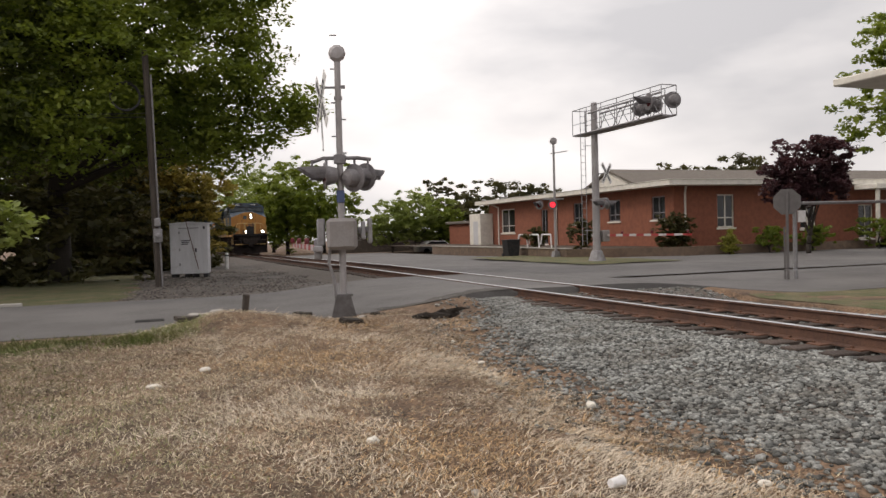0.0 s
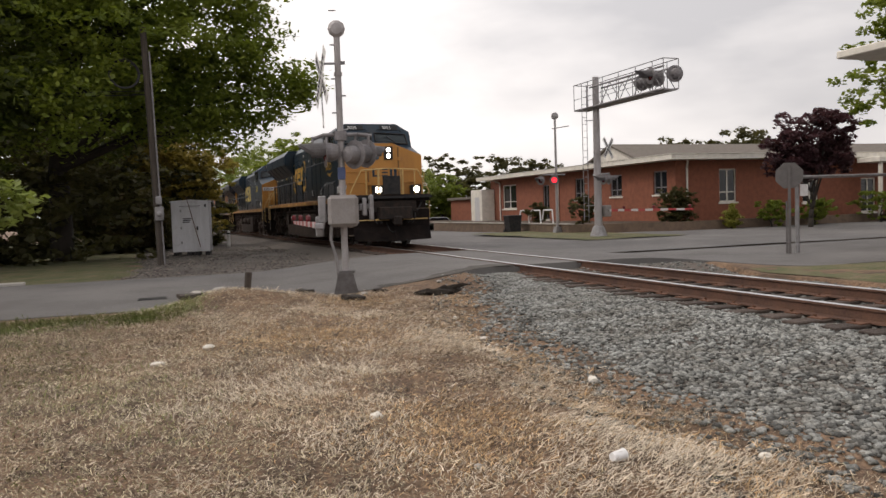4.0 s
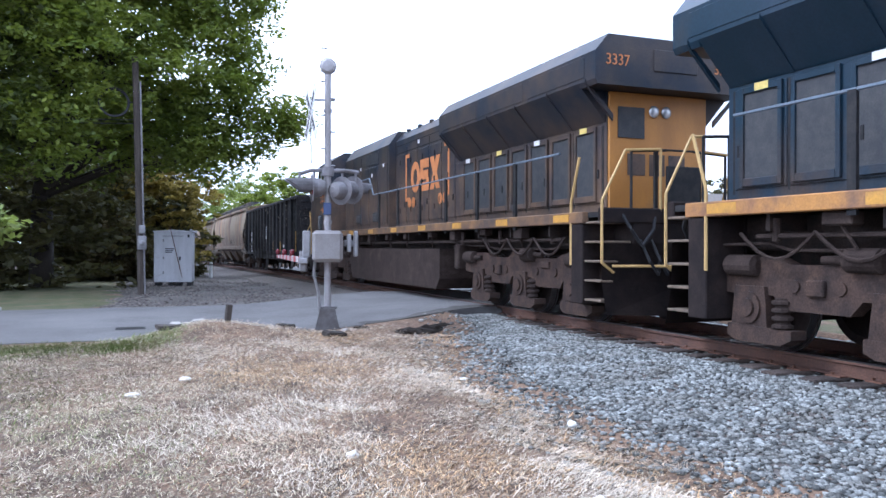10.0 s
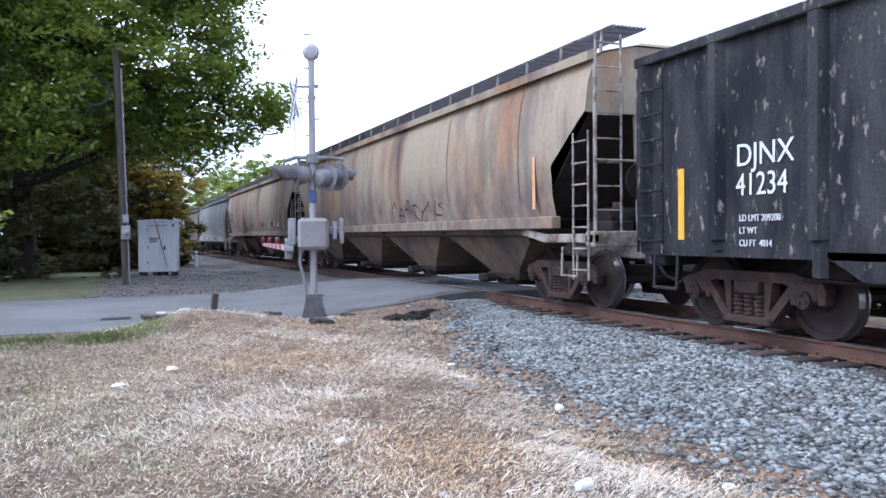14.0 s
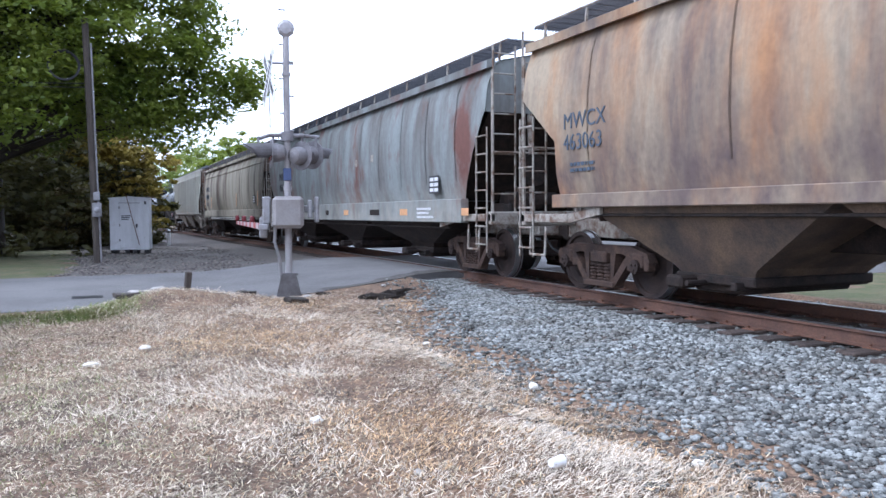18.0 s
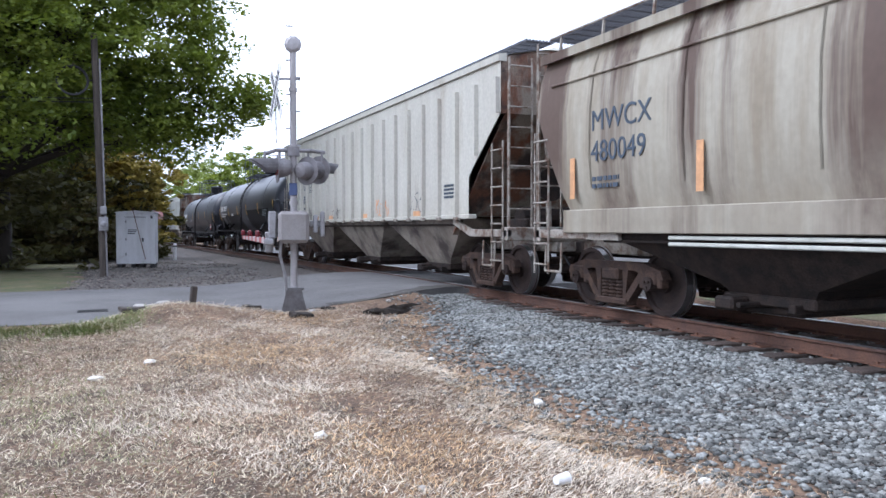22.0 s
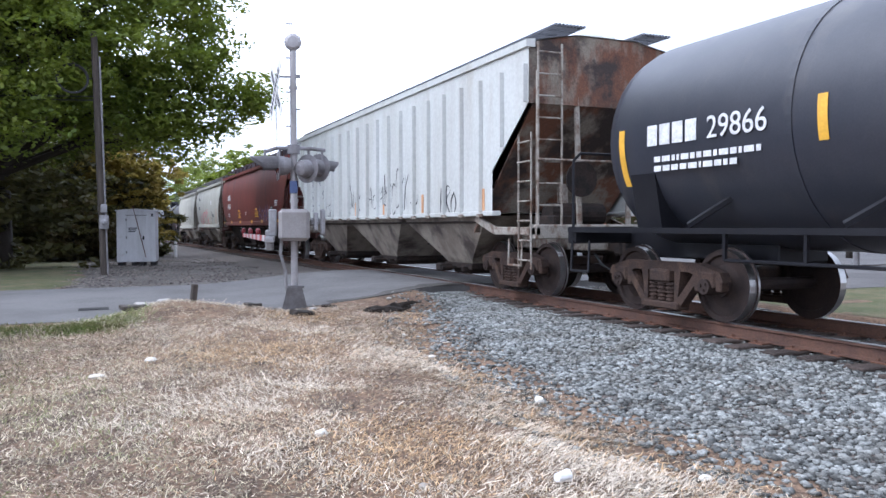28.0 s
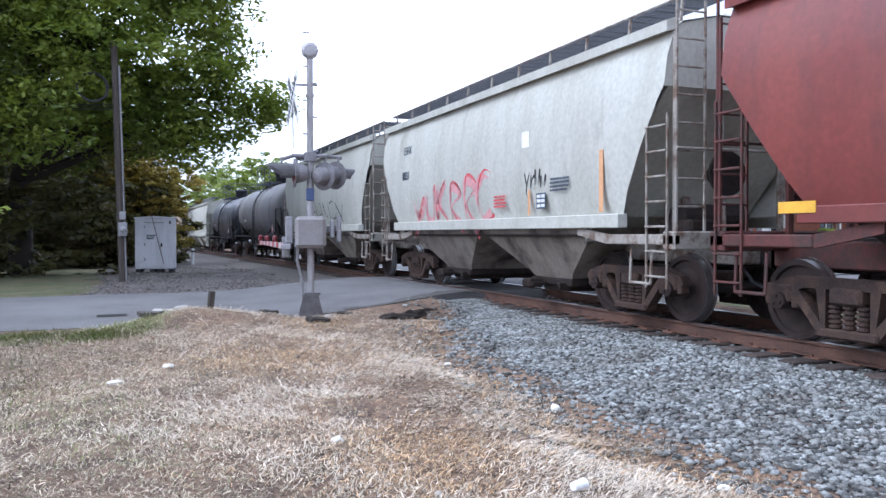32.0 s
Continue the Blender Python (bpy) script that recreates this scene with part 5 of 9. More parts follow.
scrawl(hE, -1.9, -2.9, 1.55, 1.9, xE, "spray_orange", 33, 4, 0.04)
scrawl(hE, -4.1, -5.1, 1.6, 2.0, xE, "ink_blue", 34, 3, 0.035)
bars(hE, -6.2, 2.1, -1.527, 0.55, 4, 0.045, "ink_blue", 15)
# pale ribbed hopper
hH, xH = hopper("pale grey covered hopper with ribbed sides and black graffiti", 306.98, 17.95, 6.88, "pale", top=2.72, style="ribbed", bays=3, bay_paint="cream_dirty", seams=21, end_paint="rust_end", run_off=1.3, cut=1.8, cut_lo=0.76, deep=0.05, walk_rail=False, group="ribbed covered hoppers", frame_paint="frame_dirty")
for tx, y, z in (("VT", 6.08, 2.5), ("GX", 5.3, 2.5), ("55", 6.06, 2.06), ("00", 5.28, 2.06), ("98", 4.55, 2.06)):
    lettering(hH, tx, y, z, -1.525, 0.28, "ink_blue", squeeze=0.85)
for tx, y, z in (("LD LMT", 6.05, 1.84), ("LT WT", 6.05, 1.68), ("221900", 5.25, 1.84), ("64100", 5.2, 1.68)):
    lettering(hH, tx, y, z, -1.525, 0.085, "ink_blue", squeeze=0.85)
scrawl(hH, 1.85, 1.3, 1.7, 2.35, xH, "ink", 41, 2, 0.045)
scrawl(hH, 1.2, 0.7, 1.65, 2.1, xH, "ink", 46, 2, 0.045)
scrawl(hH, 0.26, -1.5, 1.7, 2.15, xH, "ink", 42, 6, 0.035)
scrawl(hH, -1.2, -2.9, 1.6, 2.55, xH, "ink", 43, 6, 0.035)
scrawl(hH, -3.0, -3.5, 1.75, 1.95, xH, "ink", 47, 2, 0.04)
scrawl(hH, -4.7, -5.5, 1.5, 2.0, xH, "ink", 44, 3, 0.045)
scrawl(hH, 4.6, 3.4, 1.5, 1.85, xH, "ink", 45, 4, 0.035)
for y, z1 in ((6.9, 2.0), (1.1, 1.85), (-1.2, 1.75), (-3.75, 1.9), (-6.7, 1.9)):
    stripe(hH, y, 1.5, z1, -1.528, 0.11, "tape_pale")
# red hopper
hI, xI = hopper("brick-red covered hopper with smooth rounded sides", 325.0, 17.95, 7.0, "oxide", bays=4, bay_paint="gear", end_paint="oxide", seams=0, run_off=1.2, deep=0.14, frame_paint="frame_red")
marks(hI, "AOKX", "484634", 6.1, 2.62, xI, 0.3, "chalk", 1.55, 0.8)
bars(hI, 6.05, 1.95, xI(1.9) - 0.01, 0.7, 2, 0.06, "chalk", 18)
scrawl(hI, -2.6, -5.2, 1.5, 2.1, xI, "spray_mauve", 51, 5, 0.09)
scrawl(hI, -2.7, -5.1, 1.52, 2.05, xI, "spray_pink", 52, 5, 0.05)
for y, s_ in ((2.75, 19), (-1.85, 20)):
    lettering(hI, "WARNING", y, 1.98, xI(2.0) - 0.01, 0.09, "tape", squeeze=0.8)
    bars(hI, y + 0.12, 1.93, xI(1.8) - 0.008, 0.8, 4, 0.04, "tape", s_)
for y in (7.2, 4.7, 2.0, -1.2, -3.6, -5.6, -7.0):
    stripe(hI, y, 1.42, 1.54, -1.556, 0.48, "tape", "reflective_patch")
placard_grid(hI, -5.45, 1.75, -1.556, 0.42, 0.34, "ink")
bars(hI, -6.2, 2.3, xI(2.3) - 0.01, 0.6, 3, 0.05, "chalk", 23)
bars(hI, 0.7, 1.95, xI(1.95) - 0.01, 0.3, 2, 0.05, "chalk", 24)
# two short grey hoppers
hJ, xJ = hopper("short light-grey two-bay covered hopper with red graffiti", 340.15, 12.75, 4.45, "stone_grey", bays=2, bay_paint="cream_dirty", seams=0, cut=1.68, end_paint="stone_grey", group="short covered hoppers", frame_paint="frame_dirty")
lettering(hJ, "LEHX", 4.15, 3.1, xJ(3.2) - 0.012, 0.2, "ink_blue", squeeze=0.8)
lettering(hJ, "8031", 4.15, 2.5, xJ(2.6) - 0.012, 0.2, "ink_blue", squeeze=0.8)
scrawl(hJ, 3.5, -0.7, 1.5, 2.25, xJ, "spray_pink", 61, 6, 0.2)
scrawl(hJ, 3.6, -0.8, 1.45, 2.35, xJ, "spray_red", 61, 6, 0.06)
scrawl(hJ, -2.05, -2.75, 1.98, 2.25, xJ, "ink", 63, 4, 0.03)
placard_grid(hJ, -2.5, 1.62, -1.548, 0.3, 0.26, "ink_blue")
bars(hJ, -2.95, 2.1, -1.552, 0.7, 4, 0.035, "ink_blue", 25)
bars(hJ, -0.9, 1.9, -1.552, 0.5, 4, 0.035, "spray_red", 26)
stripe(hJ, -4.4, 1.52, 2.42, -1.55, 0.1, "tape_pale")
stripe(hJ, -2.25, 1.52, 1.95, -1.55, 0.07, "tape_pale")
stripe(hJ, -2.1, 2.68, 2.95, xJ(2.8) - 0.005, 0.26, "white", "notice_panel")
hK, xK = hopper("short light-grey two-bay covered hopper", 353.05, 13.0, 4.45, "stone_grey", bays=2, bay_paint="cream_dirty", seams=0, cut=1.68, group="short covered hoppers", frame_paint="frame_dirty")
scrawl(hK, -3.2, 1.0, 1.65, 2.3, xK, "ink", 64, 5, 0.05)
hN, xN = hopper("light-grey covered hopper far down the train", 398.5, 19.0, 7.2, "stone_grey", bays=3, seams=0)
hO, xO = hopper("tan covered hopper far down the train", 418.2, 20.0, 7.7, "tan", bays=3, seams=0)


def tank_car(label, q, length, half, hl, paint, band="tank_black", number=None, r=1.45, zc=2.36, tapes=(), number_y=None, skirts=()):
    """A tank car: domed tank on saddles, top platform with rails and dome, side ladders, safety rails, two bogies."""
    root = car("tank_car", label, q, group="tank cars")
    prof = [(0.001, -hl), (r * 0.35, -hl + 0.03), (r * 0.65, -hl + 0.12), (r * 0.86, -hl + 0.27), (r * 0.97, -hl + 0.47), (r, -hl + 0.68)]
    prof = prof + [(r, -hl * 0.5), (r, 0), (r, hl * 0.5)] + [(u, -v) for u, v in prof[::-1]]
    bm = bmesh.new()
    lathe(bm, prof, Matrix.Translation((0, 0, zc)) @ Matrix.Rotation(math.pi / 2, 4, "X"), 48)
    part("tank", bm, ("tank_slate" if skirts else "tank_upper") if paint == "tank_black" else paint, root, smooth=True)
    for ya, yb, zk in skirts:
        # glossy black field on the lower flank, below the slate's painted sheen
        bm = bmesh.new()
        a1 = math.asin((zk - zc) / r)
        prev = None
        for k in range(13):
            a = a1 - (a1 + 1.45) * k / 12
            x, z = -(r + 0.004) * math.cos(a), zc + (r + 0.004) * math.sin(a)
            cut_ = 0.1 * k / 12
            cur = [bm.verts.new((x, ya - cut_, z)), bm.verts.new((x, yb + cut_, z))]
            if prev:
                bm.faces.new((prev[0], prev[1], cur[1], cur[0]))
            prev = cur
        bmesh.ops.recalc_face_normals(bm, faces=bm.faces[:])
        part("black_field", bm, "tank_black", root, "glossy black lower field", smooth=True)
    for y in (-hl * 0.62, -0.75, 0.75, hl * 0.62):
        bm = bmesh.new()
        lathe(bm, [(r - 0.02, y - 0.04), (r + 0.012, y - 0.04), (r + 0.012, y + 0.04), (r - 0.02, y + 0.04)], Matrix.Translation((0, 0, zc)) @ Matrix.Rotation(math.pi / 2, 4, "X"), 48)
        part("weld_band", bm, ("tank_slate" if skirts else "tank_upper") if paint == "tank_black" else paint, root, smooth=False)
    for s in (-1, 1):
        bm = bmesh.new()
        prism(bm, [(-1.25, 1.15), (1.25, 1.15), (1.38, 1.9), (0.9, 1.5), (0, 1.3), (-0.9, 1.5), (-1.38, 1.9)], "y", s * half - 0.25, s * half + 0.25)
        box(bm, -1.45, 1.45, s * (length / 2 - 0.62), s * (length / 2 - 0.42), 0.95, 1.2, 0.02)
        box(bm, -0.42, 0.42, s * (half - 1.4), s * (length / 2 - 0.45), 0.75, 1.18, 0.02)
        box(bm, -1.45, -0.9, s * (length / 2 - 1.3), s * (length / 2 - 0.45), 1.17, 1.2)
        part("saddle", bm, "tank_black", root)
        for k in (0.55, 0.78):
            bm = bmesh.new()
            rod(bm, (-1.42, s * hl * k, 1.22), (-1.1, s * (hl * k - 0.55), 1.62), 0.045, seg=5)
            part("strut", bm, "tank_black", root)
        bm = bmesh.new()
        ye = length / 2 - 0.5
        pipe(bm, [(-1.4, s * ye, 1.2), (-1.4, s * ye, 2.2), (-1.36, s * (ye - 0.12), 2.3), (1.36, s * (ye - 0.12), 2.3), (1.4, s * ye, 2.2), (1.4, s * ye, 1.2)], 0.022)
        part("end_rail", bm, "tank_black", root)
        bm = bmesh.new()
        pipe(bm, [(-1.48, s * (ye - 0.1), 1.0), (-1.5, s * (ye - 0.1), 0.55), (-1.5, s * (ye - 0.55), 0.55), (-1.48, s * (ye - 0.55), 1.0)], 0.02)
        part("step", bm, "tank_black", root)
        coupler(root, s * length / 2, s)
        bogie(root, s * half, "gear")
    for s in (-1, 1):
        bm = bmesh.new()
        box(bm, s * 1.4, s * 1.5, -length / 2 + 0.5, length / 2 - 0.5, 1.12, 1.19)
        for k in range(13):
            y = -half + 1.6 + (2 * half - 3.2) * k / 12
            box(bm, s * 1.44, s * 1.48, y - 0.02, y + 0.02, 0.82, 1.14)
        rod(bm, (s * 1.46, -half + 1.6, 0.82), (s * 1.46, half - 1.6, 0.82), 0.02, seg=6)
        part("side_rail", bm, "tank_black", root)
        bm = bmesh.new()
        for y in (-0.22, 0.22):
            pts = [(s * 1.52, y, 0.6), (s * 1.52, y, zc)]
            for k in range(1, 9):
                a = k / 8 * 1.25
                pts.append((s * (r + 0.07) * math.cos(a), y, zc + (r + 0.07) * math.sin(a)))
            pipe(bm, pts, 0.022, 5)
        for k in range(9):
            a = -0.55 + k * 0.225
            x, z = (1.52, 0.7 + 0.32 * k) if 0.7 + 0.32 * k < zc else ((r + 0.07) * math.cos((k - 5) * 0.3 + 0.1), zc + (r + 0.07) * math.sin((k - 5) * 0.3 + 0.1))
            rod(bm, (s * x, -0.22, z), (s * x, 0.22, z), 0.016, seg=5)
        part("ladder", bm, "tank_black", root)
    zt = zc + r
    bm = bmesh.new()
    for s in (-1, 1):
        for x in np.linspace(0.4, 0.98, 7):
            box(bm, s * x - 0.012, s * x + 0.012, -1.7, 1.7, zt + 0.02, zt + 0.055)
        for k in np.linspace(-1.68, 1.68, 12):
            box(bm, s * 0.38, s * 1.0, k - 0.015, k + 0.015, zt + 0.022, zt + 0.05)
        for k in (-1.5, -0.5, 0.5, 1.5):
            rod(bm, (s * 0.9, k, zt - 0.35), (s * 0.95, k, zt + 0.05), 0.03, seg=5)
    part("platform", bm, "walk_grating", root)
    for s in (-1, 1):
        bm = bmesh.new()
        for ya, yb in ((-1.75, -0.4), (0.4, 1.75)):
            pipe(bm, [(s * 1.0, ya, zt), (s * 1.0, ya, zt + 0.86), (s * 1.0, ya + 0.08, zt + 0.95), (s * 1.0, yb - 0.08, zt + 0.95), (s * 1.0, yb, zt + 0.86), (s * 1.0, yb, zt)], 0.02, 6)
            rod(bm, (s * 1.0, ya, zt + 0.5), (s * 1.0, yb, zt + 0.5), 0.016, seg=5)
        part("platform_rail", bm, "walk_grating", root)
    for e in (-1, 1):
        bm = bmesh.new()
        pipe(bm, [(-1.0, e * 1.75, zt + 0.95), (1.0, e * 1.75, zt + 0.95)], 0.02, 6)
        pipe(bm, [(-1.0, e * 1.75, zt + 0.5), (1.0, e * 1.75, zt + 0.5)], 0.016, 6)
        part("platform_rail", bm, "walk_grating", root)
    bm = bmesh.new()
    lathe(bm, [(0.4, zt - 0.1), (0.4, zt + 0.5), (0.44, zt + 0.5), (0.44, zt + 0.56), (0.42, zt + 0.6), (0.12, zt + 0.66)], Matrix.Translation((0, -0.25, 0)), 24)
    part("dome", bm, "tank_black", root, smooth=False)
    bm = bmesh.new()
    lathe(bm, [(0.1, zt - 0.05), (0.1, zt + 0.4), (0.17, zt + 0.42), (0.17, zt + 0.52), (0.09, zt + 0.56), (0.09, zt + 0.66)], Matrix.Translation((0.1, -1.1, 0)), 14)
    part("valve", bm, "tank_black", root)
    bm = bmesh.new()
    lathe(bm, [(0.32, zt - 0.1), (0.32, zt + 0.12), (0.26, zt + 0.2), (0.05, zt + 0.22)], Matrix.Translation((0, 0.95, 0)), 18)
    rod(bm, (-0.3, 0.95, zt + 0.2), (0.3, 0.95, zt + 0.2), 0.03, seg=6)
    part("manway", bm, "tank_black", root)
    bm = bmesh.new()
    rod(bm, (0, 0, zc - r - 0.3), (0, 0, zc - r + 0.1), 0.2, seg=12)
    rod(bm, (0, 0, zc - r - 0.5), (0, 0, zc - r - 0.3), 0.06, seg=8)
    part("bottom_outlet", bm, "gear", root)

    def tx(z):
        return -math.sqrt(max(0.01, r * r - (z - zc) ** 2))
    for y, z0, z1 in tapes:
        bm = bmesh.new()
        prev = None
        for k in range(7):
            z = z0 + (z1 - z0) * k / 6
            cur = [bm.verts.new((tx(z) - 0.008, y - 0.06, z)), bm.verts.new((tx(z) - 0.008, y + 0.06, z))]
            if prev:
                bm.faces.new((prev[0], prev[1], cur[1], cur[0]))
            prev = cur
        part("reflective_stripe", bm, "tape", root)
    if number:
        y = number_y
        bm = bmesh.new()
        for k in range(4):
            box(bm, -r - 0.012, -r - 0.006, y - k * 0.24 - 0.19, y - k * 0.24, 2.24, 2.5)
        part("owner_mark", bm, "chalk", root)
        lettering(root, number, y - 1.08, 2.24, -r - 0.012, 0.26, "chalk", squeeze=1.0)
        bars(root, y - 0.1, 2.1, -r + 0.022, 2.0, 2, 0.07, "chalk", 27)
    bars(root, 3.6, 2.05, -r + 0.02, 0.9, 2, 0.04, "chalk", 28)
    bm = bmesh.new()
    bmesh.ops.create_cone(bm, cap_ends=True, segments=4, radius1=0.19, radius2=0.19, depth=0.012, matrix=Matrix.Translation((-1.5, -hl + 1.2, 1.5)) @ Matrix.Rotation(math.pi / 2, 4, "Y"))
    pl = part("hazard_placard", bm, "white", root)
    bm = bmesh.new()
    for z0, z1 in ((1.56, 1.64), (1.36, 1.44)):
        box(bm, -1.51, -1.507, -hl + 1.2 - (0.1 if z0 > 1.5 else 0.09), -hl + 1.2 + (0.1 if z0 > 1.5 else 0.09), z0, z1)
    part("placard_band", bm, "spray_red", pl)
    bm = bmesh.new()
    rod(bm, (-1.0, -half - 1.55, 1.42), (-1.0, -half - 0.45, 1.42), 0.22, seg=16)
    box(bm, -1.3, -0.7, -half - 1.7, -half - 0.4, 1.19, 1.25)
    part("air_reservoir", bm, "tank_black", root)
    bm = bmesh.new()
    pipe(bm, [(-1.46, -length / 2 + 0.52, 1.2), (-1.46, -length / 2 + 0.52, 2.3), (-1.46, -length / 2 + 0.6, 2.4), (-1.46, -length / 2 + 1.7, 2.4), (-1.46, -length / 2 + 1.8, 2.3), (-1.46, -length / 2 + 1.8, 1.2)], 0.022)
    part("grab_iron", bm, "tank_black", root)
    return root


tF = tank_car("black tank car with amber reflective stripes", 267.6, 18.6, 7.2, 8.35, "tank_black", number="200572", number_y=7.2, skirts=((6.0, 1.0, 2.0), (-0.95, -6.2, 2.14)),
              tapes=((-7.3, 1.7, 2.45), (-3.95, 1.95, 2.42), (-1.0, 1.94, 2.41), (1.65, 1.96, 2.41), (4.55, 1.96, 2.4), (7.8, 1.7, 2.39)))
bars(tF, -5.0, 2.1, -1.44, 1.1, 5, 0.036, "stencil_grey", 30)
tG = tank_car("black tank car with amber reflective stripes", 287.45, 21.05, 8.4, 9.55, "tank_black", number="29866", number_y=8.2,
              tapes=((-8.8, 1.7, 2.5), (-5.0, 2.06, 2.51), (-1.5, 2.06, 2.51), (2.25, 2.06, 2.52), (5.5, 2.06, 2.52), (8.75, 1.75, 2.5)))
tL = tank_car("dusty grey tank car with a dome platform", 367.2, 15.2, 5.4, 6.4, "tank_grey")
tM = tank_car("stained dark tank car with a dome platform", 382.0, 14.2, 5.0, 6.0, "tank_black", r=1.4)

# ---- train: locomotives ----
def loco_sideframe(style):
    """The side of a three-axle bogie, centred on its middle axle; axles 1.93 m apart."""
    bm = bmesh.new()
    a = 1.93
    if style == "plate":
        # one broad beam that dips between the axles, over low journal boxes
        prism(bm, [(-2.72, 0.72), (-2.72, 1.02), (-2.5, 1.12), (-1.55, 1.12), (-1.35, 1.04), (-0.55, 1.04), (-0.35, 1.16), (0.35, 1.16), (0.55, 1.04), (1.35, 1.04), (1.55, 1.12), (2.5, 1.12), (2.72, 1.02), (2.72, 0.72),
                   (2.25, 0.68), (1.6, 0.68), (1.45, 0.52), (0.55, 0.52), (0.4, 0.68), (-0.4, 0.68), (-0.55, 0.52), (-1.45, 0.52), (-1.6, 0.68), (-2.25, 0.68)], "x", -0.1, 0.08)
        for y in (-1.3, -0.62, 0.66, 1.28):
            rod(bm, (-0.125, y, 0.8), (-0.09, y, 0.8), 0.075, seg=12)
        box(bm, -0.16, -0.09, 0.85, 1.08, 0.7, 0.88, 0.015)
        box(bm, -0.14, -0.09, -1.12, -0.8, 0.86, 0.98, 0.015)
    else:
        prism(bm, [(-2.75, 0.85), (-2.4, 1.1), (-1.9, 1.2), (-1.45, 1.08), (-0.95, 0.82), (-0.5, 0.98), (0.3, 1.02), (1.0, 0.9), (1.5, 1.1), (2.6, 1.12), (2.75, 0.9), (2.1, 0.72), (1.4, 0.62), (0.9, 0.66), (0.5, 0.74), (-0.4, 0.76), (-0.9, 0.58), (-1.5, 0.7), (-2.1, 0.7)], "x", -0.08, 0.08)
    for k in (-1, 0, 1):
        y = k * a
        if style == "plate":
            prism(bm, [(y - 0.28, 0.3), (y - 0.24, 0.78), (y + 0.24, 0.78), (y + 0.3, 0.3)], "x", -0.15, 0.06)
            prism(bm, [(y - 0.66, 0.2), (y - 0.66, 0.3), (y + 0.34, 0.32), (y + 0.34, 0.18), (y + 0.2, 0.12), (y - 0.5, 0.12)], "x", -0.17, 0.06)
            rod(bm, (-0.18, y, 0.53), (-0.12, y, 0.53), 0.19, seg=16)
            rod(bm, (-0.21, y, 0.53), (-0.17, y, 0.53), 0.11, seg=12)
            continue
        prism(bm, [(y - 0.34, 0.88), (y + 0.34, 0.88), (y + 0.27, 0.3), (y + 0.12, 0.24), (y - 0.12, 0.24), (y - 0.27, 0.3)], "x", -0.1, 0.1)
        rod(bm, (-0.16, y, 0.52), (-0.06, y, 0.52), 0.17, seg=14)
        rod(bm, (-0.2, y, 0.52), (-0.16, y, 0.52), 0.1, seg=10)
        box(bm, -0.13, -0.05, y - 0.24, y + 0.24, 0.2, 0.3, 0.02)
    return mesh_of("sideframe", bm)


def loco_bogie_core():
    bm = bmesh.new()
    box(bm, -0.95, 0.95, -2.7, -2.45, 0.7, 0.95, 0.03)
    box(bm, -0.95, 0.95, 2.45, 2.7, 0.7, 0.95, 0.03)
    box(bm, -1.0, 1.0, -0.5, 0.5, 0.72, 1.05, 0.03)
    box(bm, -0.3, 0.3, -2.6, 2.6, 0.74, 0.9, 0.02)
    for k in (-1, 0, 1):
        box(bm, -0.55, 0.55, k * 1.93 + 0.25, k * 1.93 + 0.85, 0.3, 0.9, 0.06)
    return mesh_of("bogie", bm)


def loco_bogie_fittings(style):
    """Name and mesh of each spring, cylinder, pipe and link on the sides of a bogie."""
    out = []

    def keep(name, bm):
        out.append((name, mesh_of(name, bm)))
    for s in (-1, 1):
        for y in [k * 1.93 + s * 0.46 for k in (-1, 0, 1)] if style == "plate" else (-1.315, 0.615):
            bm = bmesh.new()
            spring_coil(bm, s * 1.17, y, 0.3, 0.66, 0.12, 4)
            keep("spring", bm)
        for y, z, L in ((-2.35, 1.02, 0.5), (2.05, 1.02, 0.5), (0.35, 1.1, 0.45)):
            bm = bmesh.new()
            lathe(bm, [(0.06, -L / 2), (0.13, -L / 2 + 0.03), (0.13, L / 2 - 0.03), (0.05, L / 2), (0.045, L / 2 + 0.3)], Matrix.Translation((s * 1.2, y, z)) @ Matrix.Rotation(-math.pi / 2, 4, "X"), 14)
            keep("brake_cylinder", bm)
        bm = bmesh.new()
        pipe(bm, [(s * 1.22, -2.7, 1.28), (s * 1.22, -1.4, 1.26), (s * 1.22, -1.1, 1.2), (s * 1.22, 1.3, 1.2), (s * 1.22, 1.6, 1.28), (s * 1.22, 2.7, 1.26)], 0.02)
        keep("brake_pipe", bm)
        for y in () if style == "plate" else (-1.35, 0.6, 1.4):
            bm = bmesh.new()
            rod(bm, (s * 1.2, y, 1.15), (s * 1.17, y + 0.35, 0.55), 0.045, seg=6)
            keep("brake_link", bm)
        for y0, y1, z0, z1 in () if style == "plate" else ((-0.95, -0.6, 0.78, 0.95), (1.0, 1.3, 0.72, 0.9)):
            bm = bmesh.new()
            box(bm, s * 1.1, s * 1.22, y0, y1, z0, z1, 0.02)
            keep("lug", bm)
    return out


LOCO_SIDE = {k: loco_sideframe(k) for k in ("plate", "cast")}
LOCO_CORE = loco_bogie_core()
LOCO_FIT = {k: loco_bogie_fittings(k) for k in ("plate", "cast")}


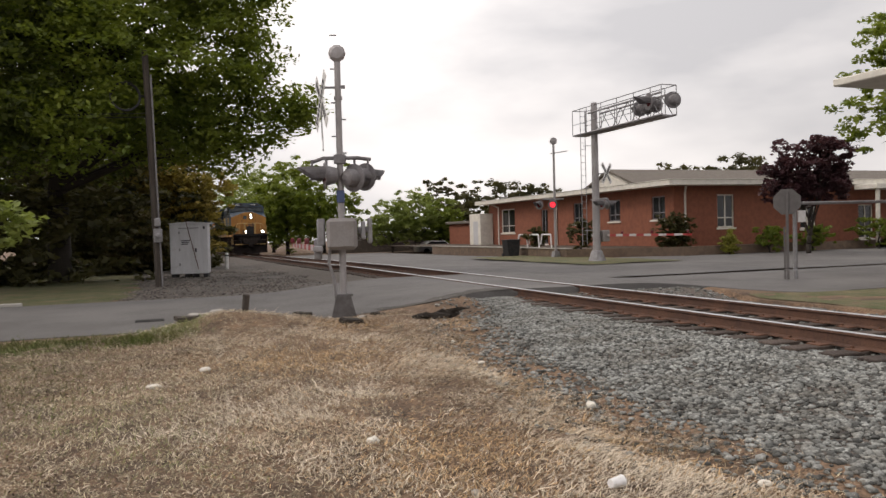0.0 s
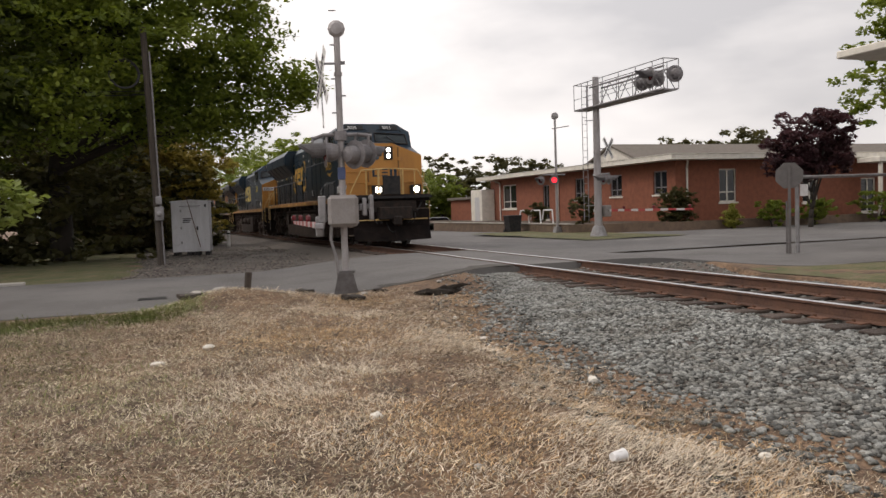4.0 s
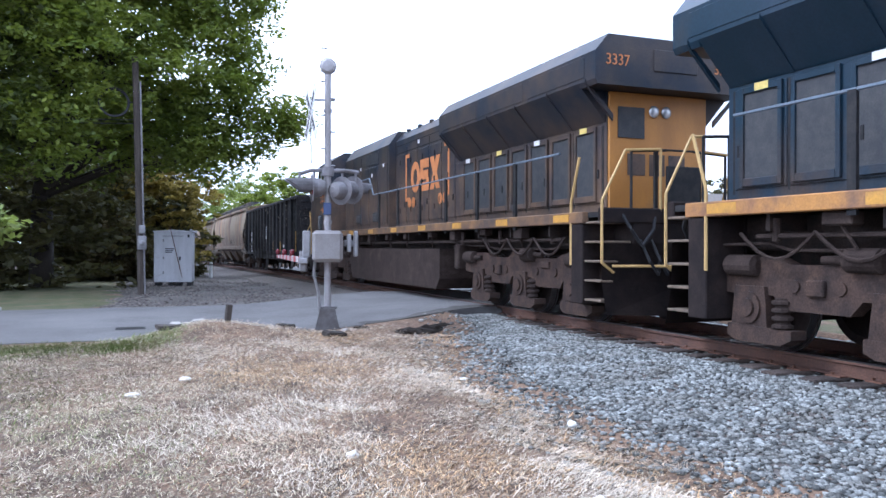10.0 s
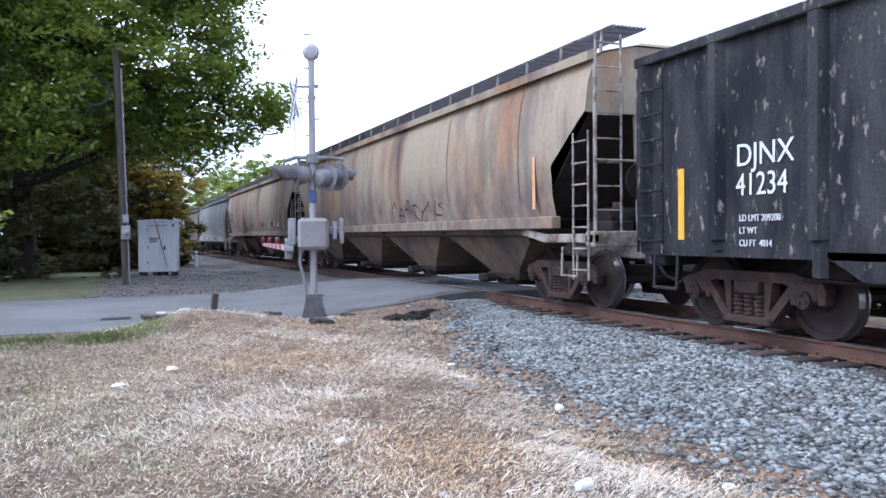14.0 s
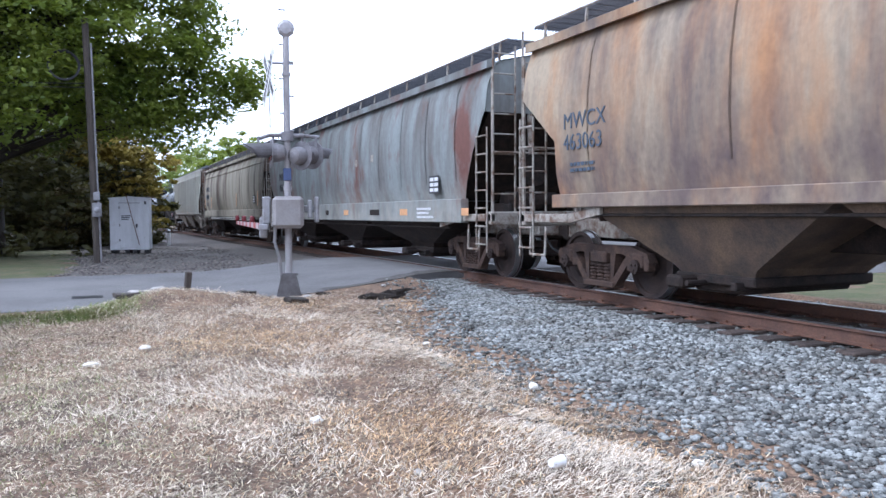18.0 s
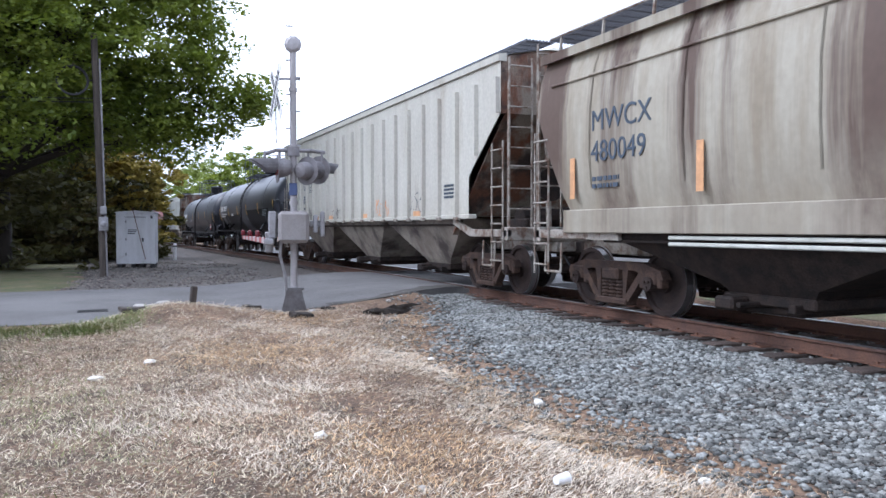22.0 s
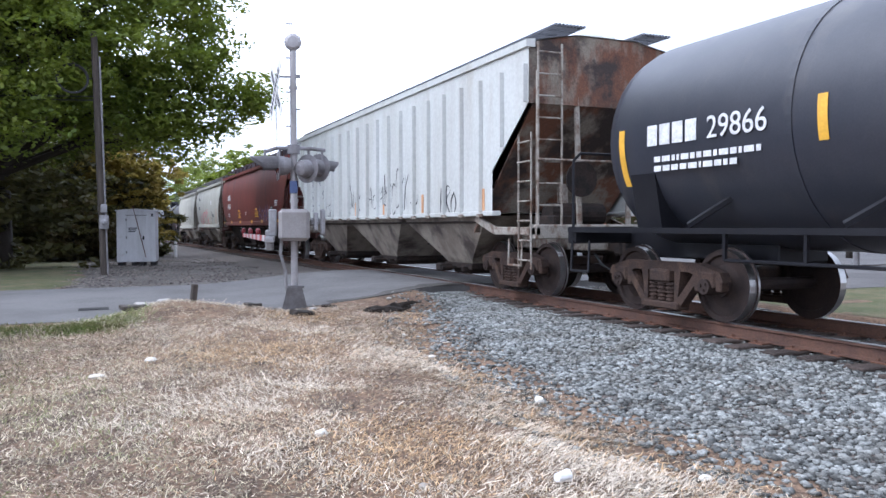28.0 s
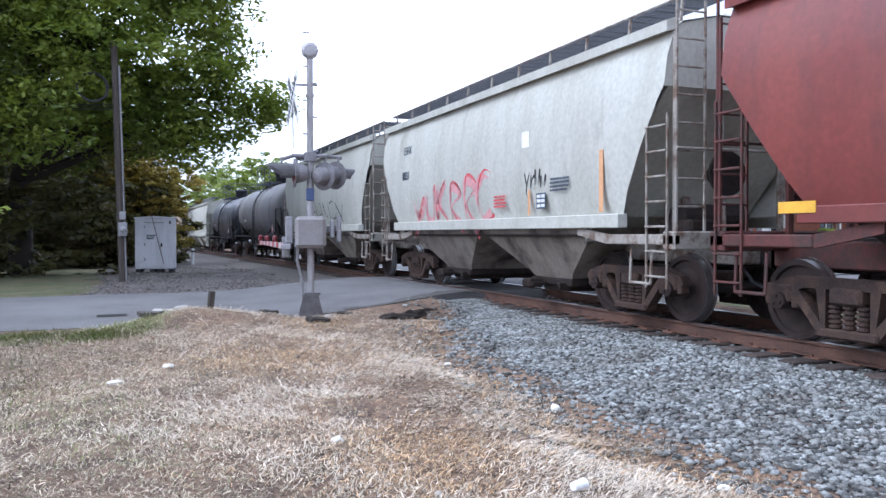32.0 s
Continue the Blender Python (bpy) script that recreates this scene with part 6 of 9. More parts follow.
def loco_bogie(root, y, style, back):
    b = part("bogie", LOCO_CORE, "grime", root, m=pose(0, y, 0))
    for s in (-1, 1):
        part("sideframe", LOCO_SIDE[style], "bogie_rust" if style == "plate" else "grime", b, m=pose(s * 1.08, 0, 0, 0, 0, 0 if s < 0 else 180))
    for nm, me in LOCO_FIT[style]:
        part(nm, me, "grime", b)
    for k in (-1, 0, 1):
        w = part("wheelset", LOCO_WHEELS, ["wheel", "tread"], b)
        WHEELSETS.append((w, k * 1.93, LR, back))


def louvre(root, x, y0, y1, z0, z1, n, name="louvre", paint="grille"):
    s = -1 if x < 0 else 1
    bm = bmesh.new()
    box(bm, x, x + s * 0.025, y0, y1, z0, z1, 0.008)
    lv = part(name, bm, paint, root)
    h = (z1 - z0 - 0.08) / n
    bm = bmesh.new()
    prism(bm, [(x + s * 0.02, 0), (x + s * 0.055, 0), (x + s * 0.03, h * 0.75), (x + s * 0.02, h * 0.75)], "y", y0 + 0.04, y1 - 0.04)
    slat = mesh_of("slat", bm)
    for i in range(n):
        part("slat", slat, paint, lv, m=pose(0, 0, z0 + 0.04 + h * i))
    return lv


def emblem(root, y0, y1, z0, z1, x, paint, brackets, dots):
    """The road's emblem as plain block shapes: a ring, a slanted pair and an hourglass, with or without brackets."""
    w = (y0 - y1)
    a, b = (y0 - w * 0.14, y1 + w * 0.2) if brackets else (y0, y1)
    zz0, zz1 = (z0 + (z1 - z0) * 0.16, z1 - (z1 - z0) * 0.2) if brackets else (z0, z1)
    h, u = zz1 - zz0, (a - b) / 3
    n = 20
    bm = bmesh.new()
    outer = [(a - u * 0.5 + u * 0.5 * math.cos(2 * math.pi * i / n), zz0 + h * 0.5 + h * 0.5 * math.sin(2 * math.pi * i / n)) for i in range(n)]
    inner = [(a - u * 0.5 + u * 0.22 * math.cos(2 * math.pi * i / n), zz0 + h * 0.5 + h * 0.26 * math.sin(2 * math.pi * i / n)) for i in range(n)]
    vo = [bm.verts.new((x, p, q_)) for p, q_ in outer]
    vi = [bm.verts.new((x, p, q_)) for p, q_ in inner]
    for i in range(n):
        bm.faces.new((vo[i], vo[(i + 1) % n], vi[(i + 1) % n], vi[i]))
    part("emblem_ring", bm, paint, root)
    bm = bmesh.new()
    c = a - u * 1.05
    for lo, hi, sh in ((0.0, 0.28, 0.0), (0.36, 0.64, 0.04), (0.72, 1.0, 0.0)):
        vs = [bm.verts.new((x, c - sh, zz0 + h * lo)), bm.verts.new((x, c - u * 0.9 - sh, zz0 + h * lo)), bm.verts.new((x, c - u * 0.9 - sh, zz0 + h * hi)), bm.verts.new((x, c - sh, zz0 + h * hi))]
        bm.faces.new(vs)
    vs = [bm.verts.new((x - 0.001, c - 0.0, zz0 + h * 0.6)), bm.verts.new((x - 0.001, c - u * 0.3, zz0 + h * 0.6)), bm.verts.new((x - 0.001, c - u * 0.3, zz0 + h * 0.95)), bm.verts.new((x - 0.001, c, zz0 + h * 0.95))]
    bm.faces.new(vs)
    vs = [bm.verts.new((x - 0.001, c - u * 0.6, zz0 + h * 0.05)), bm.verts.new((x - 0.001, c - u * 0.9, zz0 + h * 0.05)), bm.verts.new((x - 0.001, c - u * 0.9, zz0 + h * 0.4)), bm.verts.new((x - 0.001, c - u * 0.6, zz0 + h * 0.4))]
    bm.faces.new(vs)
    part("emblem_block", bm, paint, root)
    bm = bmesh.new()
    c = a - u * 2.05
    for off, a0, a1 in ((0.0, 0.0, 0.62), (0.0015, 0.62, 0.0)):
        dx = off if x > 0 else -off
        bm.faces.new([bm.verts.new((x + dx, c - u * p, zz0 + h * v)) for p, v in ((a0, 0), (a0 + 0.38, 0), (a1 + 0.38, 1), (a1, 1))])
    part("emblem_hourglass", bm, paint, root)
    if brackets:
        sg = 1 if y0 > y1 else -1
        for e, d in ((y0, -sg), (y1, sg)):
            bm = bmesh.new()
            t = 0.11
            for p0, p1, q0, q1 in ((e, e + d * t, z0, z1), (e, e + d * 0.34, z1 - 0.1, z1), (e, e + d * 0.34, z0, z0 + 0.1)):
                bm.faces.new([bm.verts.new((x - 0.001 * (q1 - q0 < 0.2), p, q_)) for p, q_ in ((p0, q0), (p1, q0), (p1, q1), (p0, q1))])
            part("emblem_bracket", bm, paint, root)
    if dots:
        sg = 1 if y0 > y1 else -1
        for e in (y0 - sg * 0.35, y0 - sg * 0.68, y1 + sg * 0.62, y1 + sg * 0.3):
            bm = bmesh.new()
            bmesh.ops.create_cone(bm, cap_ends=True, segments=16, radius1=0.14, radius2=0.14, depth=0.006, matrix=Matrix.Translation((x, e, z0 - 0.05)) @ Matrix.Rotation(math.pi / 2, 4, "Y"))
            part("emblem_dot", bm, paint, root)


def locomotive(label, q, number, back=False, blue="loco_blue", bogie_style="cast", logo="logo", brackets=True, dots=True, lit=False, air_tanks=True, num_paint="logo", forward=0.0):
    """A six-axle freight diesel; its nose points down the line (-y)."""
    root = car("diesel_locomotive", label, q, back, group="locomotives")
    # frame and stripe
    bm = bmesh.new()
    box(bm, -0.85, 0.85, -10.6, 10.3, 1.2, 1.62, 0.02)
    box(bm, -0.6, 0.6, -10.9, 10.7, 0.95, 1.4, 0.03)
    for y in np.arange(-9.0, 9.1, 1.5):
        box(bm, -1.4, 1.4, y, y + 0.06, 1.42, 1.62)
    part("underframe", bm, "gear", root)
    for s in (-1, 1):
        bm = bmesh.new()
        box(bm, s * 1.4, s * 1.52, -9.72, 10.32, 1.61, 1.79, 0.012)
        st = part("sill_stripe", bm, "stripe_sooty" if back else "loco_orange", root)
        for k in range(9):
            bm = bmesh.new()
            y = -8.6 + k * 2.25
            box(bm, s * 1.521, s * 1.525, y, y + 0.5, 1.64, 1.76)
            part("reflective_patch", bm, "tape_dull", st)
    bm = bmesh.new()
    box(bm, -1.42, 1.42, -10.7, 10.72, 1.7, 1.78)
    part("deck", bm, "black", root)
    # long hood
    bm = bmesh.new()
    prism(bm, [(-0.97, 1.78), (0.97, 1.78), (0.97, 4.28), (0.75, 4.55), (-0.75, 4.55), (-0.97, 4.28)], "y", -0.9, 10.15)
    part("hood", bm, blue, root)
    bm = bmesh.new()
    prism(bm, [(-1.18, 1.78), (1.18, 1.78), (1.18, 4.2), (0.9, 4.6), (-0.9, 4.6), (-1.18, 4.2)], "y", -5.92, -0.85)
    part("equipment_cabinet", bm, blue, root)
    bm = bmesh.new()
    prism(bm, [(-0.98, 3.25), (-1.48, 3.82), (-1.48, 4.25), (-1.25, 4.52), (1.25, 4.52), (1.48, 4.25), (1.48, 3.82), (0.98, 3.25)], "y", 3.95, 10.12)
    prism(bm, [(-1.44, 3.74), (-1.48, 3.82), (-1.48, 4.25), (-1.25, 4.52), (1.25, 4.52), (1.48, 4.25), (1.48, 3.82), (1.44, 3.74)], "y", 10.12, 10.62)
    part("radiator_housing", bm, blue, root)
    for sx_ in (-1, 1):
        for k in range(3):
            bm = bmesh.new()
            box(bm, sx_ * 1.478, sx_ * 1.49, 4.2 + k * 2.1, 6.1 + k * 2.1, 3.88, 4.2, 0.004)
            part("radiator_screen", bm, blue, root)
    # hood doors with seams, latches
    for s in (-1, 1):
        for k in range(12):
            y = -0.72 + k * 0.9
            bm = bmesh.new()
            box(bm, s * 0.965, s * 0.99, y, y + 0.84, 1.95, 3.2 if y > 3.2 else 3.85, 0.008)
            d = part("hood_door", bm, blue, root)
            bm = bmesh.new()
            box(bm, s * 0.99, s * 1.01, y + 0.74, y + 0.78, 2.35, 2.5)
            part("door_latch", bm, "black", d)
        for k in range(5):
            y = -5.75 + k * 0.96
            bm = bmesh.new()
            box(bm, s * 1.175, s * 1.2, y, y + 0.9, 1.95, 3.7, 0.008)
            part("cabinet_door", bm, blue, root)
        for y in (-2.4, -4.3):
            louvre(root, s * 1.2, y, y + 0.55, 2.0, 2.3, 5)
        for y, z in ((-1.4, 3.6), (-2.6, 3.4), (-3.9, 3.7), (-4.9, 3.5), (1.1, 4.0), (5.5, 2.9), (7.2, 2.8), (8.6, 2.7)):
            bm = bmesh.new()
            box(bm, s * 1.205, s * 1.21, y, y + 0.12, z, z + 0.1) if y < -1 else box(bm, s * 0.992, s * 0.998, y, y + 0.14, z, z + 0.1)
            part("decal", bm, "white", root)
        # framed dark screens of the engine and radiator compartment
        for k in range(7):
            y = 4.3 + k * 0.82
            bm = bmesh.new()
            for p0, p1, q0, q1 in ((y, y + 0.06, 1.98, 3.2), (y + 0.62, y + 0.68, 1.98, 3.2), (y + 0.06, y + 0.62, 3.12, 3.2), (y + 0.06, y + 0.62, 1.98, 2.08)):
                box(bm, s * 0.985, s * 1.03, p0, p1, q0, q1, 0.006)
            sc_ = part("screen_frame", bm, blue, root)
            bm = bmesh.new()
            box(bm, s * 0.985, s * 1.0, y + 0.06, y + 0.62, 2.08, 3.12)
            part("screen_mesh", bm, "grille", sc_)
            if k % 2 == 0:
                bm = bmesh.new()
                box(bm, s * 1.03, s * 1.035, y + 0.2, y + 0.42, 3.13, 3.22)
                part("decal", bm, "logo_pale" if k % 4 else "white", sc_)
        # ribs under the overhanging radiator
        for k in range(6):
            y = 4.1 + k * 1.24
            bm = bmesh.new()
            prism(bm, [(s * 0.98, 3.24), (s * 1.5, 3.8), (s * 1.5, 3.86), (s * 0.98, 3.34)], "y", y, y + 0.05)
            part("wing_rib", bm, blue, root)
        # dark joints between the hood doors, and a bolted seam along the top
        for k in range(13):
            y = -0.75 + k * 0.9
            bm = bmesh.new()
            box(bm, s * 0.968, s * 0.974, y - 0.018, y + 0.018, 1.9, 4.1 if y < 3.6 else 3.2)
            part("door_joint", bm, "black", root)
        for z in (3.9, 4.12):
            bm = bmesh.new()
            box(bm, s * 0.968, s * 0.976, -0.85, 3.9, z, z + 0.02)
            part("panel_seam", bm, "black", root)
        for k in range(6):
            y = -5.78 + k * 0.96
            bm = bmesh.new()
            box(bm, s * 1.176, s * 1.182, y - 0.018, y + 0.018, 1.9, 4.1)
            part("door_joint", bm, "black", root)
        bm = bmesh.new()
        box(bm, s * 1.18, s * 1.195, -3.2, -1.9, 3.78, 4.12, 0.01)
        part("blower_screen", bm, "grille", root)
        # upright hinge strips and lifting lugs on the hood
        for k in range(5):
            y = -0.4 + k * 0.92
            for z in (2.2, 2.9, 3.55):
                bm = bmesh.new()
                box(bm, s * 0.99, s * 1.02, y - 0.02, y + 0.05, z, z + 0.14)
                part("door_hinge", bm, blue, root)
            bm = bmesh.new()
            box(bm, s * 0.72, s * 0.8, y, y + 0.16, 4.5, 4.6, 0.01)
            part("lifting_lug", bm, blue, root)
        # junction boxes, valves and cable runs below the walkway
        rq = random.Random(int(number) + (s > 0))
        for k in range(11):
            y = -8.6 + k * 1.66 + rq.uniform(-0.3, 0.3)
            hh, ww = rq.uniform(0.1, 0.2), rq.uniform(0.15, 0.4)
            bm = bmesh.new()
            box(bm, s * 1.25, s * 1.43, y, y + ww, 1.58 - hh, 1.6, 0.015)
            rod(bm, (s * 1.36, y + ww / 2, 1.58 - hh), (s * 1.3, y + ww / 2 + rq.uniform(-0.2, 0.2), 1.22), 0.018, seg=5)
            part("junction_box", bm, "grime", root)
    # roof gear
    bm = bmesh.new()
    box(bm, -0.5, 0.5, 0.2, 1.5, 4.5, 4.66, 0.04)
    part("exhaust_stack", bm, "black", root)
    bm = bmesh.new()
    box(bm, -0.7, 0.7, -4.6, -1.4, 4.58, 4.66, 0.03)
    part("roof_hatch", bm, blue, root)
    bm = bmesh.new()
    for dx in (-0.12, 0, 0.12):
        rod(bm, (dx, 2.6, 4.63), (dx, 2.2, 4.65), 0.03, 0.07, seg=8)
    rod(bm, (0, 2.6, 4.5), (0, 2.6, 4.63), 0.05, seg=6)
    part("horn", bm, "black", root)
    # cab: upright sides, a raked windscreen wall and a bevelled roof
    bm = bmesh.new()
    low = [(-1.49, 1.78), (-1.49, 3.71), (-1.49, 4.3), (-1.0, 4.62), (1.0, 4.62), (1.49, 4.3), (1.49, 3.71), (1.49, 1.78)]

    def rake(z):
        return -8.6 + 0.449 * max(0.0, z - 3.71)
    back_ring = [bm.verts.new((u, -6.35, v)) for u, v in low]
    front = [bm.verts.new((u, rake(v), v)) for u, v in low]
    bm.faces.new(back_ring)
    for i in range(8):
        bm.faces.new((back_ring[i], back_ring[(i + 1) % 8], front[(i + 1) % 8], front[i]))
    bm.faces.new((front[1], front[2], front[3], front[4], front[5], front[6]))
    bm.faces.new((front[0], front[1], front[6], front[7]))
    bmesh.ops.recalc_face_normals(bm, faces=bm.faces[:])
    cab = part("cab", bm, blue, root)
    # nose: blue sides, yellow face
    bm = bmesh.new()
    face = [(-1.485, 1.78), (1.485, 1.78), (1.485, 3.3), (0.36, 3.74), (-0.36, 3.74), (-1.485, 3.3)]
    rear = [(-1.485, 1.78), (1.485, 1.78), (1.485, 3.71), (0.45, 3.88), (-0.45, 3.88), (-1.485, 3.71)]
    f0 = [bm.verts.new((u, -9.78, v)) for u, v in face]
    f1 = [bm.verts.new((u, -8.55, v)) for u, v in rear]
    bm.faces.new(f0).material_index = 1
    for i in range(6):
        bm.faces.new((f0[i], f0[(i + 1) % 6], f1[(i + 1) % 6], f1[i]))
    bmesh.ops.recalc_face_normals(bm, faces=bm.faces[:])
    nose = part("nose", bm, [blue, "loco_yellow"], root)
    for x in (-0.58, 0.58):
        bm = bmesh.new()
        box(bm, x - 0.02, x + 0.02, -9.815, -9.78, 1.9, 3.6)
        part("nose_seam", bm, "nose_line", nose)
        for z in (2.2, 2.7, 3.1):
            bm = bmesh.new()
            box(bm, x - 0.07, x + 0.07, -9.84, -9.78, z, z + 0.12, 0.01)
            part("door_hinge", bm, "loco_yellow", nose)
    for x in (-1.2, -0.82, 0.9, 1.22):
        for z in (2.3, 2.7):
            bm = bmesh.new()
            pipe(bm, [(x - 0.14, -9.78, z), (x - 0.14, -9.84, z), (x + 0.14, -9.84, z), (x + 0.14, -9.78, z)], 0.016, 5)
            part("grab_iron", bm, "loco_yellow", nose)
    bm = bmesh.new()
    box(bm, -0.46, -0.16, -9.795, -9.775, 3.14, 3.44, 0.04)
    part("nose_window", bm, "cabglass", nose)
    # front emblem blocks
    bm = bmesh.new()
    for x0, x1, z0, z1 in ((-0.42, -0.34, 2.52, 2.82), (-0.34, -0.14, 2.76, 2.82), (-0.34, -0.14, 2.52, 2.58), (-0.06, 0.16, 2.76, 2.82), (-0.06, 0.16, 2.64, 2.7), (-0.06, 0.16, 2.52, 2.58), (0.24, 0.34, 2.52, 2.82), (0.4, 0.5, 2.52, 2.82)):
        box(bm, x0, x1, -9.79, -9.782, z0, z1)
    part("front_emblem", bm, blue, nose)
    # windscreens, visors, side windows
    for s in (-1, 1):
        def scr(x, z):
            return (x, rake(z) - 0.012, z)
        bm = bmesh.new()
        bm.faces.new([bm.verts.new(p) for p in (scr(s * 0.1, 3.92), scr(s * 1.3, 3.84), scr(s * 1.26, 4.16), scr(s * 0.1, 4.22))])
        bmesh.ops.solidify(bm, geom=bm.faces[:], thickness=0.02)
        wsc = part("windscreen", bm, "cabglass", cab)
        bm = bmesh.new()
        ring = [scr(s * 0.08, 3.9), scr(s * 1.34, 3.81), scr(s * 1.29, 4.19), scr(s * 0.08, 4.25)]
        ring = [(x, y - 0.02, z) for x, y, z in ring]
        pipe(bm, ring + ring[:1], 0.03, 5)
        part("window_gasket", bm, "black", wsc)
        bm = bmesh.new()
        rod(bm, (s * 0.9, -8.62, 3.83), (s * 0.5, -8.5, 4.12), 0.014, seg=4)
        part("wiper", bm, "black", cab)
        bm = bmesh.new()
        pipe(bm, [scr(s * 1.15, 4.3), (s * 1.1, -8.42, 4.36), (s * 0.3, -8.42, 4.4), scr(s * 0.2, 4.36)], 0.016, 5)
        part("brow_rail", bm, "black", cab)
        for y0, y1 in ((-7.92, -7.36), (-7.28, -6.72)):
            bm = bmesh.new()
            box(bm, s * 1.485, s * 1.5, y0, y1, 3.62, 4.2)
            wd = part("side_window", bm, "cabglass", cab)
            bm = bmesh.new()
            for e in ((y0 - 0.03, y0 + 0.02, 3.59, 4.23), (y1 - 0.02, y1 + 0.03, 3.59, 4.23), (y0, y1, 3.59, 3.63), (y0, y1, 4.19, 4.23)):
                box(bm, s * 1.49, s * 1.52, *e)
            part("window_frame", bm, "black" if not back else "rail_pale", wd)
        bm = bmesh.new()
        box(bm, s * 1.485, s * 1.5, -8.3, -8.02, 3.68, 4.18)
        part("quarter_window", bm, "cabglass", cab)
        bm = bmesh.new()
        prism(bm, [(s * 1.49, 4.24), (s * 1.66, 4.16), (s * 1.66, 4.18), (s * 1.49, 4.27)], "y", -7.95, -6.7)
        part("sun_visor", bm, blue, cab)
        for y0, y1 in ((-8.3, -7.72),) if back else ((-7.22, -6.42), (-8.3, -7.42)):
            louvre(root, s * 1.49, y0, y1, 1.87, 2.45, 12)
        for y0, y1, z0, z1 in ((-6.62, -6.45, 3.45, 3.75), (-8.95, -8.6, 1.98, 2.22)):
            bm = bmesh.new()
            box(bm, s * 1.492, s * 1.498, y0, y1, z0, z1)
            part("decal", bm, "white" if not back else blue, cab)
    # number board and headlights
    for x in (-0.98, 0.38):
        m_ = Matrix.Translation((x, rake(4.4) - 0.03, 4.4)) @ Matrix.Rotation(radians(66), 4, "X")
        bm = bmesh.new()
        box(bm, -0.05, 0.65, -0.03, 0.17, -0.02, 0.0)
        nb = part("number_board", bm, "black", cab, m=m_)
        lettering(root, number, 0, 0, 0, 0.13, "chalk", "board_number", parent=nb, m=Matrix.Translation((0.03, 0, 0.004)))
    bm = bmesh.new()
    box(bm, 0.03, 0.37, -9.83, -9.775, 3.14, 3.62, 0.02)
    part("headlight_housing", bm, "black", nose)
    for z in (3.27, 3.49):
        bm = bmesh.new()
        bmesh.ops.create_uvsphere(bm, u_segments=14, v_segments=8, radius=0.095, matrix=Matrix.Translation((0.2, -9.81, z)) @ Matrix.Diagonal((1, 0.4, 1, 1)))
        part("headlight", bm, "headlight" if lit else "lens", nose, smooth=True)
    for x in (-0.3, 1.15):
        bm = bmesh.new()
        box(bm, x - 0.2, x + 0.2, -10.1, -9.85, 1.86, 2.2, 0.03)
        h_ = part("ditch_light_box", bm, "black", root)
        bm = bmesh.new()
        bmesh.ops.create_uvsphere(bm, u_segments=14, v_segments=8, radius=0.12, matrix=Matrix.Translation((x, -10.1, 2.03)) @ Matrix.Diagonal((1, 0.4, 1, 1)))
        part("ditch_light", bm, "headlight" if lit else "lens", h_, smooth=True)
    if number == "5301":
        bm = bmesh.new()
        box(bm, -1.42, -0.75, -9.8, -9.782, 2.92, 3.14, 0.01)
        nb = part("nose_number_board", bm, "chalk", nose)
        lettering(root, number, 0, 0, 0, 0.15, "ink", "board_number", parent=nb, m=Matrix.Translation((-1.36, -9.803, 2.955)) @ Matrix.Rotation(math.pi / 2, 4, "X"))
    # cab side number
    lettering(root, number, -6.7, 2.92, -1.497, 0.4, num_paint, "cab_number", squeeze=0.95)
    if brackets:
        bm = bmesh.new()
        bm.faces.new([bm.verts.new((-1.497, y, z)) for y, z in ((-6.8, 2.78), (-7.3, 2.83), (-7.28, 2.77), (-8.0, 2.82), (-7.55, 2.72), (-7.62, 2.64), (-7.2, 2.7), (-7.2, 2.76))])
        part("number_flash", bm, num_paint, root)
    bm = bmesh.new()
    bmesh.ops.create_cone(bm, cap_ends=True, segments=20, radius1=0.19, radius2=0.19, depth=0.006, matrix=Matrix.Translation((-1.495, -9.3, 2.3)) @ Matrix.Rotation(math.pi / 2, 4, "Y"))
    part("seal", bm, "grille", root)
    if brackets:
        emblem(root, 4.2, 0.8, 2.5, 3.8, -1.0, logo, True, dots)
    else:
        emblem(root, 4.25, 0.5, 2.45, 3.6, -1.0, logo, False, False)
    # porches, steps, handrails
    for s in (-1, 1):
        for e, yo in ((-1, -9.74), (1, 9.94)):
            bm = bmesh.new()
            y0, y1 = (yo - 0.84, yo) if e < 0 else (yo, yo + 0.84)
            c0, c1 = (y1 - 0.34, y1) if e < 0 else (y0, y0 + 0.34)
            box(bm, s * 0.86, s * 0.9, y0, y1, 0.35, 1.7)
            box(bm, s * 0.9, s * 1.5, c0, c1, 0.35, 1.7 if e < 0 else 1.6, 0.015)
            stp = part("step_well", bm, "pilot", root)
            for k in range(5):
                bm = bmesh.new()
                z = 0.4 + k * 0.3
                box(bm, s * 0.92, s * 1.46, y0 + 0.03 if e < 0 else c1, c0 if e < 0 else y1 - 0.03, z, z + 0.035, 0.008)
                part("step", bm, "step_tread", stp)
            bm = bmesh.new()
            yf, yb = (y0, y1) if e < 0 else (y1, y0)
            pipe(bm, [(s * 1.5, yb, 0.95), (s * 1.5, yb, 1.95), (s * 1.5, yb + e * 0.25, 2.65)], 0.022)
            part("handrail", bm, "handrail", root)
            bm = bmesh.new()
            pipe(bm, [(s * 1.25, yf, 0.85), (s * 1.46, yf, 1.0), (s * 1.46, yf, 1.95), (s * 1.05, yf, 2.72), (s * 0.4, yf, 2.76), (s * 0.4, yf, 1.8)], 0.022)
            part("handrail", bm, "handrail", root)
        bm = bmesh.new()
        zr = 2.78
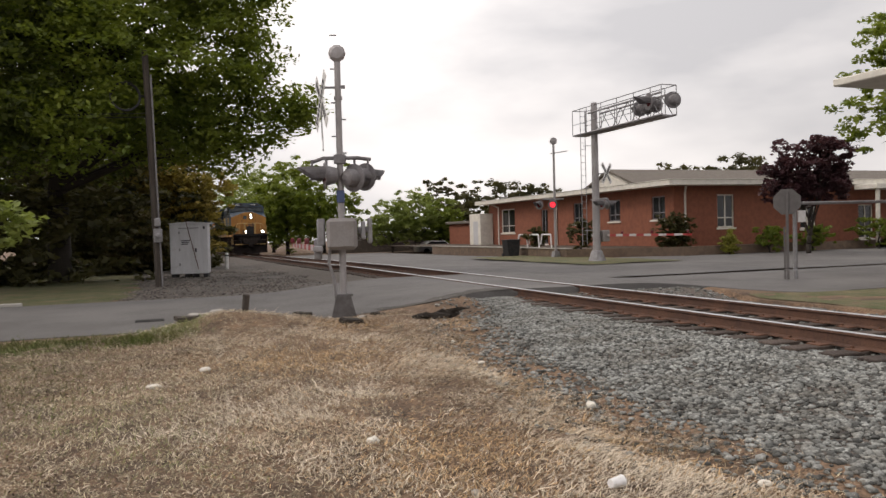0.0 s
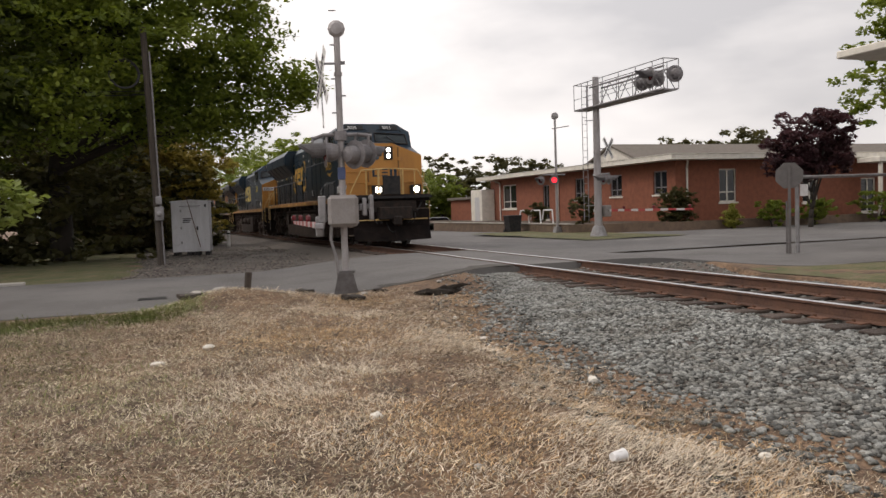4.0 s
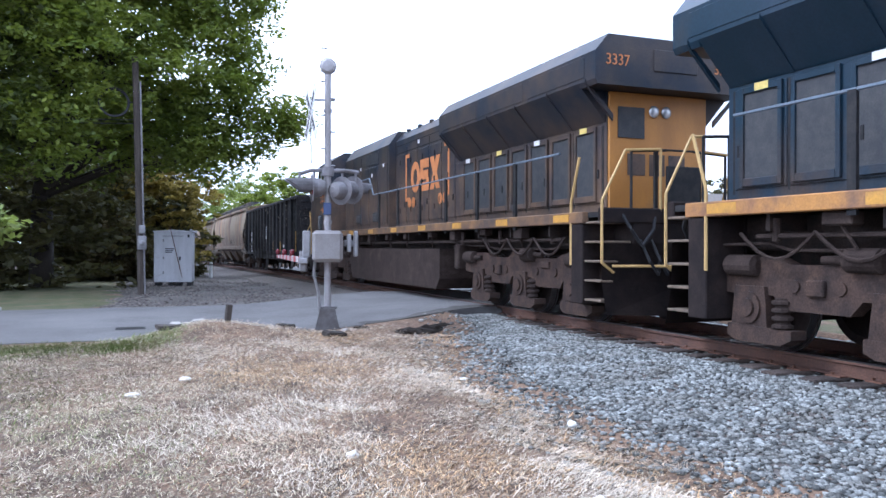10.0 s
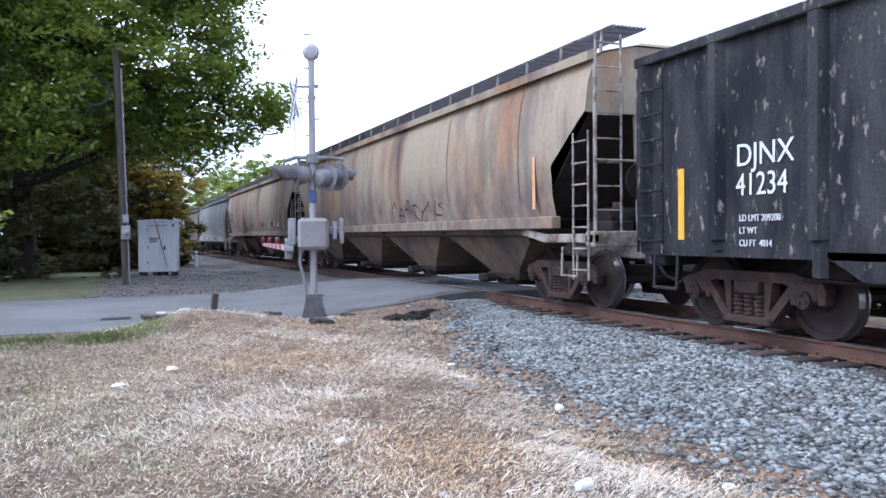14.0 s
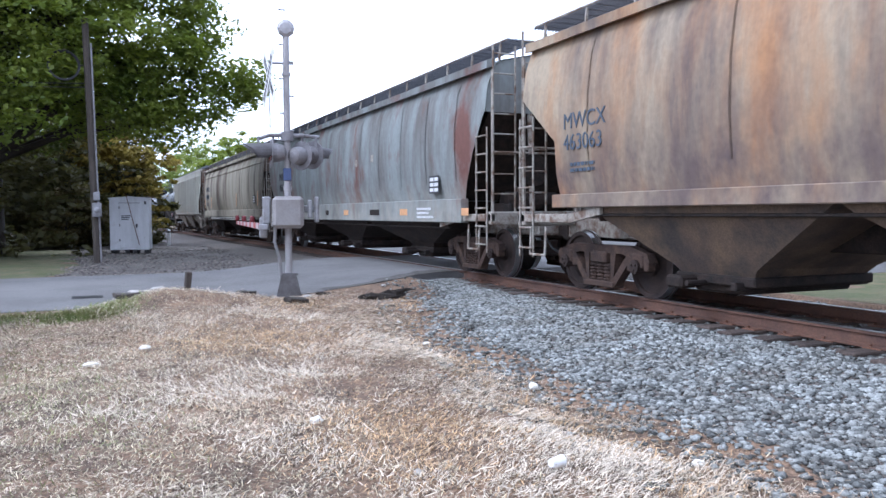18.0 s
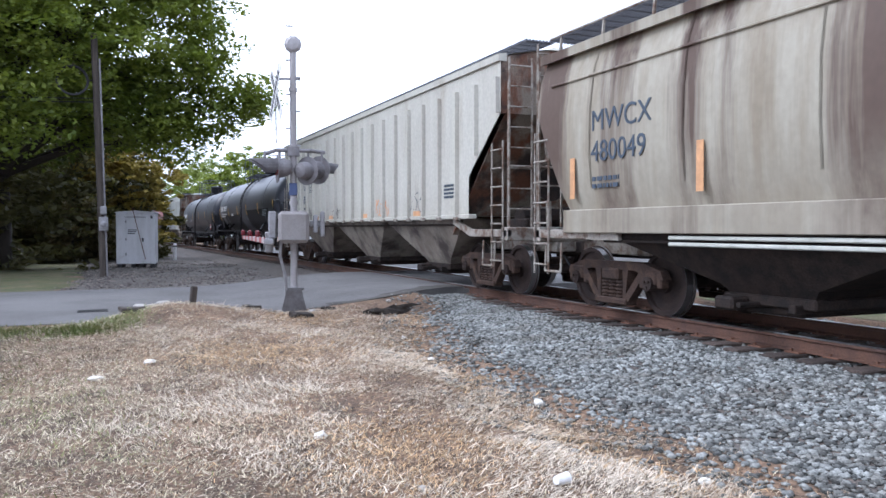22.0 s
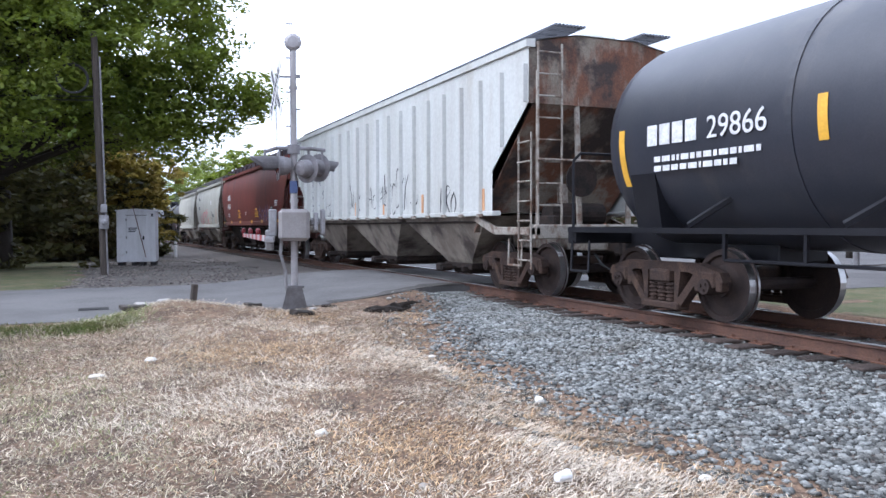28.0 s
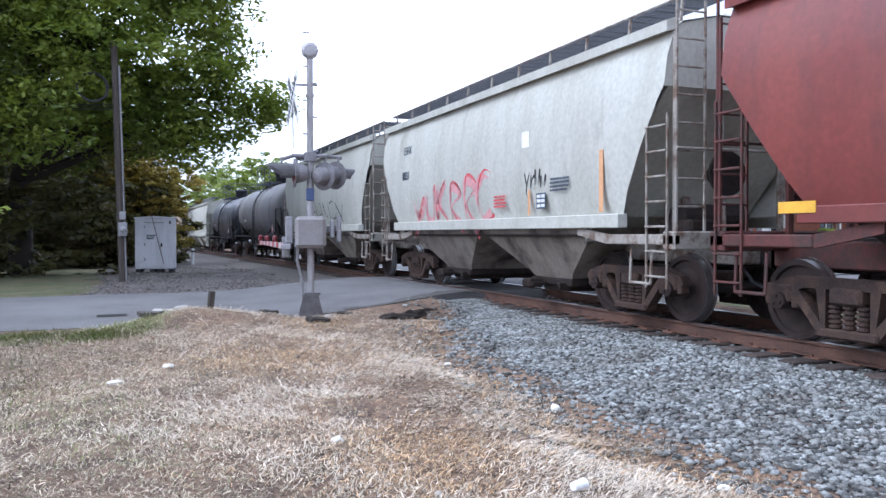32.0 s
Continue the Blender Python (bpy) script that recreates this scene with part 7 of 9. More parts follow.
        pipe(bm, [(s * 1.46, 9.5, zr), (s * 1.46, -1.5, zr), (s * 1.46, -1.95, 3.3), (s * 1.46, -5.8, 3.3)], 0.02)
        part("side_handrail", bm, "rail_dark", root)
        for y in np.arange(-0.9, 9.6, 1.75):
            bm = bmesh.new()
            box(bm, s * 1.44, s * 1.48, y - 0.055, y + 0.055, 1.55, zr)
            part("stanchion", bm, "black", root)
    for e, yo in ((-1, -10.68), (1, 10.72)):
        bm = bmesh.new()
        pipe(bm, [(-0.9, yo, 1.78), (-0.9, yo, 2.72), (-0.25, yo, 2.76)], 0.022)
        pipe(bm, [(0.9, yo, 1.78), (0.9, yo, 2.72), (0.25, yo, 2.76)], 0.022)
        rod(bm, (-0.25, yo, 2.76), (0.25, yo, 2.76), 0.018, seg=5)
        for x in (-0.45, 0.45):
            box(bm, x - 0.03, x + 0.03, yo - 0.02, yo + 0.02, 1.78, 2.74)
        part("end_handrail", bm, "handrail" if e < 0 else "black", root)
        bm = bmesh.new()
        box(bm, -1.45, 1.45, yo - 0.08, yo + 0.08, 1.6, 1.84, 0.02)
        box(bm, -0.88, 0.88, yo - 0.06, yo + 0.06, 1.15, 1.62, 0.02)
        part("end_plate", bm, "pilot", root)
        # snow plough
        bm = bmesh.new()
        vs = []
        for x, y, z in ((-1.42, yo - e * 0.02, 1.3), (0, yo + e * 0.2, 1.3), (1.42, yo - e * 0.02, 1.3), (1.42, yo + e * 0.12, 0.22), (0, yo + e * 0.5, 0.18), (-1.42, yo + e * 0.12, 0.22), (-1.42, yo - e * 0.0, 0.7), (0, yo + e * 0.24, 0.7), (1.42, yo - e * 0.0, 0.7)):
            vs.append(bm.verts.new((x, y, z)))
        for f in ((0, 1, 7, 6), (1, 2, 8, 7), (6, 7, 4, 5), (7, 8, 3, 4)):
            bm.faces.new([vs[i] for i in f])
        bmesh.ops.solidify(bm, geom=bm.faces[:], thickness=0.04)
        part("plough", bm, "pilot", root)
        for x in (-0.8, -0.6, 0.6, 0.8):
            bm = bmesh.new()
            pipe(bm, [(x, yo + e * 0.1, 1.35), (x * 0.98, yo + e * 0.32, 1.02), (x * 0.8, yo + e * 0.34, 0.82), (x * 0.6, yo + e * 0.15, 1.1)], 0.025)
            part("hose", bm, "black", root)
        for x in (-1.1, 1.1):
            bm = bmesh.new()
            pipe(bm, [(x, yo + e * 0.05, 1.75), (x * 0.95, yo + e * 0.22, 1.5), (x * 0.8, yo + e * 0.26, 1.25), (x * 0.55, yo + e * 0.16, 1.5), (x * 0.45, yo + e * 0.05, 1.72)], 0.028)
            part("jumper_cable", bm, "black", root)
        bm = bmesh.new()
        box(bm, -0.36, 0.36, yo + e * 0.06, yo + e * 0.3, 1.72, 1.77, 0.01)
        box(bm, -0.32, 0.32, yo + e * 0.07, yo + e * 0.12, 1.84, 2.5, 0.01)
        part("drop_step", bm, "black", root)
        bm = bmesh.new()
        rod(bm, (-1.3, yo + e * 0.1, 0.95), (-0.25, yo + e * 0.5, 0.95), 0.022, seg=6)
        rod(bm, (1.3, yo + e * 0.1, 0.95), (0.25, yo + e * 0.5, 0.95), 0.022, seg=6)
        part("cut_lever", bm, "handrail", root)
        coupler(root, e * 11.55, e, 0.92)
    # fuel tank, air reservoirs
    if air_tanks:
        body = [(4.4, 1.28), (4.4, 0.6), (4.15, 0.2), (-3.1, 0.2), (-3.3, 0.35), (-3.3, 1.25), (-1.7, 1.25), (-1.7, 0.74), (3.95, 0.74), (3.95, 1.28)]
    else:
        body = [(3.75, 1.2), (3.75, 0.5), (3.5, 0.25), (-4.2, 0.25), (-4.4, 0.5), (-4.4, 1.2)]
    bm = bmesh.new()
    prism(bm, body, "x", -1.38, 1.38)
    part("fuel_tank", bm, "grime", root)
    if air_tanks:
        for s in (-1, 1):
            for a, b in ((3.5, 1.2), (0.85, -1.5)):
                bm = bmesh.new()
                L = (a - b) / 2
                lathe(bm, [(0.05, -L), (0.18, -L + 0.05), (0.25, -L + 0.18), (0.25, L - 0.18), (0.18, L - 0.05), (0.05, L)], Matrix.Translation((s * 1.14, (a + b) / 2, 1.02)) @ Matrix.Rotation(math.pi / 2, 4, "X"), 18)
                at = part("air_reservoir", bm, "grime", root, smooth=True)
                for y in (a - 0.5, b + 0.5):
                    bm = bmesh.new()
                    box(bm, s * 1.3, s * 1.4, y - 0.07, y + 0.07, 0.72, 0.88, 0.02)
                    part("tank_bracket", bm, "grime", at)
    bm = bmesh.new()
    for y in (-3.7, 4.7):
        box(bm, -1.35, 1.35, y - 0.12, y + 0.12, 0.75, 1.3, 0.03)
    for s in (-1, 1):
        pipe(bm, [(s * 1.3, -9.4, 1.36), (s * 1.3, 9.3, 1.36)], 0.03)
        pipe(bm, [(s * 1.38, -4.5, 1.22), (s * 1.38, -9.2, 1.2)], 0.022)
        for y in (-9.0, -6.6, -4.9, 5.0, 6.9, 9.0):
            rod(bm, (s * 1.3, y, 1.3), (s * 1.3, y, 1.56), 0.05, seg=8)
        # slack safety chains at the rear bogie
        for k in range(3):
            y = 6.2 + k * 1.1
            pts = [(s * 1.36, y + 1.1 * i / 8, 1.4 - 0.3 * math.sin(math.pi * i / 8)) for i in range(9)]
            pipe(bm, pts, 0.022, 5)
    part("piping", bm, "grime", root)
    for y in (-7.57, 7.57):
        loco_bogie(root, y, bogie_style, back)
    if back:
        # lit-up rear end details face the front of the train
        bm = bmesh.new()
        box(bm, -0.95, 0.95, 10.125, 10.2, 1.8, 3.735, 0.01)
        part("rear_wall", bm, "loco_yellow", root)
        for x in (-0.12, 0.12):
            bm = bmesh.new()
            bmesh.ops.create_uvsphere(bm, u_segments=12, v_segments=8, radius=0.1, matrix=Matrix.Translation((x, 10.22, 3.45)) @ Matrix.Diagonal((1, 0.4, 1, 1)))
            part("headlight", bm, "lens", root, smooth=True)
        bm = bmesh.new()
        box(bm, 0.3, 0.8, 10.2, 10.22, 3.0, 3.5)
        part("sand_fill_recess", bm, "grille", root)
        bm = bmesh.new()
        for x0, x1 in ((-0.5, -0.18), (-0.1, 0.2), (0.28, 0.62)):
            box(bm, x0, x1, 10.205, 10.212, 2.4, 2.75)
        part("front_emblem", bm, blue, root)
        rear_face = Matrix.Translation((0, 10.626, 0)) @ Matrix(((-1, 0, 0, 0), (0, 0, 1, 0), (0, 1, 0, 0), (0, 0, 0, 1)))
        for x in (-1.3, 0.75):
            lettering(root, number, 0, 0, 0, 0.17, "logo_orange", "end_number", m=Matrix.Translation((x + 0.55, 0, 4.05)) @ rear_face, squeeze=0.9)
        bm = bmesh.new()
        box(bm, -0.42, 0.42, 10.62, 10.64, 4.0, 4.35, 0.01)
        part("end_vent", bm, blue, root)
    if forward:
        for ob in list(root.children):
            if ob.name.split(".")[0] not in ("bogie", "hood", "sill_stripe") and ob.type == "MESH" and max((ob.matrix_basis @ v.co).y for v in ob.data.vertices) < -6.2:
                ob.location.y += forward
    return root


loco_a = locomotive("dark blue diesel locomotive with a golden nose and lit headlights", 80.55, "3025", lit=True, forward=0.35)
loco_b = locomotive("dark blue diesel locomotive with a golden nose", 103.67, "5301", bogie_style="plate", brackets=False, logo="logo_pale", num_paint="logo_pale")
loco_c = locomotive("sooty dark diesel locomotive running tail first", 126.77, "3337", back=True, blue="loco_old", bogie_style="plate", air_tanks=False, logo="logo_orange", num_paint="logo_orange", forward=-0.45)
# the tail-first unit shows its other side: its markings are repeated there
FAR = Matrix(((0, 0, 1, 0), (1, 0, 0, 0), (0, 1, 0, 0), (0, 0, 0, 1)))
lettering(loco_c, "3337", 0, 0, 0, 0.42, "logo_orange", "cab_number", m=Matrix.Translation((1.497, -8.6, 2.9)) @ FAR, squeeze=0.92)
emblem(loco_c, 0.1, 3.4, 2.5, 3.8, 1.0, "logo_orange", True, True)
bm = bmesh.new()
bm.faces.new([bm.verts.new((1.498, y, z)) for y, z in ((-8.55, 2.62), (-8.0, 2.74), (-8.02, 2.66), (-7.3, 2.78), (-7.8, 2.6), (-7.72, 2.56), (-8.2, 2.5), (-8.18, 2.58))])
part("number_flash", bm, "logo_orange", loco_c)

# ---- crossing signals ----
def light_head(parent, m, lit, name="signal_light"):
    """A round crossing light with its black background disc and long visor; it shines along its own -y."""
    bm = bmesh.new()
    lathe(bm, [(0.05, -0.24), (0.13, -0.2), (0.16, -0.08), (0.16, 0.0)], Matrix.Rotation(math.pi / 2, 4, "X") , 18)
    head = part(name, bm, "signal_grey", parent, m=m)
    bm = bmesh.new()
    lathe(bm, [(0.16, -0.01), (0.255, -0.01), (0.255, 0.006), (0.16, 0.006)], Matrix.Rotation(math.pi / 2, 4, "X"), 22)
    part("background_disc", bm, "signal_grey", head)
    bm = bmesh.new()
    for i in range(13):
        a = math.pi * (-0.12 + 1.24 * i / 12)
        r0, r1 = 0.165, 0.17
        x0, z0 = math.cos(a), math.sin(a)
        L = 0.5 - 0.25 * (1 - max(0, z0))
        v = [bm.verts.new((x0 * r0, 0, z0 * r0)), bm.verts.new((x0 * r0, -L, z0 * r0 * 0.92))]
        if i:
            bm.faces.new((pv[0], pv[1], v[1], v[0]))
        pv = v
    bmesh.ops.solidify(bm, geom=bm.faces[:], thickness=0.008)
    part("visor", bm, "signal_grey", head)
    bm = bmesh.new()
    bmesh.ops.create_uvsphere(bm, u_segments=16, v_segments=8, radius=0.15, matrix=Matrix.Diagonal((1, 0.25, 1, 1)))
    part("lens", bm, "red_lamp" if lit else "dark_lens", head, smooth=True)
    return head


def crossbuck(parent, m, n_bars=True):
    for a in (48, -48):
        bm = bmesh.new()
        box(bm, -0.6, 0.6, -0.006, 0.006, -0.11, 0.11, 0.004)
        b = part("crossbuck_blade", bm, "white", parent, m=m @ Matrix.Rotation(radians(a), 4, "Y") @ Matrix.Translation((0, 0.004 if a > 0 else -0.012, 0)))
        bm = bmesh.new()
        r = random.Random(a)
        u = -0.5
        while u < 0.45:
            w = r.uniform(0.05, 0.08)
            box(bm, u, u + w, -0.009, -0.0065, -0.055, 0.055)
            u += w + 0.03
        part("blade_print", bm, "ink", b)


def gate_arm(parent, m, length):
    """A tapering lowered gate arm in red and white, with three small lamps."""
    n = 14
    for i in range(n):
        bm = bmesh.new()
        a, b = length * i / n, length * (i + 1) / n
        h = 0.06 - 0.02 * i / n
        box(bm, a, b, -0.012, 0.012, -h, h)
        part("arm_section", bm, "red" if i % 2 else "arm_white", parent, m=m)
    for f in (0.35, 0.65, 0.97):
        bm = bmesh.new()
        lathe(bm, [(0.05, 0.06), (0.055, 0.1), (0.055, 0.16), (0.03, 0.19)], Matrix.Translation((length * f, 0, 0)), 10)
        part("arm_lamp", bm, "dark_lens", parent, m=m)


def near_mast():
    root = thing("crossing_signal_mast", "silver crossing signal mast with lights, crossbuck and lowered gate", "crossing signal", pose(3.21, 13.96, -0.26, 0, 0, -12.9))
    bm = bmesh.new()
    rod(bm, (0, 0, 0.2), (0.0, 0, 4.6), 0.062, 0.056, seg=16)
    for z in (2.8, 1.9, 3.9):
        lathe(bm, [(0.075, z), (0.075, z + 0.06)], None, 14)
    part("mast", bm, "alu", root)
    bm = bmesh.new()
    for i in range(8):
        z = 2.95 + i * 0.3
        rod(bm, (-0.13 if i % 2 else 0.0, 0, z), (0.0 if i % 2 else 0.13, 0, z), 0.014, seg=6)
    part("climbing_peg", bm, "galv", root)
    bm = bmesh.new()
    lathe(bm, [(0.001, -0.03), (0.15, -0.03), (0.155, 0.02), (0.1, 0.06), (0.001, 0.07)], Matrix.Translation((0, -0.03, 4.72)) @ Matrix.Rotation(math.pi / 2, 4, "X"), 10)
    rod(bm, (0, 0, 4.55), (0, 0, 4.65), 0.05, seg=10)
    part("bell", bm, "alu", root)
    bm = bmesh.new()
    prism(bm, [(-0.22, 0.02), (0.22, 0.02), (0.13, 0.4), (-0.13, 0.4)], "y", -0.17, 0.17)
    for x in (-0.16, 0.16):
        for y in (-0.13, 0.13):
            rod(bm, (x, y, 0), (x, y, 0.09), 0.02, seg=6)
    box(bm, -0.17, 0.17, -0.15, 0.15, 0.39, 0.43, 0.01)
    part("base", bm, "cast_dark", root)
    bm = bmesh.new()
    box(bm, -0.32, 0.32, -0.3, 0.3, -0.4, 0.004, 0.03)
    part("foundation", bm, "concrete", root)
    # crossbuck towards the road's traffic, seen almost edge-on
    crossbuck(root, Matrix.Translation((-0.3, 0.02, 3.88)) @ Matrix.Rotation(radians(-76), 4, "Z"))
    bm = bmesh.new()
    rod(bm, (0, 0, 4.12), (-0.3, 0, 4.12), 0.022, seg=6)
    rod(bm, (0, 0, 4.12), (0.13, 0, 4.12), 0.022, seg=6)
    rod(bm, (-0.3, 0, 4.14), (-0.3, 0, 3.2), 0.012, seg=5)
    part("sign_bracket", bm, "galv", root)
    bm = bmesh.new()
    box(bm, -0.3, -0.28, -0.16, 0.16, 3.0, 3.3, 0.004)
    part("track_count_plate", bm, "white", root)
    # light arms
    bm = bmesh.new()
    pipe(bm, [(-0.5, 0.1, 2.8), (-0.3, 0.0, 2.86), (0, 0, 2.86), (0.3, 0.0, 2.86), (0.55, 0.1, 2.84)], 0.035, 8)
    lathe(bm, [(0.11, 2.76), (0.11, 2.92)], None, 14)
    for x in (-0.24, -0.5, 0.26, 0.5):
        rod(bm, (x, 0.03, 2.84), (x, 0.03, 2.66), 0.025, seg=6)
    part("light_arm", bm, "signal_grey", root)
    left = Matrix.Rotation(radians(-86), 4, "Z")
    light_head(root, Matrix.Translation((-0.26, -0.12, 2.55)) @ left, False)
    light_head(root, Matrix.Translation((-0.3, 0.55, 2.57)) @ left, False)
    right = Matrix.Rotation(radians(138), 4, "Z")
    light_head(root, Matrix.Translation((0.24, -0.02, 2.5)) @ right, False)
    light_head(root, Matrix.Translation((0.45, 0.2, 2.53)) @ right, False)
    # gate mechanism
    bm = bmesh.new()
    box(bm, -0.27, 0.27, -0.34, -0.06, 1.22, 1.78, 0.06)
    box(bm, -0.1, 0.1, -0.1, 0.08, 1.36, 1.64)
    mech = part("gate_mechanism", bm, "signal_grey", root)
    mech.data.materials[0] = M["mech"]
    bm = bmesh.new()
    box(bm, -0.44, -0.3, -0.16, 0.1, 1.3, 1.78, 0.02)
    box(bm, -0.5, -0.36, -0.1, 0.1, 1.05, 1.42, 0.02)
    part("arm_support", bm, "galv", root)
    bm = bmesh.new()
    box(bm, 0.28, 0.5, -0.08, 0.04, 1.5, 1.62, 0.02)
    box(bm, 0.46, 0.54, -0.18, 0.14, 1.32, 1.78, 0.02)
    box(bm, 0.34, 0.42, -0.16, 0.1, 1.4, 1.72, 0.015)
    part("counterweight", bm, "galv", root)
    bm = bmesh.new()
    pipe(bm, [(-0.22, -0.2, 1.24), (-0.24, -0.2, 1.0), (-0.16, -0.16, 0.7), (-0.13, -0.14, 0.3), (-0.13, -0.12, 0.05)], 0.028, 8)
    part("conduit", bm, "galv", root)
    bm = bmesh.new()
    box(bm, -0.075, 0.065, -0.09, -0.06, 2.06, 2.28, 0.01)
    part("id_tag", bm, "tag_blue", root)
    arm_dir = 97.2
    gate_arm(root, Matrix.Translation((-0.42, 0.05, 1.25)) @ Matrix.Rotation(radians(arm_dir), 4, "Z"), 7.2)
    bm = bmesh.new()
    box(bm, -0.5, -0.34, -0.5, 0.12, 1.2, 1.3, 0.01)
    part("arm_bracket", bm, "galv", root)


M["tag_blue"] = mat("blue_tag", (0.05, 0.075, 0.17), 0.5, fine=0.05, bump=0)
near_mast()


def cantilever():
    root = thing("cantilever_signal", "aluminium cantilever crossing signal over the road", "crossing signal", pose(19.75, 32.6, -0.35))
    bm = bmesh.new()
    rod(bm, (0, 0, 0.3), (0, 0, 7.5), 0.19, 0.15, seg=16)
    part("mast", bm, "alu", root)
    bm = bmesh.new()
    lathe(bm, [(0.42, 0), (0.42, 0.05), (0.26, 0.5), (0.2, 0.55)], None, 12)
    part("base", bm, "galv", root)
    # truss boom towards the road, along -y, with a short tail
    z0, z1 = 6.1, 7.1
    for x in (-0.32, 0.32):
        for z, y0, y1 in ((z0, 1.4, -5.75), (z1 - 0.1, 0.0, -5.7)):
            bm = bmesh.new()
            rod(bm, (x, y0, z), (x, y1, z), 0.045, seg=8)
            part("boom_chord", bm, "galv", root)
    n = 7
    for i in range(n):
        y, y2 = -0.2 - i * 0.77, -0.2 - (i + 1) * 0.77
        for x in (-0.32, 0.32):
            a, b = (z0, z1 - 0.1) if i % 2 else (z1 - 0.1, z0)
            bm = bmesh.new()
            rod(bm, (x, y, a), (x, y2, b), 0.02, seg=5)
            part("boom_brace", bm, "galv", root)
        bm = bmesh.new()
        rod(bm, (-0.32, y, z0), (0.32, y, z0), 0.02, seg=5)
        part("boom_brace", bm, "galv", root)
    bm = bmesh.new()
    box(bm, -0.3, 0.3, -5.7, 1.3, z0 - 0.06, z0 - 0.02)
    for i in range(21):
        box(bm, -0.3, 0.3, -5.7 + i * 0.32, -5.67 + i * 0.32, z0 - 0.02, z0 + 0.01)
    part("walkway", bm, "galv", root)
    bm = bmesh.new()
    for x in (-0.36, 0.36):
        for y in (1.4, 0.1, -1.2, -2.5, -3.8, -5.0, -5.75):
            rod(bm, (x, y, z0), (x, y, z1 + 0.2), 0.02, seg=5)
        rod(bm, (x, 1.4, z1 + 0.2), (x, -5.75, z1 + 0.2), 0.022, seg=5)
        rod(bm, (x, 1.4, z0 + 0.5), (x, -5.75, z0 + 0.62), 0.016, seg=5)
    rod(bm, (-0.36, 1.4, z1 + 0.2), (0.36, 1.4, z1 + 0.2), 0.022, seg=5)
    rod(bm, (-0.36, -5.75, z1 + 0.2), (0.36, -5.75, z1 + 0.2), 0.022, seg=5)
    part("walkway_rail", bm, "galv", root)
    bm = bmesh.new()
    for x in (-0.45, -0.2):
        rod(bm, (x - 0.1, 0.35, 0.8), (x - 0.1, 0.35, 7.2), 0.018, seg=5)
    for i in range(20):
        rod(bm, (-0.55, 0.35, 1.0 + i * 0.31), (-0.3, 0.35, 1.0 + i * 0.31), 0.013, seg=5)
    for z in (1.5, 3.5, 5.5):
        rod(bm, (-0.42, 0.35, z), (0, 0, z), 0.02, seg=5)
    part("ladder", bm, "galv", root)
    bm = bmesh.new()
    rod(bm, (-0.3, -3.1, z0 + 0.9), (-0.3, -5.7, z0 + 0.9), 0.04, seg=6)
    part("light_bar", bm, "galv", root)
    for y, a in ((-3.3, 172), (-3.9, 100), (-4.4, 172), (-5.0, -96), (-5.6, 165)):
        light_head(root, Matrix.Translation((-0.45 if a < 0 else 0.3, y, z0 + 0.62)) @ Matrix.Rotation(radians(a), 4, "Z") @ Matrix.Scale(1.35, 4), False)
    # crossbuck, roadside lights and the far gate
    crossbuck(root, Matrix.Translation((0.3, -0.5, 4.15)) @ Matrix.Rotation(radians(28), 4, "Z"))
    bm = bmesh.new()
    rod(bm, (0, 0, 4.15), (0.3, -0.48, 4.15), 0.03, seg=6)
    rod(bm, (0, 0.4, 2.95), (0, -1.0, 2.95), 0.04, seg=6)
    part("sign_bracket", bm, "galv", root)
    light_head(root, Matrix.Translation((0.15, -0.75, 2.7)) @ Matrix.Rotation(radians(84), 4, "Z"), False)
    light_head(root, Matrix.Translation((-0.15, -0.75, 2.7)) @ Matrix.Rotation(radians(-84), 4, "Z"), False)
    bm = bmesh.new()
    box(bm, 0.2, 0.55, -0.3, 0.25, 0.95, 1.5, 0.04)
    part("gate_mechanism", bm, "mech", root)
    gate_arm(root, Matrix.Translation((0.4, 1.1, 1.25)) @ Matrix.Rotation(radians(-90), 4, "Z"), 7.6)


cantilever()


def far_mast():
    root = thing("flashing_signal_mast", "slim signal mast with a lit red crossing light", "crossing signal", pose(20.9, 38.8, -0.35))
    bm = bmesh.new()
    rod(bm, (0, 0, 0.1), (0, 0, 6.3), 0.075, 0.06, seg=12)
    part("mast", bm, "alu", root)
    bm = bmesh.new()
    prism(bm, [(-0.22, 0.0), (0.22, 0.0), (0.12, 0.4), (-0.12, 0.4)], "y", -0.18, 0.18)
    part("base", bm, "galv", root)
    bm = bmesh.new()
    lathe(bm, [(0.001, -0.05), (0.2, -0.05), (0.2, 0.05), (0.001, 0.09)], Matrix.Translation((0, 0, 6.45)) @ Matrix.Rotation(math.pi / 2, 4, "X"), 16)
    part("bell", bm, "alu", root)
    bm = bmesh.new()
    rod(bm, (-0.2, 0, 5.75), (0.75, -0.2, 5.9), 0.025, seg=6)
    rod(bm, (-0.75, 0.1, 3.25), (0.5, -0.1, 3.25), 0.04, seg=6)
    part("light_arm", bm, "galv", root)
    f = Matrix.Rotation(radians(-28), 4, "Z")
    light_head(root, Matrix.Translation((-0.2, -0.15, 2.95)) @ f, True)
    light_head(root, Matrix.Translation((-0.95, 0.0, 2.95)) @ Matrix.Rotation(radians(-60), 4, "Z"), False)


far_mast()


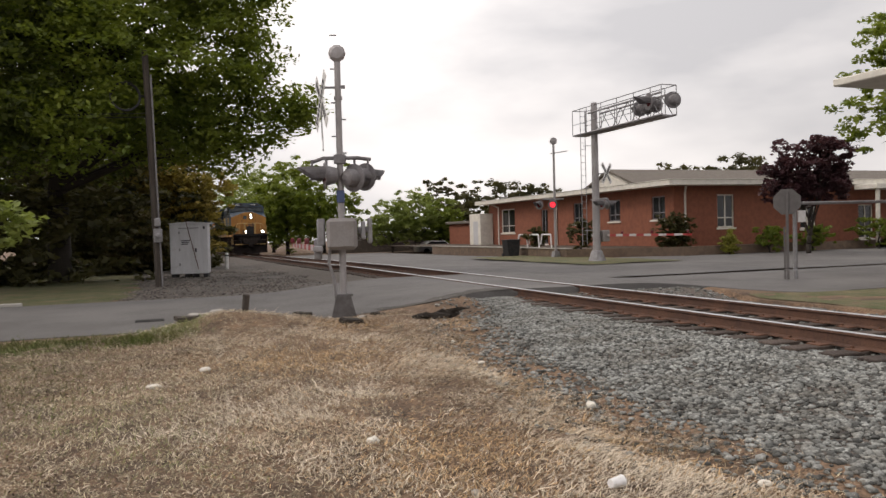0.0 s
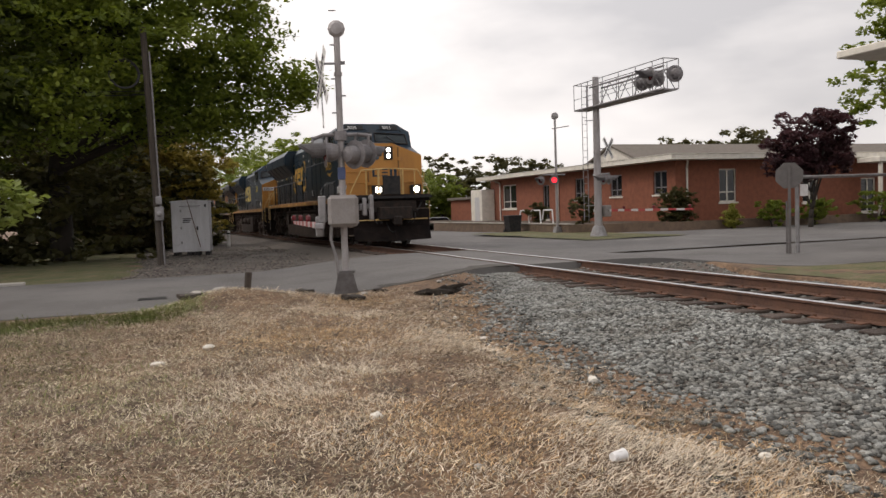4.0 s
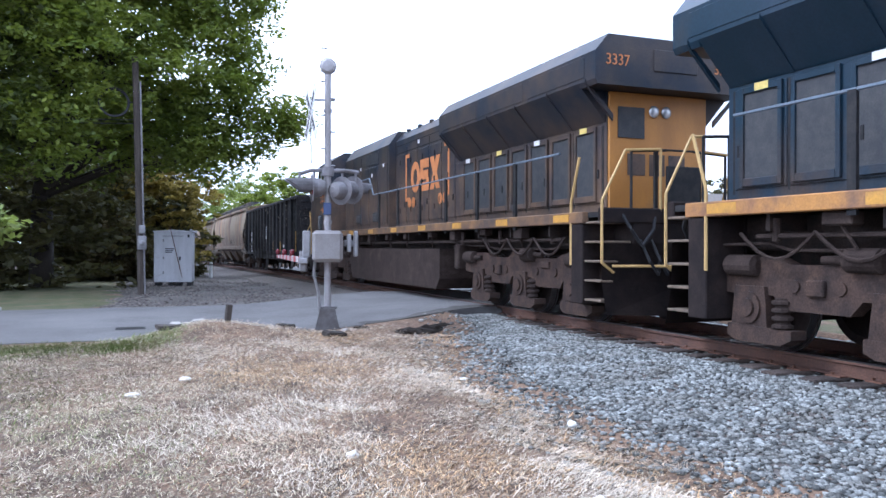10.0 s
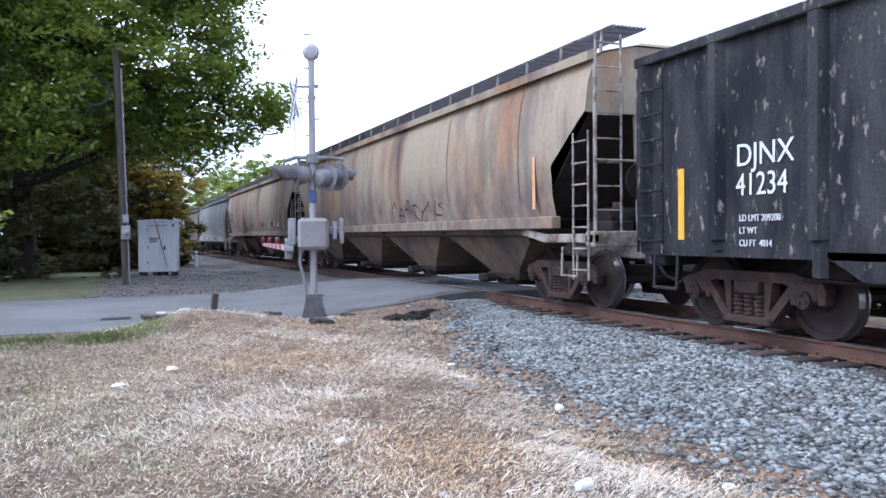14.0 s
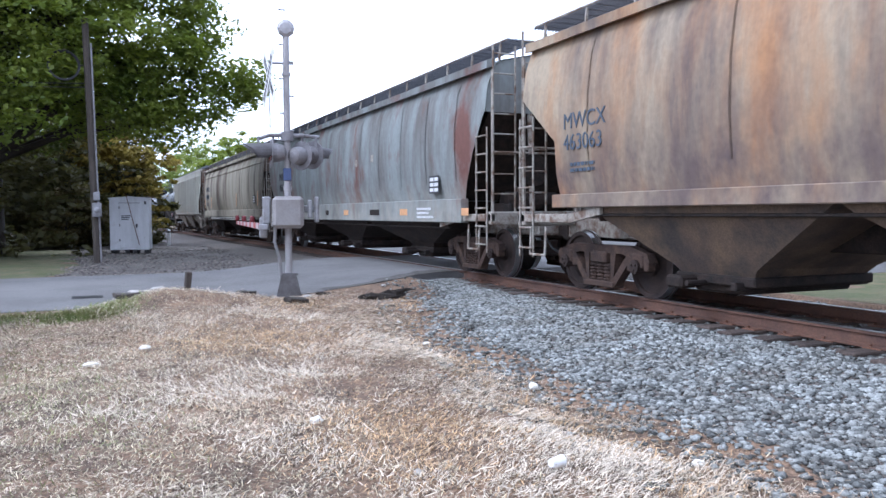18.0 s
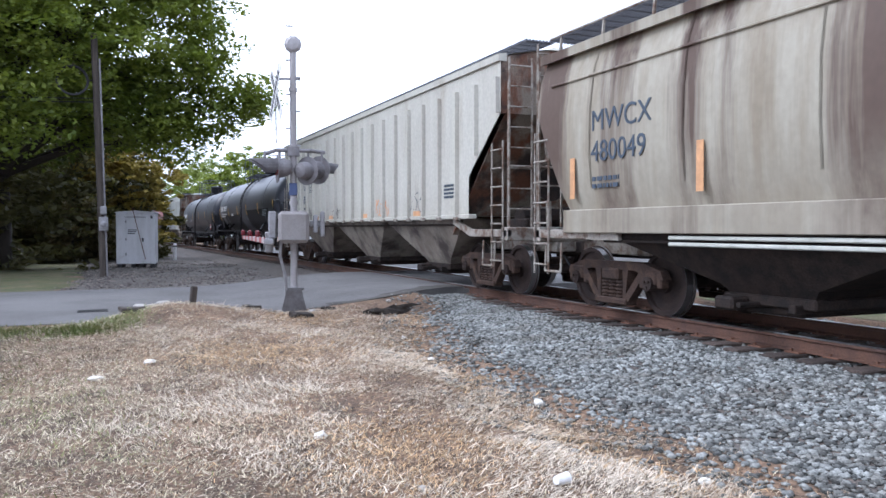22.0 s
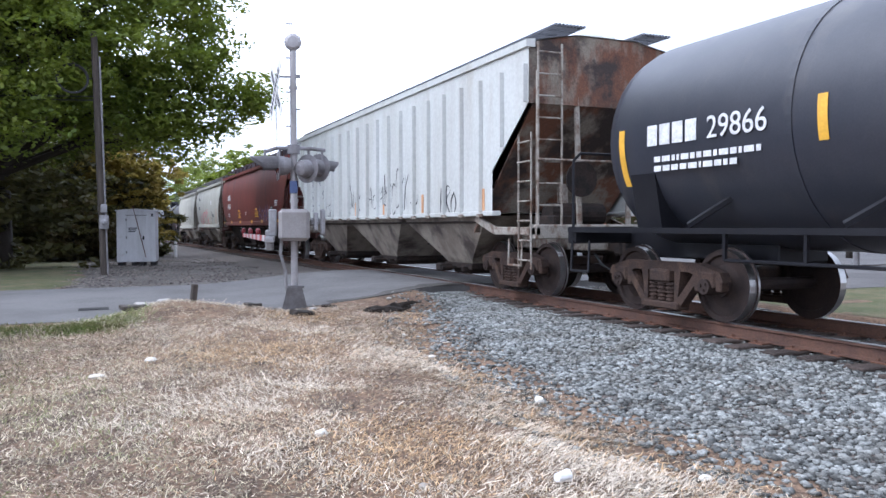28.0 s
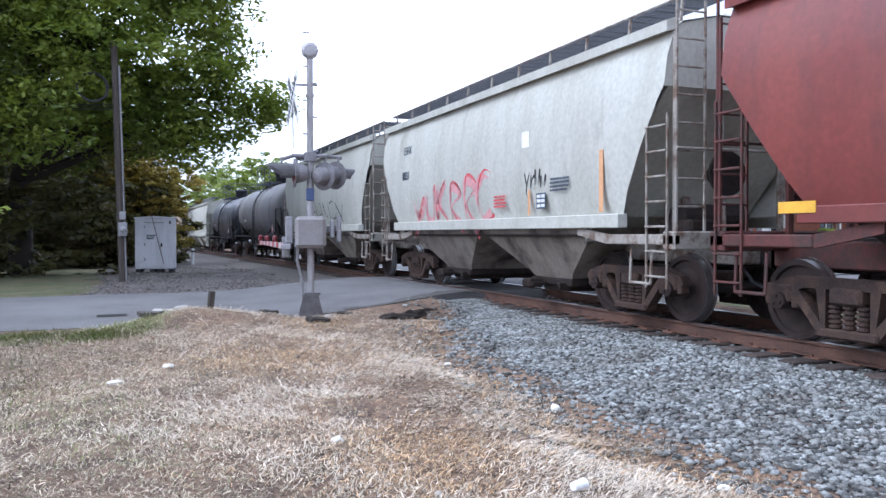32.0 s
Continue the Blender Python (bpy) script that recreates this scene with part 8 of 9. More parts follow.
# ---- trackside things ----
def cabinet():
    root = thing("signal_cabinet", "pale grey steel trackside equipment cabinet", "cabinet", pose(1.52, 34.6, -0.36, 0, 0, -8))
    bm = bmesh.new()
    box(bm, -0.74, 0.74, -0.66, 0.66, 0.16, 2.2, 0.02)
    part("body", bm, "cabinet", root)
    bm = bmesh.new()
    prism(bm, [(-0.78, 2.2), (0.78, 2.2), (0.78, 2.24), (0.0, 2.3), (-0.78, 2.24)], "y", -0.71, 0.71)
    part("roof", bm, "cabinet", root)
    bm = bmesh.new()
    box(bm, -0.36, 0.36, -0.682, -0.660, 0.26, 2.0, 0.008)
    d = part("door", bm, "cabinet", root)
    bm = bmesh.new()
    for z in (0.5, 1.1, 1.8):
        box(bm, -0.4, -0.34, -0.695, -0.675, z, z + 0.1)
    part("hinge", bm, "galv", d)
    bm = bmesh.new()
    box(bm, 0.24, 0.3, -0.72, -0.680, 1.05, 1.2, 0.01)
    part("handle", bm, "black", d)
    bm = bmesh.new()
    rod(bm, (-0.12, -0.740, 2.42), (0.36, -0.740, 0.35), 0.014, seg=5)
    part("prop_rod", bm, "plate", root)
    bm = bmesh.new()
    box(bm, -0.4, 0.4, -0.730, -0.682, 2.02, 2.05)
    part("drip_edge", bm, "galv", d)
    bm = bmesh.new()
    for i in range(3):
        box(bm, -0.3, 0.05 - 0.04 * i, -0.686, -0.683, 1.5 - i * 0.07, 1.54 - i * 0.07)
    part("door_notice", bm, "ink", d)
    bm = bmesh.new()
    box(bm, 0.56, 0.64, -0.664, -0.660, 1.98, 2.1)
    part("decal", bm, "ink", root)
    bm = bmesh.new()
    for x in (-0.62, -0.1, 0.2, 0.62):
        box(bm, x - 0.09, x + 0.09, -0.6, 0.6, 0.0, 0.17, 0.01)
    part("skid", bm, "black", root)


cabinet()


def pole():
    root = thing("utility_pole", "slim weathered wooden utility pole with a cable coil", "utility pole", pose(0.2, 27.8, -0.36))
    bm = bmesh.new()
    rod(bm, (0, 0, -0.1), (-0.22, 0, 7.8), 0.125, 0.1, seg=12)
    part("shaft", bm, "pole", root)
    bm = bmesh.new()
    rod(bm, (0.1, -0.13, 0), (-0.06, -0.13, 7.0), 0.028, seg=6)
    part("conduit", bm, "signal_grey", root)
    bm = bmesh.new()
    box(bm, -0.14, 0.14, -0.3, -0.12, 1.5, 1.95, 0.02)
    lathe(bm, [(0.1, 0), (0.1, 0.12), (0.04, 0.15)], Matrix.Translation((0, -0.3, 1.72)) @ Matrix.Rotation(math.pi / 2, 4, "X"), 14)
    box(bm, -0.1, 0.1, -0.26, -0.12, 2.02, 2.3, 0.03)
    part("meter_box", bm, "galv", root)
    for k in range(3):
        bm = bmesh.new()
        r = 0.42 + 0.02 * k
        rings = []
        for i in range(24):
            a = 2 * math.pi * i / 24
            rings.append([bm.verts.new((-0.85 + (r + 0.024 * math.cos(b)) * math.cos(a), -0.1 - 0.03 * k + 0.024 * math.sin(b), 6.25 + (r + 0.024 * math.cos(b)) * math.sin(a))) for b in (0, 1.26, 2.51, 3.77, 5.03)])
        for i in range(24):
            for j in range(5):
                bm.faces.new((rings[i][j], rings[(i + 1) % 24][j], rings[(i + 1) % 24][(j + 1) % 5], rings[i][(j + 1) % 5]))
        part("cable_coil", bm, "black", root)
    bm = bmesh.new()
    rod(bm, (-0.18, 0, 6.3), (-0.45, -0.1, 6.3), 0.02, seg=5)
    for dz in (0.0, -0.12):
        pipe(bm, [(-0.18, 0, 5.75 + dz), (-3, -0.1, 5.6 + dz), (-8, -0.3, 5.7 + dz), (-16, -0.5, 6.1 + dz)], 0.016, 5)
    part("service_wire", bm, "black", root)


pole()
bm = bmesh.new()
rod(bm, (0, 0, -0.1), (0, 0, 0.8), 0.09, 0.085, seg=12)
lathe(bm, [(0.09, 0.8), (0.06, 0.85), (0.001, 0.87)], None, 12)
mk = tagged(part("marker_post", bm, "white", m=pose(3.75, 43.7, -0.42)), "white cable marker post beside the track", "marker post")
bm = bmesh.new()
lathe(bm, [(0.092, 0.68), (0.092, 0.74)], None, 12)
part("band", bm, "black", mk)
bm = bmesh.new()
box(bm, -0.05, 0.05, -0.04, 0.04, -0.15, 0.42, 0.012)
tagged(part("wooden_stake", bm, "pole", m=pose(1.42, 13.6, float(ground_z(1.42, 13.6)) - 0.02, 4, 5, 20)), "short dark wooden stake in the verge", "stake")
bm = bmesh.new()
for p0, p1, r0, r1 in (((-0.42, 0.03, 0.0), (-0.1, 0.0, 0.03), 0.07, 0.08), ((-0.12, 0.02, 0.02), (0.2, -0.03, 0.04), 0.075, 0.06), ((0.12, 0.05, 0.0), (0.42, -0.02, 0.05), 0.055, 0.04), ((0.1, 0.1, 0.05), (0.55, -0.2, 0.16), 0.03, 0.015), ((-0.35, -0.05, 0.05), (-0.1, -0.22, 0.02), 0.045, 0.03)):
    rod(bm, p0, p1, r0, r1, seg=9)
bmesh.ops.subdivide_edges(bm, edges=bm.edges[:], cuts=2)
for v in bm.verts:
    v.co += Vector((noise.noise(v.co * 14), noise.noise(v.co * 14 + Vector((5, 0, 0))), 1.3 * noise.noise(v.co * 14 + Vector((0, 5, 0))))) * 0.06
tagged(part("rotten_log", bm, "bark", m=pose(4.55, 12.75, float(ground_z(4.55, 12.75)) + 0.02, 0, 0, 10)), "rotten dark piece of wood in the bare soil", "log")
rz = random.Random(8)
for i, (x, y, sx_, sy_, sz_) in enumerate(((1.46, 5.55, 0.055, 0.045, 0.035), (-0.03, 8.77, 0.08, 0.045, 0.025), (0.53, 9.43, 0.07, 0.05, 0.035), (3.6, 6.1, 0.05, 0.035, 0.035), (3.67, 8.74, 0.05, 0.04, 0.025), (3.8, 10.04, 0.04, 0.03, 0.025),
                                              (3.52, 3.9, 0.05, 0.035, 0.025), (0.95, 13.3, 0.15, 0.1, 0.05), (0.6, 13.2, 0.16, 0.1, 0.06), (2.62, 13.75, 0.08, 0.05, 0.04), (4.9, 13.7, 0.09, 0.05, 0.03), (1.75, 4.3, 0.035, 0.03, 0.02), (3.35, 13.2, 0.08, 0.06, 0.04))):
    bm = bmesh.new()
    bmesh.ops.create_icosphere(bm, subdivisions=2, radius=1)
    for v in bm.verts:
        v.co *= 1 + 0.3 * noise.noise(v.co * 1.6 + Vector((i * 7, 0, 0)))
        v.co = Vector((v.co.x * sx_, v.co.y * sy_, v.co.z * sz_))
    tagged(part("pale_stone", bm, "trim" if i < 7 else "concrete", m=pose(x, y, float(ground_z(x, y)) + sz_ * 0.55, 0, 0, rz.uniform(0, 180))), "pale lump of stone lying in dry grass", "stone", group="pale stones in the grass")


bm = bmesh.new()
lathe(bm, [(0.025, 0.0), (0.027, 0.002), (0.034, 0.087), (0.037, 0.091), (0.033, 0.089), (0.024, 0.006)], Matrix.Translation((-0.05, 0, 0.035)) @ Matrix.Rotation(math.pi / 2, 4, "Y"), 18)
tagged(part("paper_cup", bm, "white", m=pose(2.43, 3.85, float(ground_z(2.43, 3.85)) + 0.01, 0, 0, 12), smooth=False), "white paper cup lying in dry grass", "cup")
# broken slabs, twigs and clods on the heap and in the bare soil
for x, y, L, w, h, rz_, pt in ((0.5, 13.05, 0.42, 0.2, 0.09, 20, "pole"), (0.85, 13.35, 0.3, 0.12, 0.05, -15, "concrete"), (2.3, 13.1, 0.35, 0.16, 0.08, 35, "bark"), (2.95, 12.3, 0.4, 0.2, 0.1, 25, "bark"), (3.75, 13.6, 0.3, 0.12, 0.06, -10, "bark")):
    bm = bmesh.new()
    box(bm, -L / 2, L / 2, -w / 2, w / 2, -h / 2, h / 2, 0.02)
    bmesh.ops.subdivide_edges(bm, edges=bm.edges[:], cuts=1)
    for v in bm.verts:
        v.co += Vector((noise.noise(v.co * 8), noise.noise(v.co * 8 + Vector((5, 0, 0))), noise.noise(v.co * 8 + Vector((0, 5, x))))) * 0.04
    tagged(part("broken_slab", bm, pt, m=pose(x, y, float(ground_z(x, y)) + h * 0.35, 6, 4, rz_)), "broken weathered lump half buried in the turf", "debris", group="lumps on the turf heap")
for x, y, L, rz_ in ((4.75, 12.3, 0.55, -62), (4.1, 12.9, 0.4, 20), (-1.47, 12.4, 0.6, 30), (2.0, 7.4, 0.35, -75), (3.2, 12.4, 0.4, 40), (3.3, 4.9, 0.3, 5)):
    bm = bmesh.new()
    pipe(bm, [(-L / 2, 0, 0), (-L * 0.15, 0.04, 0.03), (L * 0.2, -0.02, 0.02), (L / 2, 0.05, 0.04)], 0.009, 5)
    rod(bm, (0, 0, 0.02), (L * 0.2, 0.1, 0.05), 0.006, 0.003, seg=4)
    tagged(part("dry_twig", bm, "twig", m=pose(x, y, float(ground_z(x, y)) + 0.012, 0, 0, rz_)), "dry bleached twig lying on the ground", "twig", group="twigs on the ground")


def stop_sign():
    root = thing("stop_sign", "dull brown-grey back of an octagonal road sign on a steel post", "road sign", pose(16.75, 17.5, -0.36, 0, 0, -44))
    bm = bmesh.new()
    box(bm, -0.04, 0.04, -0.02, 0.02, -0.2, 2.5, 0.004)
    box(bm, -0.1, -0.05, 0.0, 0.04, -0.2, 1.5, 0.004)
    part("post", bm, "signback", root)
    bm = bmesh.new()
    bmesh.ops.create_cone(bm, cap_ends=True, segments=8, radius1=0.385, radius2=0.385, depth=0.008, matrix=Matrix.Translation((0, 0.03, 2.2)) @ Matrix.Rotation(math.pi / 2, 4, "X") @ Matrix.Rotation(math.pi / 8, 4, "Z"))
    part("sign_plate", bm, "signback", root)


M["signback"] = mat("dull_sign_back", (0.11, 0.1, 0.098), 0.6, 0.2, fine=0.1, bump=0.02)
stop_sign()
root = thing("pipe_gate", "galvanised pipe gate frame beside the road", "gate", pose(17.12, 17.6, -0.36))
for x in (0.0, 7.5):
    bm = bmesh.new()
    rod(bm, (x, 0, -0.1), (x, 0, 2.2), 0.06, seg=10)
    part("post", bm, "galv", root)
bm = bmesh.new()
rod(bm, (0, 0, 2.15), (7.5, 0.2, 2.2), 0.045, seg=8)
part("top_rail", bm, "galv", root)
bm = bmesh.new()
box(bm, 0.1, 0.38, -0.02, 0.0, 1.62, 1.95)
sg_ = part("notice", bm, "white", root)

# ---- brick building ----
WX, WY = 27.4, 37.0
building = thing("brick_building", "long low red-brick building with cream eaves", "building")


def wall_with_holes(name, axis, c0, c1, lo, hi, z0, z1, holes, paint, parent):
    """A wall along y (axis 'x') or along x (axis 'y') between c0 and c1 in thickness, with real openings (a, b, za, zb)."""
    cuts = sorted({lo, hi, *[h[0] for h in holes], *[h[1] for h in holes]})
    bm = bmesh.new()
    for a, b in zip(cuts[:-1], cuts[1:]):
        spans = [(z0, z1)]
        for h in holes:
            if h[0] <= a + 1e-6 and h[1] >= b - 1e-6:
                spans = [(z0, h[2]), (h[3], z1)]
        for p, q_ in spans:
            box(bm, c0, c1, a, b, p, q_) if axis == "x" else box(bm, a, b, c0, c1, p, q_)
    bmesh.ops.remove_doubles(bm, verts=bm.verts[:], dist=0.0005)
    return part(name, bm, paint, parent)


F1 = [(57.6, 60.2, 1.05, 3.0), (52.0, 53.0, 0.2, 2.75), (46.9, 48.2, 1.55, 3.0), (42.4, 43.7, 1.65, 3.0), (37.8, 39.1, 1.65, 3.0)]
F2 = [(30.36, 31.55, 1.1, 3.0), (36.4, 37.6, 0.9, 2.3), (41.0, 42.2, 0.2, 2.3)]
wall_with_holes("wall", "x", WX, WX + 0.3, WY, 62.7, 0.0, 3.5, F1, "brick", building)
wall_with_holes("wall", "y", WY, WY + 0.3, WX + 0.302, 66, 0.0, 3.5, F2, "brick", building)
wall_with_holes("wall", "y", 62.4, 62.7, WX + 0.302, 66, 0.0, 3.5, [], "brick", building)
wall_with_holes("wall", "x", 66.0, 66.3, WY, 62.7, 0.0, 3.5, [], "brick", building)
for ax, holes in (("x", F1), ("y", F2)):
    for a, b, z0, z1 in holes:
        bm = bmesh.new()
        c = (WX if ax == "x" else WY) + 0.12
        if ax == "x":
            box(bm, c, c + 0.02, a, b, z0, z1)
        else:
            box(bm, a, b, c, c + 0.02, z0, z1)
        w = part("window", bm, "window", building)
        bm = bmesh.new()
        mid = (a + b) / 2
        lo_ = z0 + (z1 - z0) * 0.3
        for p, q_, r0, r1 in ((a, a + 0.07, z0, z1), (b - 0.07, b, z0, z1), (mid - 0.035, mid + 0.035, z0, z1), (a, b, z1 - 0.07, z1), (a, b, z0, z0 + 0.08), (a, b, lo_ - 0.03, lo_ + 0.03)):
            if ax == "x":
                box(bm, c - 0.05, c, p, q_, r0, r1)
            else:
                box(bm, p, q_, c - 0.05, c, r0, r1)
        part("window_frame", bm, "trim" if a in (57.6, 30.36, 36.4, 41.0) else "signal_grey", w)
        bm = bmesh.new()
        if ax == "x":
            box(bm, c - 0.2, c - 0.02, a - 0.08, b + 0.08, z0 - 0.1, z0 - 0.004)
        else:
            box(bm, a - 0.08, b + 0.08, c - 0.2, c - 0.02, z0 - 0.1, z0 - 0.004)
        part("window_sill", bm, "trim", w)
bm = bmesh.new()
box(bm, WX - 0.9, 67, WY - 0.9, 63.6, 3.5, 3.58)
part("soffit", bm, "trim", building)
for x0, x1, y0, y1 in ((WX - 0.96, WX - 0.9, WY - 0.96, 63.6), (WX - 0.9, 67, WY - 0.96, WY - 0.9)):
    bm = bmesh.new()
    box(bm, x0, x1, y0, y1, 3.5, 3.82, 0.01)
    part("fascia", bm, "trim", building)
bm = bmesh.new()
e0 = [bm.verts.new(p) for p in ((WX - 1.0, WY - 1.0, 3.8), (67, WY - 1.0, 3.8), (67, 63.6, 3.8), (WX - 1.0, 63.6, 3.8))]
e1 = [bm.verts.new(p) for p in ((WX + 7, WY + 6, 4.25), (60, WY + 6, 4.25), (60, 56, 4.25), (WX + 7, 56, 4.25))]
for i in range(4):
    bm.faces.new((e0[i], e0[(i + 1) % 4], e1[(i + 1) % 4], e1[i]))
bm.faces.new(e1)
bm.faces.new(e0[::-1])
part("roof", bm, "roof", building)
bm = bmesh.new()
prism(bm, [(50.0, 3.9), (43.9, 3.9), (47.0, 5.12)], "x", WX + 2.2, WX + 2.4)
part("gable", bm, "trim", building)
bm = bmesh.new()
prism(bm, [(50.6, 3.82), (47.0, 5.12), (43.4, 3.82), (43.4, 3.96), (47.0, 5.26), (50.6, 3.96)], "x", WX + 2.0, WX + 34)
part("gable_roof", bm, "roof", building)
for y in (60.6, 50.5):
    bm = bmesh.new()
    rod(bm, (WX - 0.08, y, 0.1), (WX - 0.08, y, 3.2), 0.06, seg=8)
    rod(bm, (WX - 0.08, y, 3.2), (WX - 0.85, y, 3.5), 0.06, seg=8)
    part("downpipe", bm, "trim", building)
bm = bmesh.new()
pipe(bm, [(WX + 0.7, WY - 0.08, 0.1), (WX + 0.7, WY - 0.08, 3.1), (WX + 0.2, WY - 0.85, 3.55)], 0.06, 8)
part("downpipe", bm, "trim", building)
# porch of the wing with posts
bm = bmesh.new()
box(bm, 39.6, 60, WY - 2.6, WY - 0.98, 3.15, 3.45, 0.02)
part("porch_roof", bm, "trim", building)
for x in (39.9, 42.6, 45.3, 48.0):
    bm = bmesh.new()
    box(bm, x - 0.09, x + 0.09, WY - 2.45, WY - 2.27, 0.0, 3.15, 0.01)
    part("porch_post", bm, "trim", building)
annex = thing("brick_annex", "low flat-roofed brick annex behind the wall", "building")
wall_with_holes("wall", "x", WX, WX + 0.3, 63.0, 72.5, 0.0, 2.0, [], "brick", annex)
bm = bmesh.new()
box(bm, WX - 0.3, WX + 9, 62.9, 72.8, 2.0, 2.25, 0.02)
part("flat_roof", bm, "roof", annex)
bm = bmesh.new()
box(bm, WX - 1.2, WX - 0.02, 61.9, 64.3, -0.1, 2.75, 0.02)
shed = tagged(part("lean_to_shed", bm, "trim"), "cream-painted lean-to box shed beside the building", "shed")
bm = bmesh.new()
box(bm, WX - 1.225, WX - 1.2, 62.4, 63.4, 0.0, 2.1, 0.006)
part("door", bm, "cabinet", shed)

# terrace wall
bm = bmesh.new()
for i in range(11):
    box(bm, 21.1, 21.4, 37.9 + i * 2.0, 39.88 + i * 2.0, -0.5, 0.14, 0.02)
wl_ = tagged(part("retaining_wall", bm, "wallstone"), "low brown retaining wall with a pale cap", "wall", kind="structure")
bm = bmesh.new()
prism(bm, [(21.1, 37.85), (26.4, 34.9), (40, 34.9), (40, 35.2), (26.5, 35.2), (21.4, 38.1)], "z", -0.5, 0.14)
part("return_wall", bm, "wallstone", wl_)
bm = bmesh.new()
box(bm, 21.05, 21.45, 37.85, 60, 0.144, 0.2, 0.01)
part("wall_cap", bm, "concrete", wl_)
sheet("terrace", np.linspace(21.4, 70, 30), np.linspace(38.0, 75, 30), lambda x, y: 0.1 + 0.02 * wavy(x, y, 0.7), "mulch", label="bare planted terrace before the building", category="ground")
sheet("terrace_front", np.linspace(26.5, 70, 30), np.linspace(35.2, 38.0, 6), lambda x, y: 0.1 + 0.02 * wavy(x, y, 0.7), "mulch", label="mulched bed along the building", category="ground")

bin_ = thing("wheeled_bin", "dark plastic wheeled bin by the low wall", "bin", pose(20.3, 43.3, -0.35))
bm = bmesh.new()
prism(bm, [(-0.34, 0.06), (0.34, 0.06), (0.42, 0.98), (-0.42, 0.98)], "y", -0.38, 0.38)
part("body", bm, "black", bin_)
bm = bmesh.new()
box(bm, -0.46, 0.46, -0.44, 0.42, 0.98, 1.06, 0.03)
part("lid", bm, "black", bin_)
for x in (-0.38, 0.38):
    bm = bmesh.new()
    rod(bm, (x - 0.03, 0.36, 0.12), (x + 0.03, 0.36, 0.12), 0.12, seg=14)
    part("wheel", bm, "black", bin_)
hr = thing("white_pipe_railing", "bent white pipe railing on the terrace", "railing", pose(22.3, 42.2, 0.1))
for dy in (0.0, 1.6, 3.2):
    bm = bmesh.new()
    pipe(bm, [(0, dy - 0.3, 0), (0, dy - 0.2, 0.85), (0, dy + 0.9, 0.85), (0, dy + 1.1, 0.25)], 0.045, 6)
    part("rail_loop", bm, "white", hr)

# parked white car behind the wall
pc = thing("parked_car", "white car parked behind the low wall", "car", pose(27.2, 76, -0.95))
bm = bmesh.new()
prism(bm, [(-2.1, 0.3), (2.1, 0.3), (2.1, 0.75), (1.3, 0.9), (0.7, 1.35), (-0.9, 1.38), (-1.6, 0.95), (-2.1, 0.85)], "y", -0.85, 0.85)
part("body", bm, "white", pc)
bm = bmesh.new()
prism(bm, [(1.15, 0.93), (0.66, 1.29), (-0.85, 1.32), (-1.4, 0.97)], "y", -0.86, 0.86)
part("window", bm, "window", pc)
for x in (-1.3, 1.3):
    for y in (-0.8, 0.8):
        bm = bmesh.new()
        rod(bm, (x, y - 0.1, 0.32), (x, y + 0.1, 0.32), 0.32, seg=18)
        part("wheel", bm, "black", pc)

# street lamp and the depot eave at the picture's border
lp = thing("street_lamp", "grey cobra-head street lamp on a long arm", "street lamp", pose(25.5, 20.5, -0.36))
bm = bmesh.new()
rod(bm, (0, 0, 0), (0, 0, 9.6), 0.12, 0.09, seg=10)
part("pole", bm, "galv", lp)
bm = bmesh.new()
pipe(bm, [(0, 0, 9.4), (-2.5, -0.8, 9.75), (-4.6, -1.5, 9.7)], 0.035, 6)
part("arm", bm, "galv", lp)
bm = bmesh.new()
lathe(bm, [(0.05, 0.35), (0.12, 0.25), (0.2, 0.0), (0.22, -0.12), (0.1, -0.2)], Matrix.Translation((-4.75, -1.55, 9.4)), 14)
part("lamp_head", bm, "galv", lp)
dp = thing("depot_building", "small depot with a wide pale eave", "building", pose(0, 0, 0))
wall_with_holes("wall", "x", 23.0, 23.3, 6.5, 15.5, -0.4, 5.2, [], "brick", dp)
wall_with_holes("wall", "y", 15.2, 15.5, 23.302, 34, -0.4, 5.2, [], "brick", dp)
bm = bmesh.new()
box(bm, 18.9, 35, 5.5, 17.9, 5.2, 5.42, 0.03)
part("eave", bm, "trim", dp)
bm = bmesh.new()
prism(bm, [(19.5, 5.42), (35, 5.42), (29, 7.2), (26, 7.2)], "y", 5.6, 17.2)
part("roof", bm, "roof", dp)
